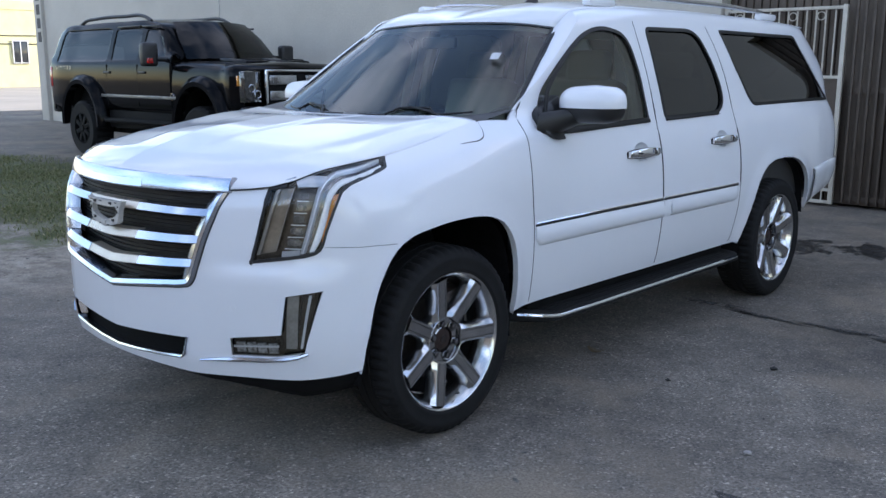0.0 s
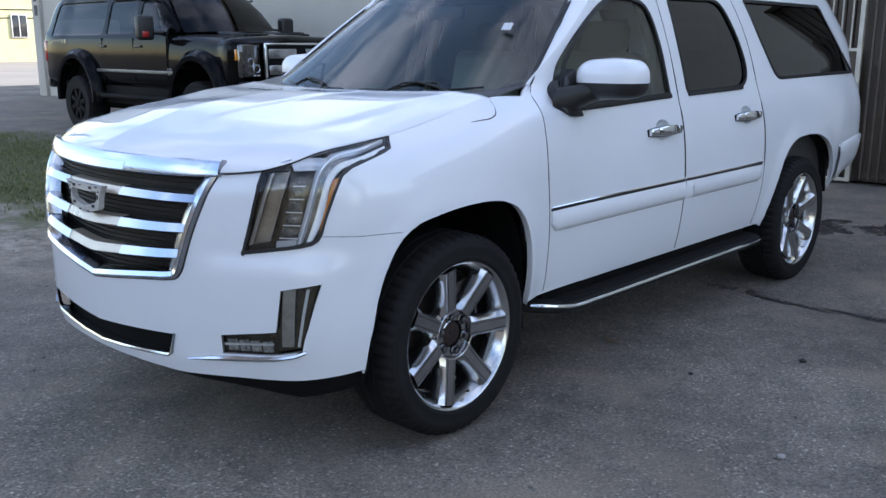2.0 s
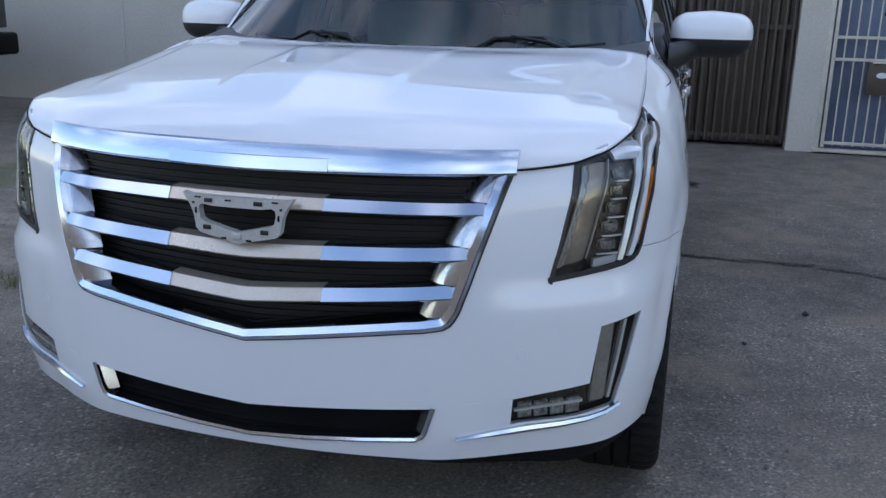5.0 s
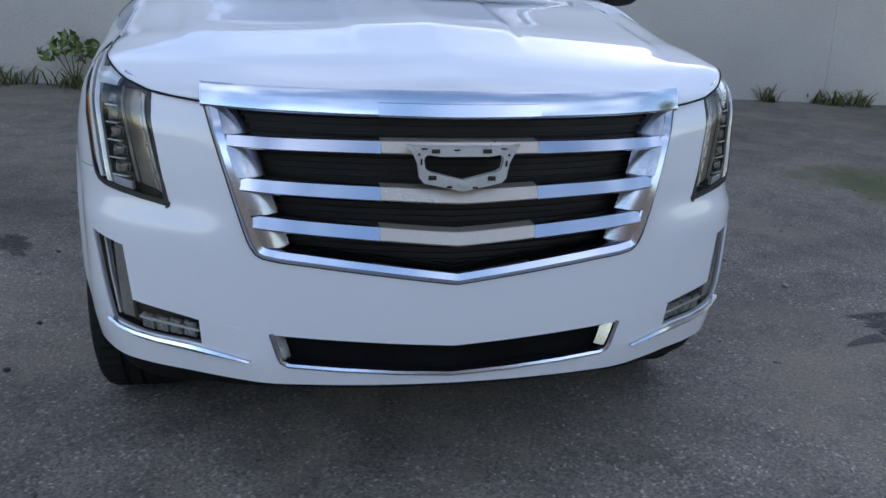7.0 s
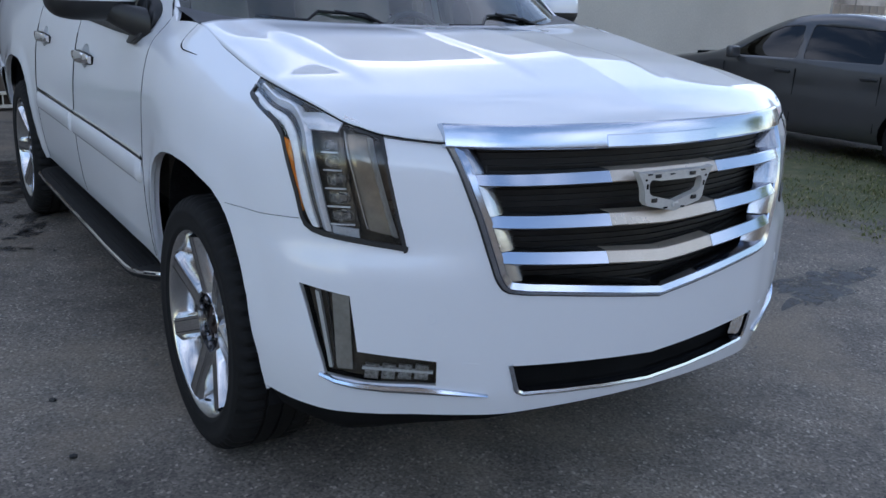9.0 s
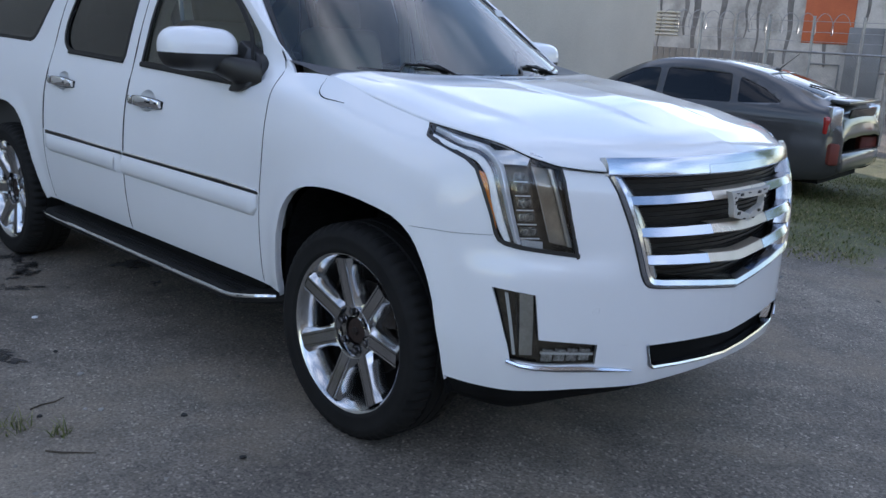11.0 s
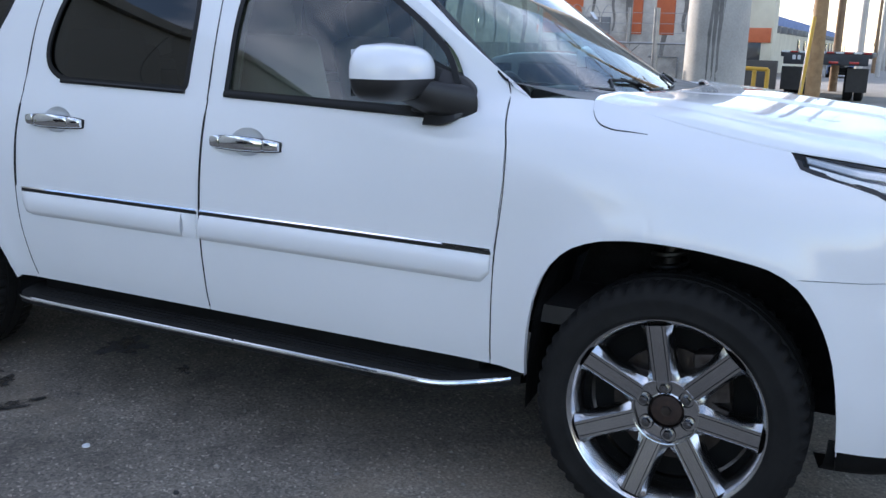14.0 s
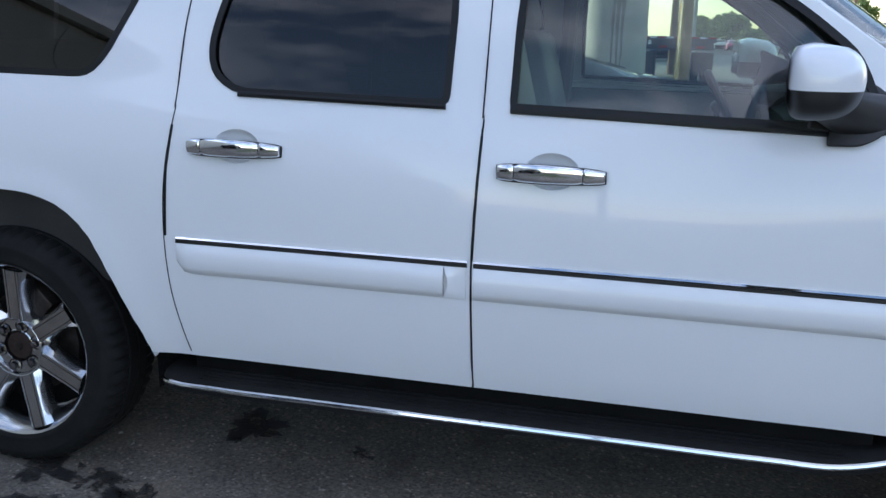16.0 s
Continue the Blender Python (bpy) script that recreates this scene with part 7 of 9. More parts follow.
for pts in ([(1.728, 1.225), (1.728, 1.30), (1.730, 1.54), (1.734, 1.70), (1.738, 1.785)], [(2.672, 1.215), (2.670, 1.30), (2.655, 1.54), (2.62, 1.70), (2.59, 1.785)]):
    ln = curve(np.array(pts), 22)
    pair("frame_seam", ribbon([[(y - 0.002, z), (y + 0.002, z)] for y, z in ln], side_surf, 0.0, 0.0012), M["matt_black"], suv)


# ---- other vehicles ----
def shell(stations, ny=60, nsec=26, smooth_y=True):
    """skin lofted through half sections; stations: (y, [(x, z), ...]) from the sill to the middle of the top"""
    ys = np.array([s[0] for s in stations])
    secs = []
    for y, pts in stations:
        P = np.array([(x, y, z) for x, z in pts], float)
        secs.append(P)
    secs = np.array(secs)
    k = chords(np.stack([ys, secs[:, -1, 2] * 0.8], 1))
    A = spline(secs, np.linspace(0, k[-1], ny), k) if smooth_y else np.array([[np.interp(t, k, secs[:, q, a]) for a in range(3) for q in [q]] for t in np.linspace(0, k[-1], ny) for q in range(secs.shape[1])]).reshape(ny, secs.shape[1], 3)
    B = np.array([spline(c, np.linspace(0, len(c) - 1, nsec)) for c in A])
    return B


def simple_wheel(parent, x, y, z, r, w, rim_r, spokes, rim_mat, knobs=0):
    sg = 1 if x > 0 else -1
    prof = [(rim_r, -w / 2), (r * 0.88, -w / 2 - 0.01), (r * 0.97, -w / 2 + 0.02), (r, -w / 2 + 0.06), (r, w / 2 - 0.06), (r * 0.97, w / 2 - 0.02), (r * 0.88, w / 2 + 0.01), (rim_r, w / 2)]
    n = knobs * 2 if knobs else 40
    rows = []
    for s in range(n + 1):
        t = 2 * math.pi * s / n
        d = 0.022 if knobs and s % 2 else 0
        rows.append([(o, (rr - (d if q in (2, 3, 4, 5) else 0)) * math.cos(t), (rr - (d if q in (2, 3, 4, 5) else 0)) * math.sin(t)) for q, (rr, o) in enumerate(prof)])
    rows[-1] = rows[0]
    bm = grid_bm(rows)
    bmesh.ops.remove_doubles(bm, verts=bm.verts, dist=1e-6)
    bmesh.ops.recalc_face_normals(bm, faces=bm.faces)
    wh = part("wheel", bm, M["rubber"], parent, "dark rubber tyre on a metal rim", 30)
    wh.matrix_basis = pose(x, y, z, 0, 0, 0 if sg > 0 else 180)
    part("rim", revolve([(rim_r, -w / 2), (rim_r * 0.97, w / 2 - 0.02), (rim_r, w / 2 + 0.004), (rim_r * 0.94, w / 2 + 0.006), (rim_r * 0.88, w / 2 - 0.03), (rim_r * 0.85, -w / 2 + 0.05)], 36), rim_mat, wh)
    part("rim_dish", revolve([(0, w / 2 - 0.07), (rim_r * 0.9, w / 2 - 0.09)], 24), M["matt_black"], wh)
    for k in range(spokes):
        b = box((w / 2 - 0.02, 0, rim_r * 0.5), (0.03, rim_r * 0.30, rim_r * 0.86), bev=0.01)
        bmesh.ops.transform(b, matrix=Matrix.Rotation(2 * math.pi * k / spokes + 0.3, 4, "X"), verts=b.verts)
        part("spoke", b, rim_mat, wh)
    part("hub", revolve([(0, w / 2 + 0.012), (rim_r * 0.2, w / 2 + 0.006), (rim_r * 0.24, w / 2 - 0.04)], 20), rim_mat, wh)
    return wh


M["dull_strip"] = mottled("dull_strip", (0.24, 0.235, 0.225), (0.16, 0.155, 0.15), 4.0, 0.42, 0.5, 120.0, 0.0)
M["truck_lamp"] = mottled("smoked_lamp", (0.020, 0.019, 0.018), (0.060, 0.055, 0.048), 16.0, 0.12, 0.0, 60.0, 0.1, 0.002, 1.0)


def black_truck():
    t = thing("black_truck", "lifted black sport utility truck with wide flares beside the wall", "car")
    P = M["black_paint"]
    hood_sec = lambda top, w=1.0: [(0.90 * w, 0.74), (0.985 * w, 0.86), (1.0 * w, 1.12), (0.99 * w, 1.34), (0.95 * w, top - 0.06), (0.80 * w, top - 0.015), (0.45 * w, top), (0, top + 0.02)]
    cab_sec = lambda top, w=1.0: [(0.90 * w, 0.74), (0.985 * w, 0.86), (1.0 * w, 1.12), (0.99 * w, 1.46), (0.93 * w, 1.62), (0.80 * w, top - 0.10), (0.66 * w, top - 0.01), (0, top + 0.03)]
    lower = shell([(-0.86, hood_sec(1.40, 0.90)), (-0.80, hood_sec(1.45, 0.97)), (-0.4, hood_sec(1.50)), (0.2, hood_sec(1.53)), (0.62, hood_sec(1.54)), (0.80, hood_sec(1.54))], 40)
    bm = out_facing(grid_bm(lower), (0, 0, 1))
    arch = [(0.0 + 0.56 * math.cos(a), 0.56 + 0.60 * math.sin(a)) for a in np.linspace(0, math.pi, 17)] + [(-0.56, 0.3), (0.56, 0.3)]
    cut(bm, arch, (1, 2), lambda c: c.x > 0.6).free()
    whole("front_body", bm, P, t, 0.01, "gloss black bonnet and wings")
    rear = shell([(0.80, cab_sec(1.64)), (0.82, cab_sec(1.66)), (1.0, cab_sec(1.84)), (1.28, cab_sec(2.06)), (1.6, cab_sec(2.13)), (2.6, cab_sec(2.16)), (3.8, cab_sec(2.15)), (4.5, cab_sec(2.11)), (4.72, cab_sec(2.02, 0.97)), (4.80, cab_sec(1.80, 0.95))], 90, 40)
    bm = out_facing(grid_bm(rear), (0, 2.8, 1.2))
    arch2 = [(3.48 + y, z) for y, z in arch]
    cut(bm, arch2, (1, 2), lambda c: c.x > 0.6).free()
    wins = [rounded([(0.98, 1.545), (1.68, 1.545), (1.66, 2.00), (1.36, 2.00)], [0.03, 0.03, 0.06, 0.10], 3), rounded([(1.82, 1.545), (2.62, 1.545), (2.60, 2.02), (1.80, 2.02)], 0.05, 3), rounded([(2.76, 1.53), (4.50, 1.53), (4.36, 2.03), (2.74, 2.03)], 0.06, 3)]
    skins = [cut(bm, w, (1, 2), lambda c: c.x > 0.5) for w in wins]
    whole("rear_body", bm, P, t, 0.01, "gloss black cabin")
    for s in skins:
        for ob in pair("side_window", shifted(s, -0.01), M["glass_truck"], t, "dark tinted side glass"):
            ob.visible_shadow = False
        s.free()
    part("tail_panel", box((0, 4.79, 1.10), (1.84, 0.03, 0.76), bev=0.01), P, t)
    part("underbody", box((0, 2.0, 0.72), (1.6, 5.4, 0.14)), M["matt_black"], t)
    part("cabin_core", box((0, 2.8, 1.15), (1.7, 3.8, 0.7)), M["matt_black"], t)
    part("engine_core", box((0, -0.1, 1.1), (1.0, 1.3, 0.6)), M["matt_black"], t)
    ws_g = grid_bm([[(x * k, y - 0.13 + 0.13 * (x / 0.74) ** 2, z - 0.02 * (x / 0.74) ** 2) for x in np.linspace(-0.74, 0.74, 17)] for y, z, k in ((0.66, 1.575, 1.08), (0.80, 1.725, 1.04), (0.95, 1.875, 1.0), (1.10, 2.005, 0.93), (1.26, 2.125, 0.86))])
    part("windscreen", ws_g, M["glass_truck"], t, "dark reflecting windscreen").visible_shadow = False
    part("cabin_dark", box((0, 2.0, 1.74), (1.4, 1.5, 0.5), bev=0.1), M["dash"], t)
    # flares
    for yc in (0.0, 3.48):
        rows = []
        for a in np.linspace(-0.12, math.pi + 0.12, 26):
            c, s = math.cos(a), math.sin(a)
            r = []
            for rad, x in ((0.70, 0.985), (0.69, 1.06), (0.62, 1.13), (0.56, 1.12), (0.55, 1.0)):
                r.append((x, yc + rad * c, 0.58 + rad * 1.07 * s))
            rows.append(r)
        fl = grid_bm(rows)
        bmesh.ops.recalc_face_normals(fl, faces=fl.faces)
        pair("wheel_flare", fl, P, t, "gloss black wheel arch flare")
        wl_b = wheel_well([(yc + 0.56 * math.cos(a), 0.56 + 0.60 * math.sin(a)) for a in np.linspace(0, math.pi, 13)], 0.5, 0.98)
        pair("wheel_well", wl_b, M["matt_black"], t)
        for x in (0.92, -0.92):
            simple_wheel(t, x, yc, 0.455, 0.455, 0.34, 0.26, 8, M["matt_black"], 30)
    # front end
    g = part("grille", box((0, -0.90, 1.16), (1.16, 0.05, 0.44), bev=0.02), M["matt_black"], t, "black grille with wide chrome bars")
    for z in (1.27, 1.06):
        for sg in (-1, 1):
            part("grille_bar", box((sg * 0.31, -0.935, z), (0.46, 0.03, 0.13), bev=0.012), M["satin"], g, "chrome grille bar")
    for sg in (-1, 1):
        part("grille_side", box((sg * 0.585, -0.925, 1.16), (0.04, 0.05, 0.47), bev=0.01), M["chrome"], g)
    part("grille_top", box((0, -0.925, 1.395), (1.18, 0.05, 0.03), bev=0.01), M["chrome"], g)
    ov = revolve([(0, 0.02), (0.13, 0.018), (0.15, 0.0)], 32, "Z")
    bmesh.ops.transform(ov, matrix=Matrix.Translation((0, -0.94, 1.165)) @ Matrix.Rotation(radians(90), 4, "X") @ Matrix.Diagonal((1.0, 0.5, 1.0, 1.0)), verts=ov.verts)
    M["oval"] = mottled("dark_oval", (0.01, 0.014, 0.03), (0.02, 0.02, 0.04), 10.0, 0.3, 0.0, 60.0, 0.0, 0.001, 1.0)
    part("oval_badge", ov, M["oval"], g, "dark oval badge")
    for sg in (-1, 1):
        h = part("headlamp", box((sg * 0.80, -0.865, 1.18), (0.34, 0.10, 0.42), Matrix.Rotation(radians(-sg * 14), 3, "Z"), 0.02), M["truck_lamp"], t, "smoked headlamp with projector rings")
        for dx, dz in ((-0.02, -0.02), (0.07, -0.10)):
            rg = revolve([(0.052, 0), (0.056, 0.008), (0.050, 0.012), (0.044, 0.006)], 24, "Z")
            bmesh.ops.transform(rg, matrix=Matrix.Translation((sg * (0.80 - dx), -0.925 + 0.04 * (abs(0.8 - dx) - 0.75), 1.18 + dz)) @ Matrix.Rotation(radians(90), 4, "X"), verts=rg.verts)
            part("projector_ring", rg, M["chrome"], h)
        for k in range(5):
            part("led", box((sg * (0.70 + 0.05 * k), -0.925 + 0.012 * k, 0.995), (0.03, 0.02, 0.02), bev=0.004), M["white_card"], h)
        part("amber_edge", box((sg * 0.955, -0.80, 1.26), (0.03, 0.07, 0.14), bev=0.01), M["amber"], h)
        # tall mirrors
        mi = part("wing_mirror", box((sg * 1.22, 0.98, 1.62), (0.24, 0.16, 0.34), bev=0.05, segs=3), M["black_plastic"], t, "tall black tow mirror")
        part("mirror_arm", tube([(sg * 0.95, 0.94, 1.55), (sg * 1.15, 0.97, 1.56)], 0.035, 8), M["black_plastic"], mi)
        part("mirror_lamp", box((sg * 1.25, 0.902, 1.53), (0.10, 0.02, 0.08), bev=0.008), M["red_lens"], mi, "red mirror lamp")
        # strips, handles, badges
        part("side_strip", box((sg * 1.006, 1.75, 1.00), (0.02, 2.30, 0.045), bev=0.006), M["dull_strip"], t, "dull silver strip along the doors")
        for y in (1.60, 2.68):
            part("door_handle", box((sg * 1.005, y, 1.36), (0.03, 0.20, 0.035), bev=0.01), M["black_plastic"], t)
        em = revolve([(0.034, 0.004), (0.036, 0.012), (0.050, 0.012), (0.055, 0.0)], 24)
        bmesh.ops.transform(em, matrix=Matrix.Translation((sg * 1.004, 0.76, 1.02)) @ Matrix.Rotation(radians(0 if sg > 0 else 180), 4, "Z"), verts=em.verts)
        part("round_badge", em, M["dark_chrome"], t, "round silver badge")
        rk = [(sg * 0.70, y, z) for y, z in ((1.75, 2.13), (1.90, 2.19), (2.6, 2.225), (3.5, 2.215), (3.9, 2.18), (4.05, 2.12))]
        part("roof_rail", tube(curve(np.array(rk), 24), 0.028, 8), M["black_plastic"], t, "black arched roof rail")
        part("tail_lamp", box((sg * 0.955, 4.72, 1.28), (0.06, 0.10, 0.34), bev=0.02), M["red_lens"], t)
        part("window_visor", box((sg * 0.835, 1.55, 2.045), (0.03, 0.5, 0.03), bev=0.01), M["black_plastic"], t)
        part("window_visor", box((sg * 0.825, 2.2, 2.055), (0.03, 0.7, 0.03), bev=0.01), M["black_plastic"], t)
        for y in (0.78, 1.75, 2.70):
            part("door_seam", box((sg * 0.991, y, 1.17), (0.02, 0.007, 0.62)), M["matt_black"], t)
        part("nerf_bar", tube([(sg * 0.96, 0.62, 0.66), (sg * 1.05, 0.8, 0.62), (sg * 1.05, 2.7, 0.62), (sg * 0.96, 2.88, 0.66)], 0.04, 10), M["matt_black"], t, "black side bar")
    part("front_bumper", box((0, -0.96, 0.80), (2.0, 0.22, 0.26), bev=0.05, segs=3), P, t, "black front bumper")
    part("undertray", box((0, 1.74, 0.50), (1.2, 4.2, 0.26), bev=0.03), M["matt_black"], t)
    for sg in (-1, 1):
        part("rocker", box((sg * 0.86, 1.74, 0.64), (0.14, 2.2, 0.30), bev=0.03), M["matt_black"], t)
    part("rear_bumper", box((0, 4.84, 0.78), (1.80, 0.18, 0.22), bev=0.04, segs=3), M["black_plastic"], t, "black rear bumper")
    for sg in (-1, 1):
        part("bonnet_scoop", box((sg * 0.36, -0.12, 1.515), (0.40, 0.70, 0.09), Matrix.Rotation(radians(4), 3, "X"), bev=0.04, segs=3), P, t, "raised bonnet scoop")
        part("scoop_mouth", box((sg * 0.36, -0.30, 1.552), (0.30, 0.16, 0.012), Matrix.Rotation(radians(4), 3, "X"), bev=0.004), M["matt_black"], t)
    # lettering on the rear flank
    fc = bpy.data.curves.new("lettering", "FONT")
    fc.body, fc.size, fc.extrude, fc.space_character = "LIMITED", 0.085, 0.004, 1.9
    tob = new("tmp_text", fc)
    bpy.context.view_layer.update()
    me = bpy.data.meshes.new_from_object(tob.evaluated_get(bpy.context.evaluated_depsgraph_get()))
    bpy.data.objects.remove(tob)
    me.materials.append(M["satin"])
    for sg in (-1, 1):
        ob = new("lettering", me)
        ob.parent = t
        ob.matrix_basis = pose(sg * 0.998, 4.45 if sg < 0 else 3.55, 1.405, 90, 0, -90 if sg < 0 else 90)
        ob["label"] = "silver lettering LIMITED"
    t.matrix_world = pose(-7.63, 5.31, 0.10, 0, 0, 90.0)
    return t


black_truck()


def hatchback(name, label, colour, m, wheel_mat, detail=True):
    """five-door liftback with a single arched roofline"""
    t = thing(name, label, "car", m)
    S = lambda zb, w, zbelt, top, shoulder: [(0.80 * w, zb), (0.86 * w, zb + 0.10), (0.875 * w, 0.52), (0.865 * w, 0.72), (0.83 * w, zbelt), (shoulder[0], shoulder[1]), (shoulder[0] * 0.62, top - 0.012), (0, top)]
    st = [(-0.90, S(0.28, 0.70, 0.62, 0.66, (0.46, 0.645))), (-0.80, S(0.22, 0.86, 0.72, 0.76, (0.60, 0.745))), (-0.50, S(0.22, 0.97, 0.83, 0.88, (0.66, 0.865))), (0.0, S(0.22, 1.0, 0.90, 0.975, (0.70, 0.955))),
          (0.30, S(0.22, 1.0, 0.94, 1.04, (0.70, 1.015))), (0.70, S(0.22, 1.0, 0.95, 1.27, (0.66, 1.205))), (1.10, S(0.22, 1.0, 0.96, 1.43, (0.60, 1.375))), (1.60, S(0.22, 1.0, 0.98, 1.49, (0.58, 1.43))),
          (2.20, S(0.22, 1.0, 1.00, 1.455, (0.58, 1.39))), (2.80, S(0.22, 1.0, 1.00, 1.32, (0.58, 1.25))), (3.20, S(0.24, 0.99, 0.99, 1.185, (0.58, 1.12))), (3.42, S(0.28, 0.95, 0.95, 1.09, (0.56, 1.05))),
          (3.52, S(0.34, 0.90, 0.86, 0.95, (0.54, 0.92))), (3.56, S(0.38, 0.85, 0.70, 0.74, (0.52, 0.73)))]
    B = shell(st, 96, 34)
    bm = out_facing(grid_bm(B), (0, 1.3, 0.7))
    skins = []
    for yc in (0.0, 2.70):
        arch = [(yc + 0.345 * math.cos(a), 0.32 + 0.335 * math.sin(a)) for a in np.linspace(0, math.pi, 15)] + [(yc - 0.345, 0.1), (yc + 0.345, 0.1)]
        cut(bm, arch, (1, 2), lambda c: c.x > 0.5).free()
        pair("wheel_well", wheel_well([(yc + 0.345 * math.cos(a), 0.32 + 0.335 * math.sin(a)) for a in np.linspace(0, math.pi, 13)], 0.45, 0.84), M["matt_black"], t)
    wins = [[(0.52, 0.985), (1.33, 1.00), (1.30, 1.345), (1.05, 1.325), (0.80, 1.20)], [(1.41, 1.00), (2.28, 1.015), (2.20, 1.335), (1.39, 1.355)], [(2.36, 1.02), (2.86, 1.06), (2.62, 1.20), (2.30, 1.31)]]
    for wpoly in wins:
        skins.append(cut(bm, rounded(wpoly, 0.04, 3), (1, 2), lambda c: c.x > 0.4))
    ws_s = cut(bm, [(-0.01, 0.36), (0.58, 0.42), (0.50, 0.98), (-0.01, 1.02)], (0, 1), lambda c: c.z > 0.9)
    rs_s = cut(bm, [(-0.01, 2.62), (0.50, 2.60), (0.52, 3.22), (-0.01, 3.26)], (0, 1), lambda c: c.z > 0.9)
    whole("body", bm, colour, t, 0.008)
    for s in skins:
        for ob in pair("side_window", shifted(s, -0.008), M["glass_dark"], t, "dark tinted glass"):
            ob.visible_shadow = False
        s.free()
    for s in (ws_s, rs_s):
        whole("screen", shifted(s, -0.006), M["glass_dark"], t, 0.0, "dark glass screen")
        s.free()
    part("cabin_core", box((0, 1.6, 0.68), (1.45, 3.2, 0.60)), M["matt_black"], t)
    part("underbody", box((0, 1.3, 0.27), (1.45, 4.1, 0.12)), M["matt_black"], t)
    for yc in (0.0, 2.70):
        for x in (0.76, -0.76):
            simple_wheel(t, x, yc, 0.305, 0.305, 0.20, 0.20, 5, wheel_mat)
    if detail:
        for sg in (-1, 1):
            part("headlamp", box((sg * 0.64, -0.66, 0.74), (0.22, 0.30, 0.12), Matrix.Rotation(radians(-sg * 28), 3, "Z"), 0.03), M["lamp_grey"], t, "clear headlamp")
            tl = part("tail_lamp", box((sg * 0.715, 3.41, 0.90), (0.20, 0.14, 0.34), Matrix.Rotation(radians(sg * 42), 3, "Z"), 0.035), M["satin"], t, "clear tail lamp with a red band")
            part("lamp_band", box((sg * 0.765, 3.385, 0.86), (0.10, 0.15, 0.20), Matrix.Rotation(radians(sg * 50), 3, "Z"), 0.03), M["red_lens"], tl)
            part("wing_mirror", box((sg * 0.93, 0.62, 1.02), (0.18, 0.10, 0.13), bev=0.035, segs=3), colour, t)
            for y in (1.22, 2.18):
                part("door_handle", box((sg * 0.868, y, 0.86), (0.03, 0.18, 0.03), bev=0.01), M["black_plastic"], t)
            for y in (0.48, 1.37, 2.30):
                part("shut_line", box((sg * 0.866, y, 0.62), (0.014, 0.006, 0.56)), M["matt_black"], t)
            part("mud_patch", box((sg * 0.74, 3.43, 0.56), (0.26, 0.12, 0.24), Matrix.Rotation(radians(sg * 40), 3, "Z"), 0.03), M["primer"], t, "red-brown primer patch on the bumper")
        part("spoiler", box((0, 3.43, 1.115), (1.26, 0.22, 0.045), Matrix.Rotation(radians(-4), 3, "X"), 0.018), colour, t, "rear spoiler lip")
        part("lower_screen", box((0, 3.505, 0.93), (1.0, 0.02, 0.22), Matrix.Rotation(radians(-14), 3, "X")), M["glass_dark"], t, "dark lower rear glass")
        part("aerial", tube([(0, 2.50, 1.40), (0, 2.72, 1.60)], [0.008, 0.003], 6), M["black_plastic"], t)
        part("aerial_foot", box((0, 2.49, 1.40), (0.04, 0.08, 0.03), bev=0.01), M["black_plastic"], t)
        part("rear_wiper", tube([(0.0, 3.20, 1.20), (0.28, 2.98, 1.265)], 0.010, 6), M["black_plastic"], t)
        part("rear_bumper", box((0, 3.50, 0.46), (1.50, 0.16, 0.22), bev=0.06, segs=3), colour, t)
    return t


M["primer"] = mottled("red_primer", (0.20, 0.035, 0.02), (0.14, 0.03, 0.02), 8.0, 0.6, 0.0, 60.0, 0.1, 0.001)
M["prius_rim"] = M["satin"]
hatchback("parked_hatchback", "dark grey liftback car with tinted glass parked on grass", M["grey_paint"], pose(7.35, 5.00, ground_z(7.5, 3.6), 0, 0, 186), M["satin"])


# ---- beyond the yard ----
M["concrete"] = mottled("pole_concrete", (0.50, 0.48, 0.44), (0.36, 0.345, 0.32), 1.1, 0.85, 0.0, 30.0, 0.4, 0.005)
M["soot"] = mottled("soot_stain", (0.13, 0.125, 0.12), (0.25, 0.24, 0.225), 2.0, 0.9, 0.0, 30.0, 0.2, 0.003)
M["wood"] = mottled("pole_wood", (0.27, 0.175, 0.10), (0.17, 0.105, 0.06), 5.0, 0.85, 0.0, 60.0, 0.6, 0.006)
M["yellow"] = mottled("yellow_paint", (0.62, 0.38, 0.03), (0.50, 0.29, 0.03), 4.0, 0.5, 0.0, 60.0, 0.1, 0.002)
M["galv"] = mottled("galvanised_steel", (0.38, 0.39, 0.40), (0.27, 0.28, 0.29), 6.0, 0.45, 0.7, 70.0, 0.1, 0.002)
M["sheet_grey"] = mottled("grey_sheet", (0.24, 0.25, 0.26), (0.17, 0.175, 0.18), 1.5, 0.6, 0.3, 50.0, 0.2, 0.003)
M["stained"] = mottled("stained_white_wall", (0.58, 0.56, 0.52), (0.20, 0.19, 0.175), 0.9, 0.9, 0.0, 25.0, 0.3, 0.005, lo=0.42, hi=0.72)
M["orange"] = mottled("orange_paint", (0.55, 0.14, 0.05), (0.42, 0.10, 0.04), 1.0, 0.7, 0.0, 40.0, 0.1, 0.003)
M["blue_roof"] = mottled("blue_parapet", (0.06, 0.16, 0.45), (0.05, 0.12, 0.34), 1.5, 0.6, 0.0, 40.0, 0.1, 0.003)
M["cream"] = mottled("cream_wall", (0.62, 0.58, 0.46), (0.52, 0.48, 0.38), 0.8, 0.85, 0.0, 30.0, 0.2, 0.004)
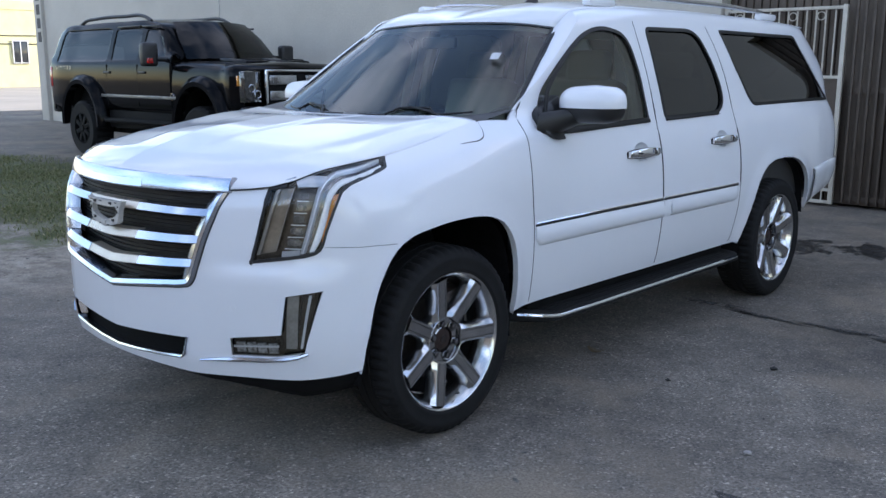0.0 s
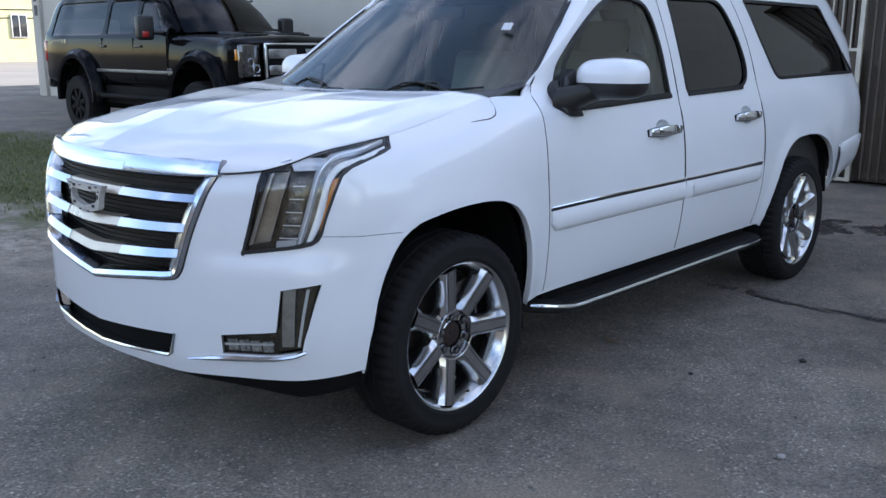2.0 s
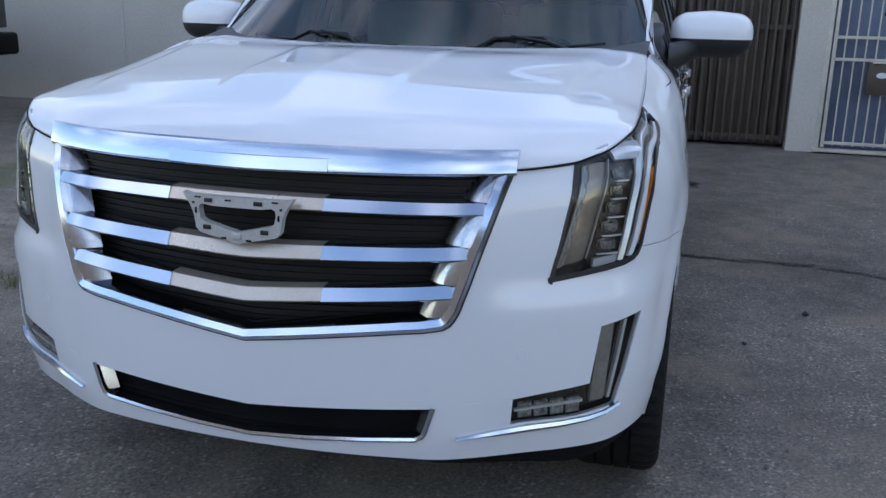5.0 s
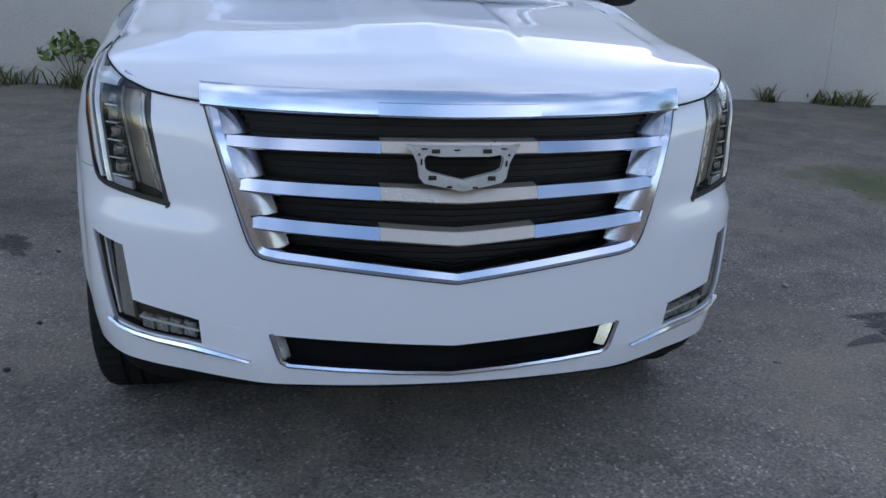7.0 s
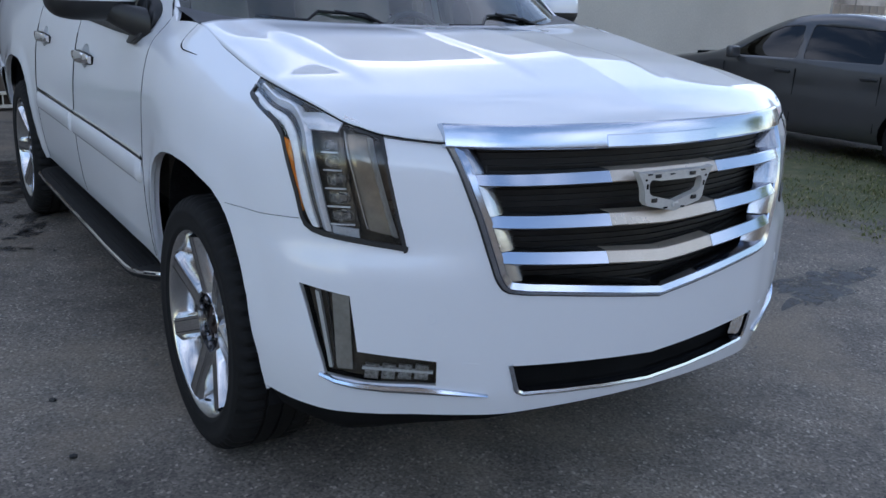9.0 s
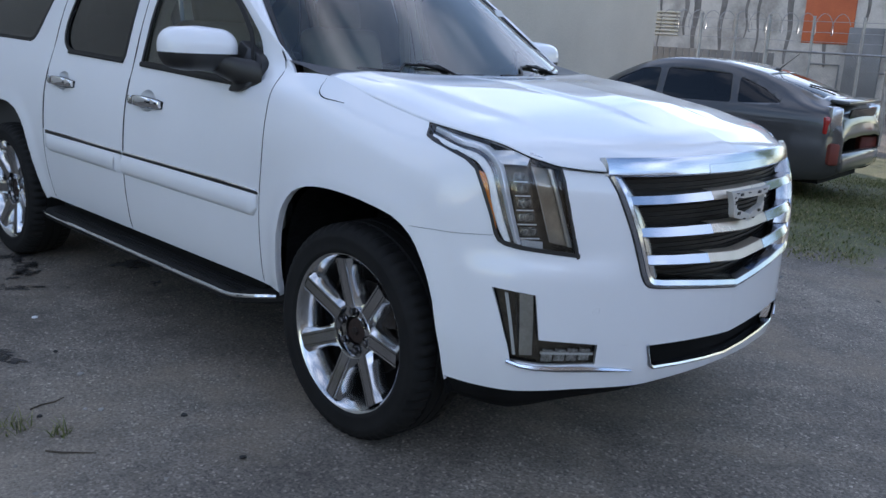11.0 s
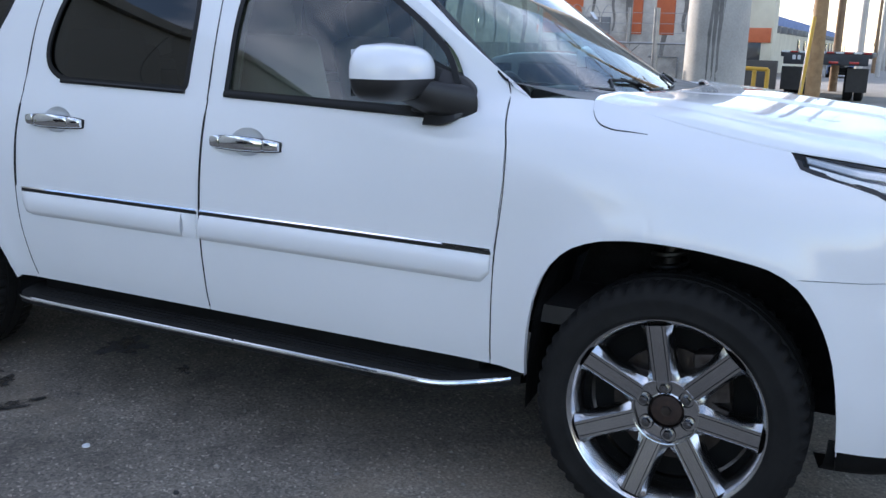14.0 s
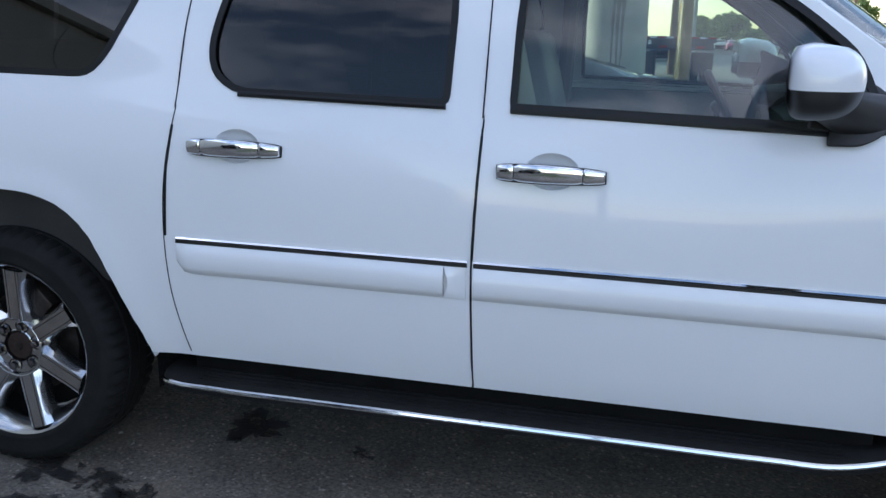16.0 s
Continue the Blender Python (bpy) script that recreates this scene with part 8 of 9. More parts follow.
M["pale_yellow"] = mottled("pale_yellow_wall", (0.70, 0.68, 0.40), (0.60, 0.58, 0.33), 0.8, 0.85, 0.0, 30.0, 0.2, 0.004)
M["green_wall"] = mottled("green_wall", (0.30, 0.52, 0.20), (0.55, 0.56, 0.50), 0.35, 0.85, 0.0, 30.0, 0.1, 0.003)
M["pane"] = mottled("dark_pane", (0.025, 0.03, 0.035), (0.05, 0.055, 0.06), 2.0, 0.12, 0.0, 40.0, 0.0)

# street
m_road = mottled("street_asphalt", (0.30, 0.275, 0.24), (0.22, 0.205, 0.185), 0.35, 0.9, 0.0, 60.0, 0.3, 0.004)
road = part("road", grid_bm([[(x, y, ground_z(x, y) + 0.006) for y in (-60, -30, -14, -6, 0, 3, 5.5)] for x in (20, 30, 45, 70, 120, 200, 400)], flip=False), m_road)
tagged(road, "sunlit tan street asphalt running into the distance", "road", kind="structure")


def zg(x, y):
    return ground_z(x, y)


# thick concrete pole
pole = thing("concrete_pole", "thick weathered concrete utility pole with a dark stain", "pole", pose(13.1, 2.30, zg(13.1, 2.3) - 0.1))
part("shaft", revolve([(0.55, 0.0), (0.53, 0.6), (0.515, 3.0), (0.44, 14.0), (0.40, 19.0), (0.0, 19.05)], 40, "Z"), M["concrete"], pole)
st = bmesh.new()
rows = []
for z in np.linspace(0.15, 4.0, 22):
    r = 0.528 - 0.005 * z + 0.003
    a0 = radians(173 + 3 * math.sin(z * 3.1))
    a1 = radians(199 + 4 * math.sin(z * 2.3 + 1))
    rows.append([(r * math.cos(a), r * math.sin(a), z) for a in np.linspace(a0, a1, 6)])
part("stain", grid_bm(rows), M["soot"], pole, "sooty streak")
part("ground_wire", tube([(-0.45, -0.31, 0.1), (-0.44, -0.33, 0.5), (-0.43, -0.31, 0.75), (-0.43, -0.31, 0.95)], 0.012, 6), M["black_plastic"], pole)
part("tag", box((-0.43, -0.33, 1.0), (0.03, 0.10, 0.06), Matrix.Rotation(radians(37), 3, "Z")), M["yellow"], pole, "small yellow tag")
for z in (1.48, 4.5):
    part("band", revolve([(0.529 - 0.005 * z, z), (0.531 - 0.005 * z, z + 0.008), (0.529 - 0.005 * z, z + 0.016)], 40, "Z"), M["soot"], pole)

# timber pole with a yellow guard, and the row of poles down the street
# lighter, yellower copy of the pole wood: low sunlight is put into the colour
M["sunlit_wood"] = mottled("weathered_gold_timber", (0.40, 0.262, 0.135), (0.27, 0.17, 0.085), 5.0, 0.85, 0.0, 60.0, 0.5, 0.006)
wp = thing("timber_pole", "brown timber utility pole in a sunlit golden tone, with a yellow wire guard", "pole", pose(19.75, 1.10, zg(19.75, 1.1) - 0.1, -0.6, 0.6, 0))
part("shaft", revolve([(0.175, 0), (0.168, 2.0), (0.125, 11.0), (0.0, 11.02)], 20, "Z"), M["sunlit_wood"], wp, "timber shaft")
part("guard", tube([(-2.2, 0.14, 0.05), (-0.45, 0.09, 2.40)], 0.045, 10), M["yellow"], wp, "yellow wire guard")
part("stay_wire", tube([(-2.25, 0.142, 0.0), (-0.02, 0.02, 5.3)], 0.008, 6), M["galv"], wp)
part("crossarm", box((0, 0, 10.2), (0.12, 2.4, 0.14), bev=0.01), M["wood"], wp)


def street_pole(x, y, h, mat, tilt=0.0):
    p = thing("utility_pole", "slim weathered utility pole with a crossarm beside the street", "pole", pose(x, y, zg(x, y) - 0.1, tilt, 0, 0), "poles along the street")
    part("shaft", revolve([(0.17, 0), (0.10, h), (0.0, h + 0.01)], 10, "Z"), mat, p)
    part("crossarm", box((0, 0, h - 0.7), (0.10, 2.2, 0.12)), M["wood"], p)
    for d in (-0.9, 0.9):
        part("insulator", tube([(0, d, h - 0.64), (0, d, h - 0.42)], 0.05, 6), M["galv"], p)
    return p


for x, y, h in ((36, 1.5, 11), (44, 0.9, 12), (56, 1.2, 11), (66, 0.3, 12), (80, 0.8, 11), (95, 0.2, 12), (112, 0.6, 12), (135, 0.2, 12), (62, -9.6, 8), (88, -12, 10), (120, -11, 11)):
    street_pole(x, y, h, M["wood"] if h != 12 else M["concrete"])
for q, (dy, z) in enumerate(((-0.9, 10.0), (0.9, 10.0), (0.1, 8.3), (0.15, 7.6))):
    pts = []
    for x0, x1 in ((13.1, 26), (26, 44), (44, 66), (66, 95), (95, 135), (135, 220)):
        for t in np.linspace(0, 1, 7)[:-1]:
            pts.append((lerp(x0, x1, t), 1.0 + dy, z - 0.9 * math.sin(math.pi * t) * (0.7 + 0.1 * q)))
    tagged(part("overhead_cable", tube(pts, 0.016, 5), M["black_plastic"]), "black overhead cable strung between poles", "cable", "overhead cables")


# flatbed trailer
def flatbed():
    t = thing("flatbed_trailer", "dark flatbed trailer with a red and white rear beam", "trailer", pose(28.0, 1.40, zg(28, 1.4), 0, 0, 0))
    d = mottled("trailer_deck", (0.06, 0.065, 0.075), (0.035, 0.037, 0.042), 1.5, 0.6, 0.3, 40.0, 0.2, 0.003)
    part("deck", box((5.0, 0, 1.42), (10.0, 2.70, 0.16), bev=0.02), d, t)
    part("rear_beam", box((-0.03, 0, 1.28), (0.10, 2.50, 0.34), bev=0.02), d, t)
    for k in range(10):
        part("marker", box((-0.035, -1.20 + k * 0.267, 1.50), (0.05, 0.22, 0.055), bev=0.004), M["red_lens"] if k % 2 == 0 else M["white_card"], t)
    for y in (-0.85, -0.25, 0.35):
        part("lamp", box((-0.09, y, 1.20), (0.03, 0.28, 0.08), bev=0.01), M["red_lens"], t)
    for k, y in enumerate((0.78, 0.93)):
        part("number_bar", box((-0.085, y, 1.33), (0.02, 0.10, 0.14)), M["white_card"], t)
    for x in (0.75, 2.0):
        for y in (-1.05, -0.72, 0.72, 1.05):
            wh = part("wheel", revolve([(0.0, -0.12), (0.30, -0.13), (0.48, -0.12), (0.50, -0.08), (0.50, 0.08), (0.48, 0.12), (0.30, 0.13), (0.0, 0.12)], 28), M["rubber"], t, "truck tyre")
            wh.matrix_basis = pose(x, y, 0.50, 0, 0, 90)
    for y in (-0.5, 0.5):
        part("beam", box((5.0, y, 1.20), (9.6, 0.16, 0.34)), d, t)
    for y in (-0.98, 0.98):
        part("mud_flap", box((0.16, y, 0.66), (0.02, 0.62, 0.74)), M["black_plastic"], t)


flatbed()
b = thing("yellow_barrier", "yellow painted steel pipe barrier on the verge", "barrier", pose(21.0, 0, zg(21, 2.7)))
for y in (2.30, 2.62, 3.10):
    part("post", tube([(0, y, 0), (0, y, 1.0), (0.02, y, 1.06)], 0.055, 10), M["yellow"], b)
part("top_rail", tube([(0, 2.30, 1.06), (0, 3.10, 1.08)], 0.055, 10), M["yellow"], b)

# chain-link fence with barbed wire, grey sheeting near the warehouse
fence = thing("chain_link_fence", "tall galvanised chain-link fence with barbed wire strands", "fence", pose(14.6, 0, zg(14.6, 5)))
for y, r in ((2.75, 0.035), (3.70, 0.060), (4.25, 0.030), (5.20, 0.030), (6.1, 0.045), (6.8, 0.030), (7.6, 0.035), (8.8, 0.035)):
    part("post", tube([(0, y, 0), (0.02, y + 0.03, 2.3)], r, 8), M["galv"], fence)
part("top_rail", tube([(0, 2.75, 1.62), (0, 6.1, 1.62)], 0.022, 8), M["galv"], fence)
part("mid_rail", tube([(0, 2.75, 0.80), (0, 6.1, 0.80)], 0.018, 8), M["galv"], fence)
for z in (1.82, 2.0, 2.2):
    part("barbed_strand", tube([(0, 2.75, z), (0, 8.8, z)], 0.006, 5), M["galv"], fence)
coil = [(0.0 + 0.20 * math.cos(a), 4.6 + 4.0 * a / 75.0, 2.15 + 0.20 * math.sin(a)) for a in np.arange(0, 75, 0.45)]
part("razor_coil", tube(coil, 0.007, 4), M["galv"], fence)
links = bmesh.new()
for k in range(-26, 60):
    for sg in (1, -1):
        y0 = 2.75 + k * 0.058
        pts = []
        for z in (0.05, 1.60):
            pts.append((0.004 * sg, y0 + sg * z * 1.0 + (0 if sg > 0 else 1.65), z))
        (xa, ya, za), (xb, yb, zb_) = pts
        if ya > yb:
            (xa, ya, za), (xb, yb, zb_) = pts[1], pts[0]
        lo_y, hi_y = 2.75, 6.1
        if yb <= lo_y or ya >= hi_y:
            continue
        f0, f1 = max(0, (lo_y - ya) / (yb - ya)), min(1, (hi_y - ya) / (yb - ya))
        pa = (xa, lerp(ya, yb, f0), lerp(za, zb_, f0))
        pb = (xb, lerp(ya, yb, f1), lerp(za, zb_, f1))
        add_tube(links, [pa, pb], 0.0028, 3, False)
lk = part("wire_mesh", links, M["galv"], fence, "woven galvanised wire")
lk["kind"] = "stuff"
sheet = thing("sheet_fence", "grey corrugated metal sheet fence beside the warehouse", "fence", pose(14.9, 0, zg(15, 7)))
for k in range(18):
    y = 6.15 + k * 0.16
    part("panel", box((0, y, 0.78), (0.03, 0.152, 1.56), bev=0.012), M["sheet_grey"], sheet)


def far_building(name, label, c, s, mat, windows=(), roof=None, band=None):
    """c: middle of the footprint; windows: (x, y, z, sx, sy, sz) in the building's own place"""
    h = thing(name, label, "building", pose(c[0], c[1], zg(c[0], c[1])))
    part("wall", box((0, 0, s[2] / 2), s), mat, h)
    if roof:
        part("parapet", box((0, 0, s[2] - 0.28), (s[0] + 0.12, s[1] + 0.12, 0.62)), roof, h)
    if band:
        part("painted_band", box((0, 0, band[1]), (s[0] + 0.03, s[1] + 0.03, band[2])), band[0], h)
    for x, y, z, a, b_, d, mt in windows:
        w = part("window", box((x, y, z), (a, b_, d), bev=0.01), mt, h)
        part("sill", box((x, y, z - d / 2 - 0.04), (a + 0.08, b_ + 0.08, 0.06)), M["concrete"], w)
    return h


# stained building behind the fence
stw = far_building("stained_building", "stained white concrete building with orange panels and louvres", (30.0, 11.7), (11.0, 13.6, 5.2), M["stained"])
for k in range(17):
    y = -6.5 + k * 0.74 + 0.2 * math.sin(k * 4.1)
    hgt = 1.5 + 0.9 * abs(math.sin(k * 2.1))
    streak = grid_bm([[(-5.506, y + w * (0.10 + 0.05 * math.sin(k * 1.3)) * (0.35 + 0.65 * t) + 0.04 * math.sin(9 * t + k), 3.5 - hgt * (1 - t)) for w in (-1, -0.3, 0.4, 1)] for t in np.linspace(0, 1, 12)])
    part("stain", streak, M["soot"], stw, "dark run-off streak")
for y, w in ((-5.93, 0.56), (-5.08, 0.30), (-2.6, 1.5)):
    part("orange_panel", box((-5.51, y, 3.05), (0.05, w, 2.3), bev=0.01), M["orange"], stw, "orange wall panel")
for y, z in ((-6.4, 1.25), (-4.6, 1.15), (-3.1, 1.3), (-0.4, 1.2)):
    part("wall_pipe", tube([(-5.53, y, 0.15), (-5.53, y, z), (-5.53, y + 0.9, z)], 0.03, 6), M["sheet_grey"], stw, "grey conduit pipe")
for k in range(7):
    part("louvre", box((-5.53, 3.6, 1.95 + k * 0.12), (0.08, 2.4, 0.05), Matrix.Rotation(radians(25), 3, "Y")), M["cream"], stw)
part("door", box((-5.52, -3.75, 1.2), (0.06, 1.0, 2.4), bev=0.01), M["sheet_grey"], stw)
# long warehouse with a blue parapet
wins = [(-24 + k * 6.0, -8.03, 2.1, 1.6, 0.08, 1.2, M["pane"]) for k in range(15)] + [(-45.03, -5.2, 1.35, 0.08, 1.1, 2.3, M["pane"])]
blu = far_building("blue_topped_warehouse", "long cream warehouse with a blue parapet and orange base", (105.0, 14.9), (90.0, 16.0, 4.1), M["cream"], wins, M["blue_roof"])
for k in range(22):
    part("wall_lamp", box((-43 + k * 4.0, -8.25, 3.2), (0.35, 0.5, 0.45), bev=0.05), M["sheet_grey"], blu)
part("end_wall", box((-46.2, 0.0, 2.7), (2.2, 17.0, 5.6), bev=0.02), M["cream"], blu, "cream end wall")
part("sign_band", box((-47.36, -4.8, 2.75), (0.12, 7.2, 0.90), bev=0.02), M["orange"], blu, "orange painted band")
part("end_door", box((-47.33, -7.4, 1.5), (0.08, 0.9, 2.1), bev=0.01), M["pane"], blu)
part("balcony_rail", box((-47.6, -5.5, 3.55), (0.5, 2.2, 0.06)), M["sheet_grey"], blu)
for k in range(5):
    part("rail_bar", box((-47.6, -6.4 + k * 0.45, 3.3), (0.04, 0.05, 0.5)), M["sheet_grey"], blu)
# low dark wall and heap of rubbish beside the pole
tagged(part("low_wall", box((26.0, 3.75, 0.42), (0.20, 2.3, 1.26), bev=0.015), M["block_wall"]), "low dark block wall on the verge", "wall", kind="structure")
heap = thing("rubbish_heap", "heap of dark bags and red rags on the verge", "rubbish", pose(19.5, 2.2, zg(19.5, 2.2)))
M["bag"] = mottled("black_bag", (0.012, 0.012, 0.013), (0.03, 0.028, 0.028), 9.0, 0.35, 0.0, 60.0, 0.5, 0.01)
M["rag"] = mottled("red_rag", (0.13, 0.03, 0.035), (0.05, 0.035, 0.04), 9.0, 0.85, 0.0, 60.0, 0.5, 0.01)
hr = np.random.default_rng(31)
for k in range(9):
    b = bmesh.new()
    bmesh.ops.create_icosphere(b, subdivisions=2, radius=1.0)
    sz = Vector((0.16 + 0.08 * hr.random(), 0.17 + 0.10 * hr.random(), 0.12 + 0.10 * hr.random()))
    for v in b.verts:
        f = 0.8 + 0.35 * hr.random()
        v.co = Vector((v.co.x * sz.x * f + 0.25 * (hr.random() * 0 + (k % 3 - 1) * 0.5), v.co.y * sz.y * f - 0.50 + 0.125 * k, max(0.0, v.co.z * sz.z * f + sz.z * 0.7)))
    part("bag" if k % 3 else "rag", b, M["bag"] if k % 3 else M["rag"], heap, "" if k % 3 else "dull red rag", 60)
# low buildings and a mural wall across the street
low = far_building("low_shop_building", "long low grey shop building with a mural wall", (112.0, -21.0), (30.0, 18.0, 3.6), M["concrete"], [(-15.03, -4 + 3.5 * k, 1.6, 0.08, 1.6, 1.1, M["pane"]) for k in range(4)])
part("mural", box((-15.06, 3.0, 0.9), (0.10, 11.0, 1.7)), M["green_wall"], low, "green and white mural wall")
# pale yellow house beyond the truck
hou = far_building("yellow_house", "pale yellow two-storey stucco house with dark windows", (-66.0, 26.0), (12.0, 16.0, 5.7), M["pale_yellow"], [(6.03, -2.35, 2.35, 0.10, 1.0, 1.45, M["pane"]), (6.03, -4.9, 2.4, 0.10, 0.9, 1.2, M["pane"]), (6.03, 1.2, 2.4, 0.10, 1.1, 1.4, M["pane"])], M["pale_yellow"])
for z in (1.62, 3.08):
    part("window_frame", box((6.09, -2.35, z), (0.06, 1.06, 0.07)), M["white_card"], hou, "white window frame")
for y in (-2.85, -2.35, -1.85):
    part("window_frame", box((6.09, y, 2.35), (0.06, 0.06, 1.40)), M["white_card"], hou, "white window frame")
for z in (3.35, 2.8):
    part("wall_cable", tube([(6.05, -8, z), (6.05, 8, z + 0.2)], 0.03, 5), M["black_plastic"], hou, "black cable along the wall")
part("downpipe", tube([(6.08, -4.0, 0.1), (6.08, -4.0, 7.6)], 0.07, 8), M["cream"], hou)
tagged(part("far_yard", grid_bm([[(x, y, ground_z(x, y) + 0.008) for y in (5, 12, 30, 60)] for x in (-120, -80, -60, -40, -26)], flip=True), mottled("pale_sand", (0.50, 0.44, 0.36), (0.40, 0.36, 0.30), 0.3, 0.95, 0.0, 30.0, 0.2, 0.004)), "pale sunlit sandy forecourt", "ground", kind="structure")
tagged(part("steel_post", tube([(-8.5, 1.73, 0.05), (-8.5, 1.73, 3.4)], 0.05, 10), M["galv"]), "grey galvanised steel sign post on the verge", "post")


# trees
M["bark"] = mottled("bark", (0.11, 0.085, 0.06), (0.07, 0.055, 0.04), 6.0, 0.9, 0.0, 40.0, 0.6, 0.01)
leaf_mat = mat_base("leaves", (0.07, 0.12, 0.03), 0.6)
_g = leaf_mat.node_tree.nodes.new("ShaderNodeNewGeometry")
_r = ramp(leaf_mat, _g, "Random Per Island", [(0.0, (0.075, 0.125, 0.028)), (0.5, (0.14, 0.205, 0.045)), (1.0, (0.24, 0.29, 0.075))])
link(leaf_mat, _r, "Color", bsdf(leaf_mat), "Base Color")
bsdf(leaf_mat).inputs["Subsurface Weight"].default_value = 0.0
M["leaf"] = leaf_mat


def leaf_cloud(centres, n, size, seed):
    rng = np.random.default_rng(seed)
    verts, faces = [], []
    for cx, cy, cz, r in centres:
        for _ in range(n):
            d = rng.normal(size=3)
            d /= np.linalg.norm(d)
            p = np.array((cx, cy, cz)) + d * r * (0.55 + 0.45 * rng.random()) * np.array((1, 1, 0.8))
            a = rng.normal(size=3)
            a /= np.linalg.norm(a)
            b_ = np.cross(a, rng.normal(size=3))
            b_ /= np.linalg.norm(b_)
            s = size * (0.6 + 0.8 * rng.random())
            i = len(verts)
            verts += [tuple(p - a * s), tuple(p + b_ * s * 0.5), tuple(p + a * s), tuple(p - b_ * s * 0.5)]
            faces.append((i, i + 1, i + 2, i + 3))
    me = bpy.data.meshes.new("leaves")
    me.from_pydata(verts, [], faces)
    return me


def tree(x, y, h, spread, seed, n=260, size=0.22, label="leafy green street tree with an uneven crown"):
    rng = np.random.default_rng(seed)
    t = thing("tree", label, "tree", pose(x, y, zg(x, y)), "street trees")
    tr = bmesh.new()
    add_tube(tr, [(0, 0, 0), (0.1, 0.05, h * 0.25), (0.05, 0.15, h * 0.45), (0.2, 0.1, h * 0.7)], [0.22, 0.17, 0.13, 0.05], 8)
    cents = []
    for k in range(9):
        a = 2 * math.pi * k / 9 + rng.random()
        rr = spread * (0.35 + 0.5 * rng.random())
        e = (rr * math.cos(a), rr * math.sin(a), h * (0.42 + 0.42 * rng.random()))
        add_tube(tr, [(0.05, 0.1, h * (0.28 + 0.15 * rng.random())), (e[0] * 0.5, e[1] * 0.5, e[2] * 0.85), e], [0.09, 0.06, 0.02], 6)
        cents.append((*e, spread * (0.28 + 0.22 * rng.random())))
    cents.append((0, 0, h * 0.86, spread * 0.42))
    part("trunk", tr, M["bark"], t, "brown trunk with limbs")
    me = leaf_cloud(cents, n, size, seed)
    me.materials.append(M["leaf"])
    ob = new("crown", me)
    ob.parent = t
    ob["kind"] = "stuff"
    return t


tree(135, -5.7, 4.8, 3.0, 3, 420, 0.24)
tree(112, -7.0, 2.7, 1.7, 4, 380, 0.16)
tree(122, -10.3, 4.2, 2.3, 5, 380, 0.18)
tree(180, -2.2, 5.2, 3.8, 6, 300, 0.3)
tree(165, -6.8, 5.4, 4.0, 7, 300, 0.3)
tree(210, -0.8, 5.6, 4.6, 8, 260, 0.35)
tree(135, -20.0, 8.0, 5.0, 9, 260, 0.35)
tree(19.5, -4.6, 6.6, 2.6, 10, 520, 0.10)

# parked cars down the street
CARS = [("black_saloon", (0.010, 0.010, 0.012), 63.0, -8.5, 95), ("dark_red_saloon", (0.10, 0.012, 0.015), 66.0, -7.5, 96), ("red_saloon", (0.35, 0.02, 0.03), 106.0, -10.8, 100), ("silver_saloon", (0.45, 0.44, 0.42), 113.0, -9.6, 120),
        ("pink_saloon", (0.55, 0.10, 0.20), 123.0, -5.3, 92), ("white_saloon", (0.70, 0.70, 0.70), 132.0, -4.1, 92), ("beige_saloon", (0.50, 0.47, 0.42), 138.0, -1.9, 90), ("blue_saloon", (0.06, 0.10, 0.22), 62.0, 2.4, 92)]
for nm, col, x, y, rz in CARS:
    hatchback("parked_car", nm.replace("_", " ") + " parked beside the distant street", paint(nm + "_paint", col), pose(x, y, zg(x, y), 0, 0, rz), M["satin"], False)


# ---- grass, weeds, stones, stains ----
def blades(name, spots, label, seed, h=(0.05, 0.12), w=0.006):
    rng = np.random.default_rng(seed)
    verts, faces = [], []
    for x, y, rad, n in spots:
        for _ in range(n):
            a, r = rng.random() * 2 * math.pi, rad * math.sqrt(rng.random())
            if rng.random() < 0.35 * (r / rad):
                continue
            px, py = x + r * math.cos(a), y + r * math.sin(a)
            pz = ground_z(px, py) - 0.004
            hh = h[0] + (h[1] - h[0]) * rng.random() ** 1.5
            t = rng.random() * 2 * math.pi
            lx, ly = math.cos(t), math.sin(t)
            bend = hh * (0.6 + 1.1 * rng.random())
            ww = w * (0.6 + 0.8 * rng.random())
            i = len(verts)
            verts += [(px - ly * ww, py + lx * ww, pz), (px + ly * ww, py - lx * ww, pz), (px + lx * bend * 0.4 + ly * ww * 0.7, py + ly * bend * 0.4 - lx * ww * 0.7, pz + hh * 0.7), (px + lx * bend * 0.4 - ly * ww * 0.7, py + ly * bend * 0.4 + lx * ww * 0.7, pz + hh * 0.7), (px + lx * bend, py + ly * bend, pz + hh)]
            faces += [(i, i + 1, i + 2, i + 3), (i + 3, i + 2, i + 4)]
    me = bpy.data.meshes.new(name)
    me.from_pydata(verts, [], faces)
    me.materials.append(M["grass"])
    me.normals_split_custom_set_from_vertices([(0.0, 0.0, 1.0)] * len(verts))
    ob = new(name, me)
    tagged(ob, label, "grass", kind="stuff")
    return ob


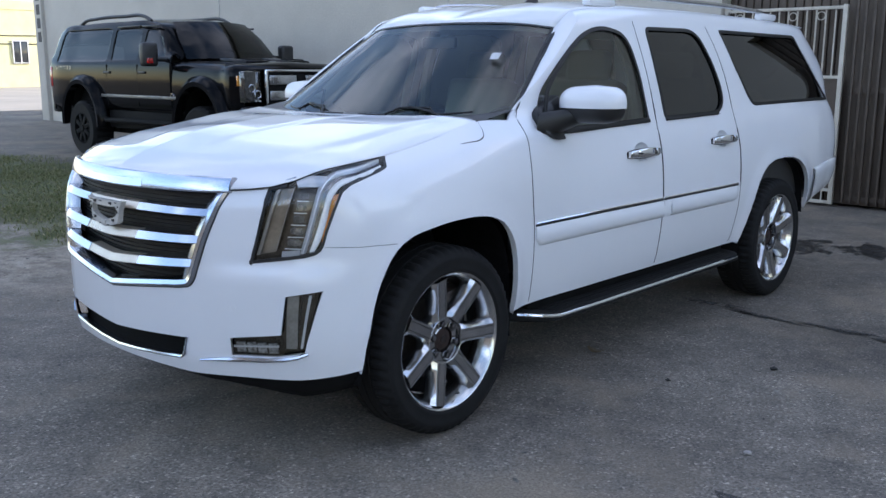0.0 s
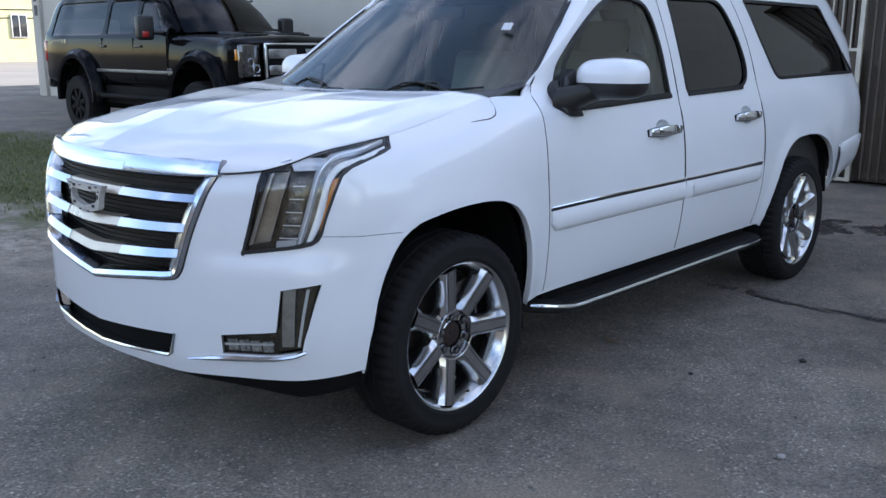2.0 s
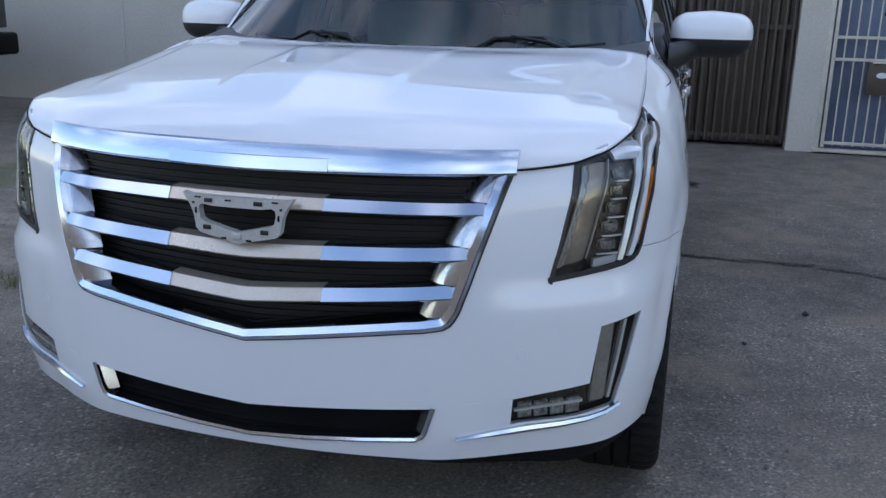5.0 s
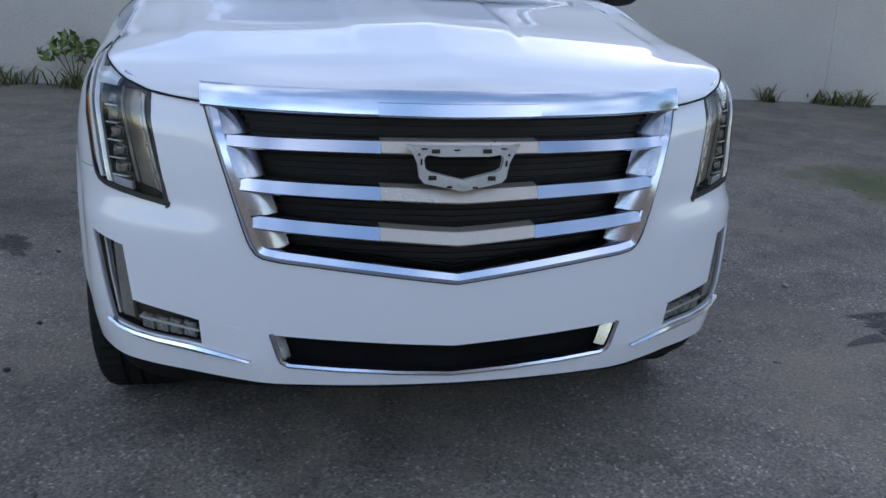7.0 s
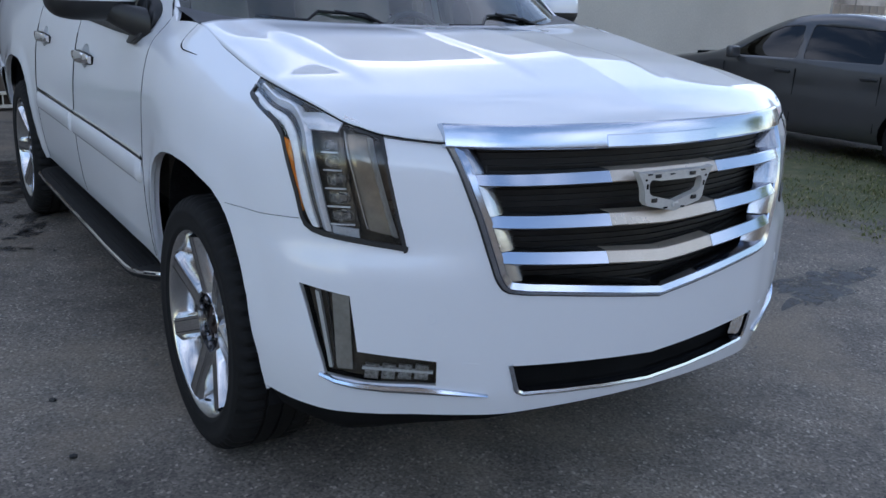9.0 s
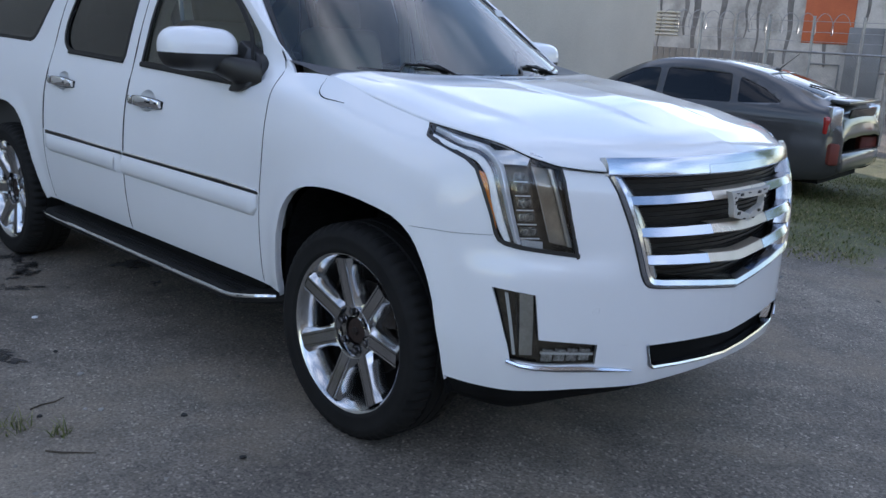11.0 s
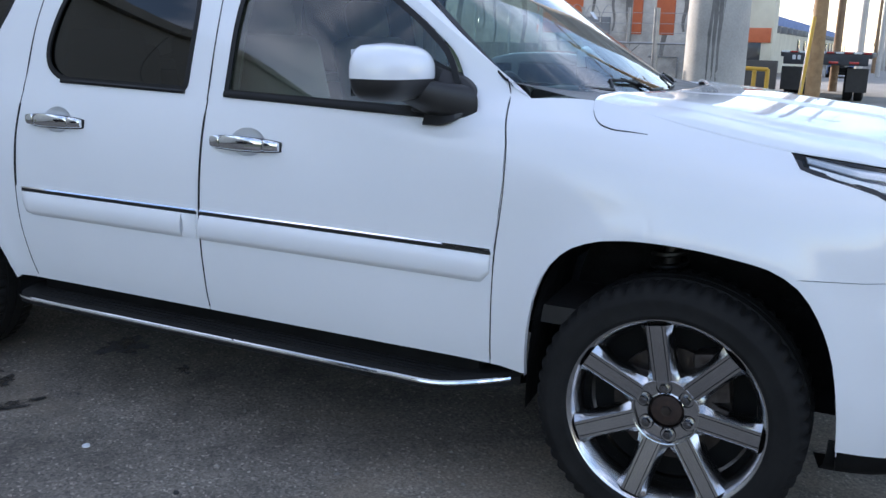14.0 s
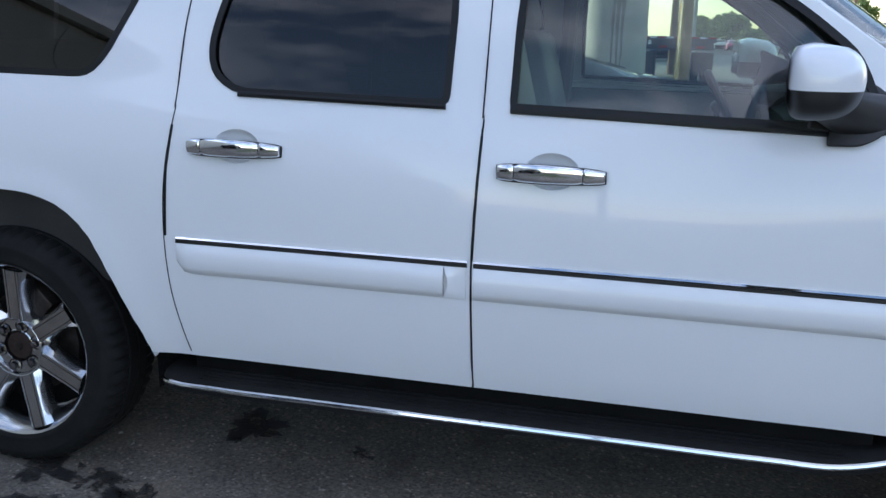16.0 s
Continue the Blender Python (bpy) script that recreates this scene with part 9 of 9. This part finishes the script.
gm = mat_base("grass_blades", (0.10, 0.12, 0.04), 0.7)
_g2 = gm.node_tree.nodes.new("ShaderNodeNewGeometry")
_r2 = ramp(gm, _g2, "Random Per Island", [(0.0, (0.12, 0.145, 0.045)), (0.5, (0.17, 0.195, 0.068)), (0.8, (0.26, 0.24, 0.115)), (1.0, (0.42, 0.36, 0.21))])
link(gm, _r2, "Color", bsdf(gm), "Base Color")
_tr = gm.node_tree.nodes.new("ShaderNodeBsdfTranslucent")
link(gm, _r2, "Color", _tr, "Color")
_mx = gm.node_tree.nodes.new("ShaderNodeMixShader")
gm.node_tree.links.new(bsdf(gm).outputs[0], _mx.inputs[1])
gm.node_tree.links.new(_tr.outputs[0], _mx.inputs[2])
gm.node_tree.links.new(_mx.outputs[0], [n for n in gm.node_tree.nodes if n.type == "OUTPUT_MATERIAL"][0].inputs["Surface"])
M["grass"] = gm
rs_ = random.Random(5)
strip = []
for k in range(46):
    t = rs_.random()
    strip.append((lerp(-11.5, -4.6, t) + rs_.uniform(-0.6, 0.6), lerp(3.0, 1.2, t) + rs_.uniform(-0.7, 0.55), rs_.uniform(0.3, 0.8), 560))
blades("verge_grass", strip, "patchy green and straw grass on the sandy verge", 11, (0.012, 0.045), 0.005)
right = []
for k in range(52):
    right.append((rs_.uniform(3.9, 9.6), rs_.uniform(-0.2, 3.4), rs_.uniform(0.3, 0.7), 620))
blades("yard_grass", [q for q in right if q[1] < 0.9 * (q[0] - 3.0) + 0.5], "patchy short grass beside the parked hatchback", 12, (0.012, 0.045), 0.005)
blades("drive_tufts", [(-2.02, 1.05, 0.16, 160), (-1.90, 0.78, 0.07, 60), (-2.12, 1.28, 0.15, 150), (-2.35, 0.95, 0.14, 110), (-1.80, 0.62, 0.04, 30)], "small grass tufts in the worn drive", 13, (0.02, 0.07), 0.003)
blades("wall_weeds", [(-6.6, 7.6, 0.14, 60), (6.05, 7.6, 0.10, 60), (6.9, 7.62, 0.25, 110), (7.35, 7.62, 0.20, 90), (-2.4, 7.58, 0.35, 150), (-3.1, 7.6, 0.25, 90), (8.6, 7.6, 0.3, 110)], "weeds along the foot of the wall", 14, (0.08, 0.26), 0.012)
weed = thing("wall_weed", "broad-leaved green weed growing at the foot of the wall", "plant", pose(-2.45, 7.55, 0))
wst = bmesh.new()
for k in range(5):
    add_tube(wst, [(0, 0, 0), (0.05 * (k - 2), -0.05, 0.22), (0.11 * (k - 2), -0.08, 0.40 + 0.05 * (k % 3))], [0.008, 0.006, 0.003], 5)
part("stem", wst, M["grass"], weed)
wme = leaf_cloud([(0.11 * (k - 2), -0.08, 0.36 + 0.06 * (k % 3), 0.13) for k in range(5)], 26, 0.055, 21)
wme.materials.append(M["leaf"])
wl_ob = new("leaf", wme)
wl_ob.parent = weed
wl_ob["kind"] = "stuff"

# loose stones and crumbs
rng = np.random.default_rng(7)
sv, sf = [], []
for _ in range(5200):
    zone = rng.random()
    if zone < 0.5:
        x, y = rng.uniform(-4.5, 4.5), rng.uniform(-3.6, 3.8)
    elif zone < 0.75:
        x, y = rng.uniform(-7, -2.0), rng.uniform(-1.6, 2.2)
    else:
        x, y = rng.uniform(2.2, 7), rng.uniform(-1.5, 2.2)
    s = 0.003 + 0.010 * rng.random() ** 4
    z = ground_z(x, y)
    i = len(sv)
    o = rng.normal(size=(6, 3)) * 0.25
    base = np.array([(1, 0, 0.3), (-1, 0, 0.3), (0, 1, 0.3), (0, -1, 0.3), (0, 0, 1.0), (0, 0, -0.3)]) + o
    sv += [(x + s * b_[0], y + s * b_[1], z + s * b_[2] * 0.7) for b_ in base]
    sf += [(i, i + 2, i + 4), (i + 2, i + 1, i + 4), (i + 1, i + 3, i + 4), (i + 3, i, i + 4)]
me = bpy.data.meshes.new("loose_stones")
me.from_pydata(sv, [], sf)
me.materials.append(mottled("stone_crumbs", (0.34, 0.32, 0.28), (0.05, 0.048, 0.045), 6.0, 0.9, 0.0, 100.0, 0.0))
tagged(new("loose_stones", me), "loose grey stones and crumbs on the asphalt", "stones", kind="stuff")

wet = mottled("oil_wet_asphalt", (0.018, 0.018, 0.018), (0.035, 0.034, 0.033), 7.0, 0.45, 0.0, 110.0, 0.5, 0.004)


# ragged, soft-edged film: see-through where the broken noise is low
_co = coords(wet)
_na = noise_tex(wet, _co, 11.0, 8.0, 0.7)
_ra = ramp(wet, _na, "Fac", [(0.40, grey(0.0)), (0.52, grey(0.85))])
link(wet, _ra, "Color", bsdf(wet), "Alpha")


def stain(x, y, rx, ry, rot, seed, label="dark oily stain on the asphalt"):
    """irregular blot lying on the ground"""
    bm = bmesh.new()
    n = 64
    rg = np.random.default_rng(seed)
    ph = rg.random(8) * 6.28
    outer = []
    for k in range(n):
        a = 2 * math.pi * k / n
        f = 1 + 0.22 * math.sin(3 * a + ph[0]) + 0.16 * math.sin(5 * a + ph[1]) + 0.12 * math.sin(9 * a + ph[2]) + 0.10 * math.sin(14 * a + ph[3]) + 0.08 * math.sin(23 * a + ph[4])
        px, py = rx * f * math.cos(a), ry * f * math.sin(a)
        c, s = math.cos(rot), math.sin(rot)
        wx, wy = x + c * px - s * py, y + s * px + c * py
        outer.append(bm.verts.new((wx, wy, ground_z(wx, wy) + 0.004)))
    cv = bm.verts.new((x, y, ground_z(x, y) + 0.004))
    for k in range(n):
        bm.faces.new((cv, outer[k], outer[(k + 1) % n]))
    return tagged(part("oil_stain", bm, wet), label, "stain", "oil stains", kind="structure")


for q, (x, y, rx, ry, rot) in enumerate(((-1.12, 2.78, 0.10, 0.06, 0.5), (-1.05, 2.98, 0.17, 0.07, 1.2), (-1.00, 3.22, 0.12, 0.06, 0.2), (-1.22, 3.10, 0.09, 0.05, 2.0), (-0.50, 2.66, 0.12, 0.10, 0.3), (-0.60, 2.20, 0.05, 0.03, 0.9),
                                         (-1.75, 1.62, 0.20, 0.09, 2.2), (-1.40, 2.62, 0.22, 0.10, 2.6), (2.45, 0.10, 0.45, 0.16, 0.2), (1.20, 2.72, 0.26, 0.035, -0.1), (0.78, 2.80, 0.24, 0.045, 0.05), (1.66, 2.74, 0.24, 0.04, 0.02), (2.05, 2.66, 0.20, 0.04, -0.25),
                                         (-1.15, 4.6, 0.5, 0.35, 0.4), (-1.1, 3.75, 0.22, 0.14, 0.1), (-1.02, 4.05, 0.12, 0.2, 0.1), (0.95, 5.4, 0.20, 0.30, 0.3), (0.4, 5.2, 0.3, 0.35, 0.2))):
    stain(x, y, rx, ry, rot, 40 + q)
leaf_bm = bmesh.new()
pts = [(0.82 + 0.055 * math.cos(a), 1.386 + 0.025 * math.sin(a), -0.010 + 0.010 * math.cos(2 * a)) for a in np.linspace(0, 2 * math.pi, 14, endpoint=False)]
leaf_bm.faces.new([leaf_bm.verts.new(p) for p in pts])
bmesh.ops.triangulate(leaf_bm, faces=leaf_bm.faces)
tagged(solid(part("dry_leaf", leaf_bm, mottled("dry_leaf", (0.22, 0.16, 0.09), (0.14, 0.10, 0.06), 30.0, 0.8)), 0.002), "dry brown leaf lying on the asphalt", "leaf")
cap = revolve([(0.0, 0.006), (0.012, 0.006), (0.0145, 0.003), (0.0145, 0.0)], 18, "Z")
bmesh.ops.translate(cap, vec=(-1.365, 1.983, -0.022), verts=cap.verts)
tagged(part("bottle_cap", cap, M["white_card"]), "small pale bottle cap lying on the asphalt", "litter")


# twigs and single pebbles on the drive
M["twig"] = mottled("dry_twig", (0.10, 0.075, 0.05), (0.05, 0.038, 0.028), 30.0, 0.9, 0.0, 120.0, 0.2, 0.001)
for pts in ([(-2.06, 1.43), (-1.95, 1.33), (-1.90, 1.29), (-1.838, 1.23)], [(-1.80, 0.90), (-1.75, 0.912), (-1.70, 0.915), (-1.657, 0.93)], [(-1.89, 0.525), (-1.85, 0.47), (-1.81, 0.445), (-1.764, 0.396)]):
    tagged(part("twig", tube([(x, y, -0.018 + 0.003 * (k % 2)) for k, (x, y) in enumerate(pts)], [0.003, 0.0035, 0.003, 0.0015], 6), M["twig"]), "thin dry brown twig on the asphalt", "twig", "fallen twigs")
M["pale_stone"] = mottled("pale_stone", (0.42, 0.40, 0.37), (0.28, 0.265, 0.24), 40.0, 0.9, 0.0, 120.0, 0.3, 0.002)
M["dark_stone"] = mottled("dark_stone", (0.03, 0.03, 0.03), (0.05, 0.048, 0.045), 40.0, 0.9, 0.0, 120.0, 0.3, 0.002)
rg = np.random.default_rng(77)
for q, (x, y, r, mt) in enumerate(((-1.506, 1.129, 0.016, "pale_stone"), (-1.59, 0.743, 0.012, "pale_stone"), (-1.938, 0.90, 0.011, "pale_stone"), (-1.794, 0.82, 0.012, "dark_stone"), (-1.476, 1.456, 0.012, "dark_stone"), (-1.974, 1.256, 0.014, "pale_stone"),
                                   (-1.635, 0.783, 0.009, "pale_stone"), (-1.368, 0.504, 0.014, "dark_stone"), (-1.385, 0.062, 0.015, "dark_stone"), (1.681, 1.755, 0.022, "dark_stone"), (1.359, 1.222, 0.014, "dark_stone"), (2.044, 0.644, 0.020, "pale_stone"))):
    b = bmesh.new()
    bmesh.ops.create_icosphere(b, subdivisions=1, radius=r)
    for v in b.verts:
        v.co *= 0.8 + 0.4 * rg.random()
        v.co.z *= 0.55
    bmesh.ops.translate(b, vec=(x, y, ground_z(x, y) + r * 0.35), verts=b.verts)
    tagged(part("pebble", b, M[mt], smooth=30), ("pale" if mt == "pale_stone" else "dark") + " pebble lying on the worn asphalt", "stone", "loose pebbles")
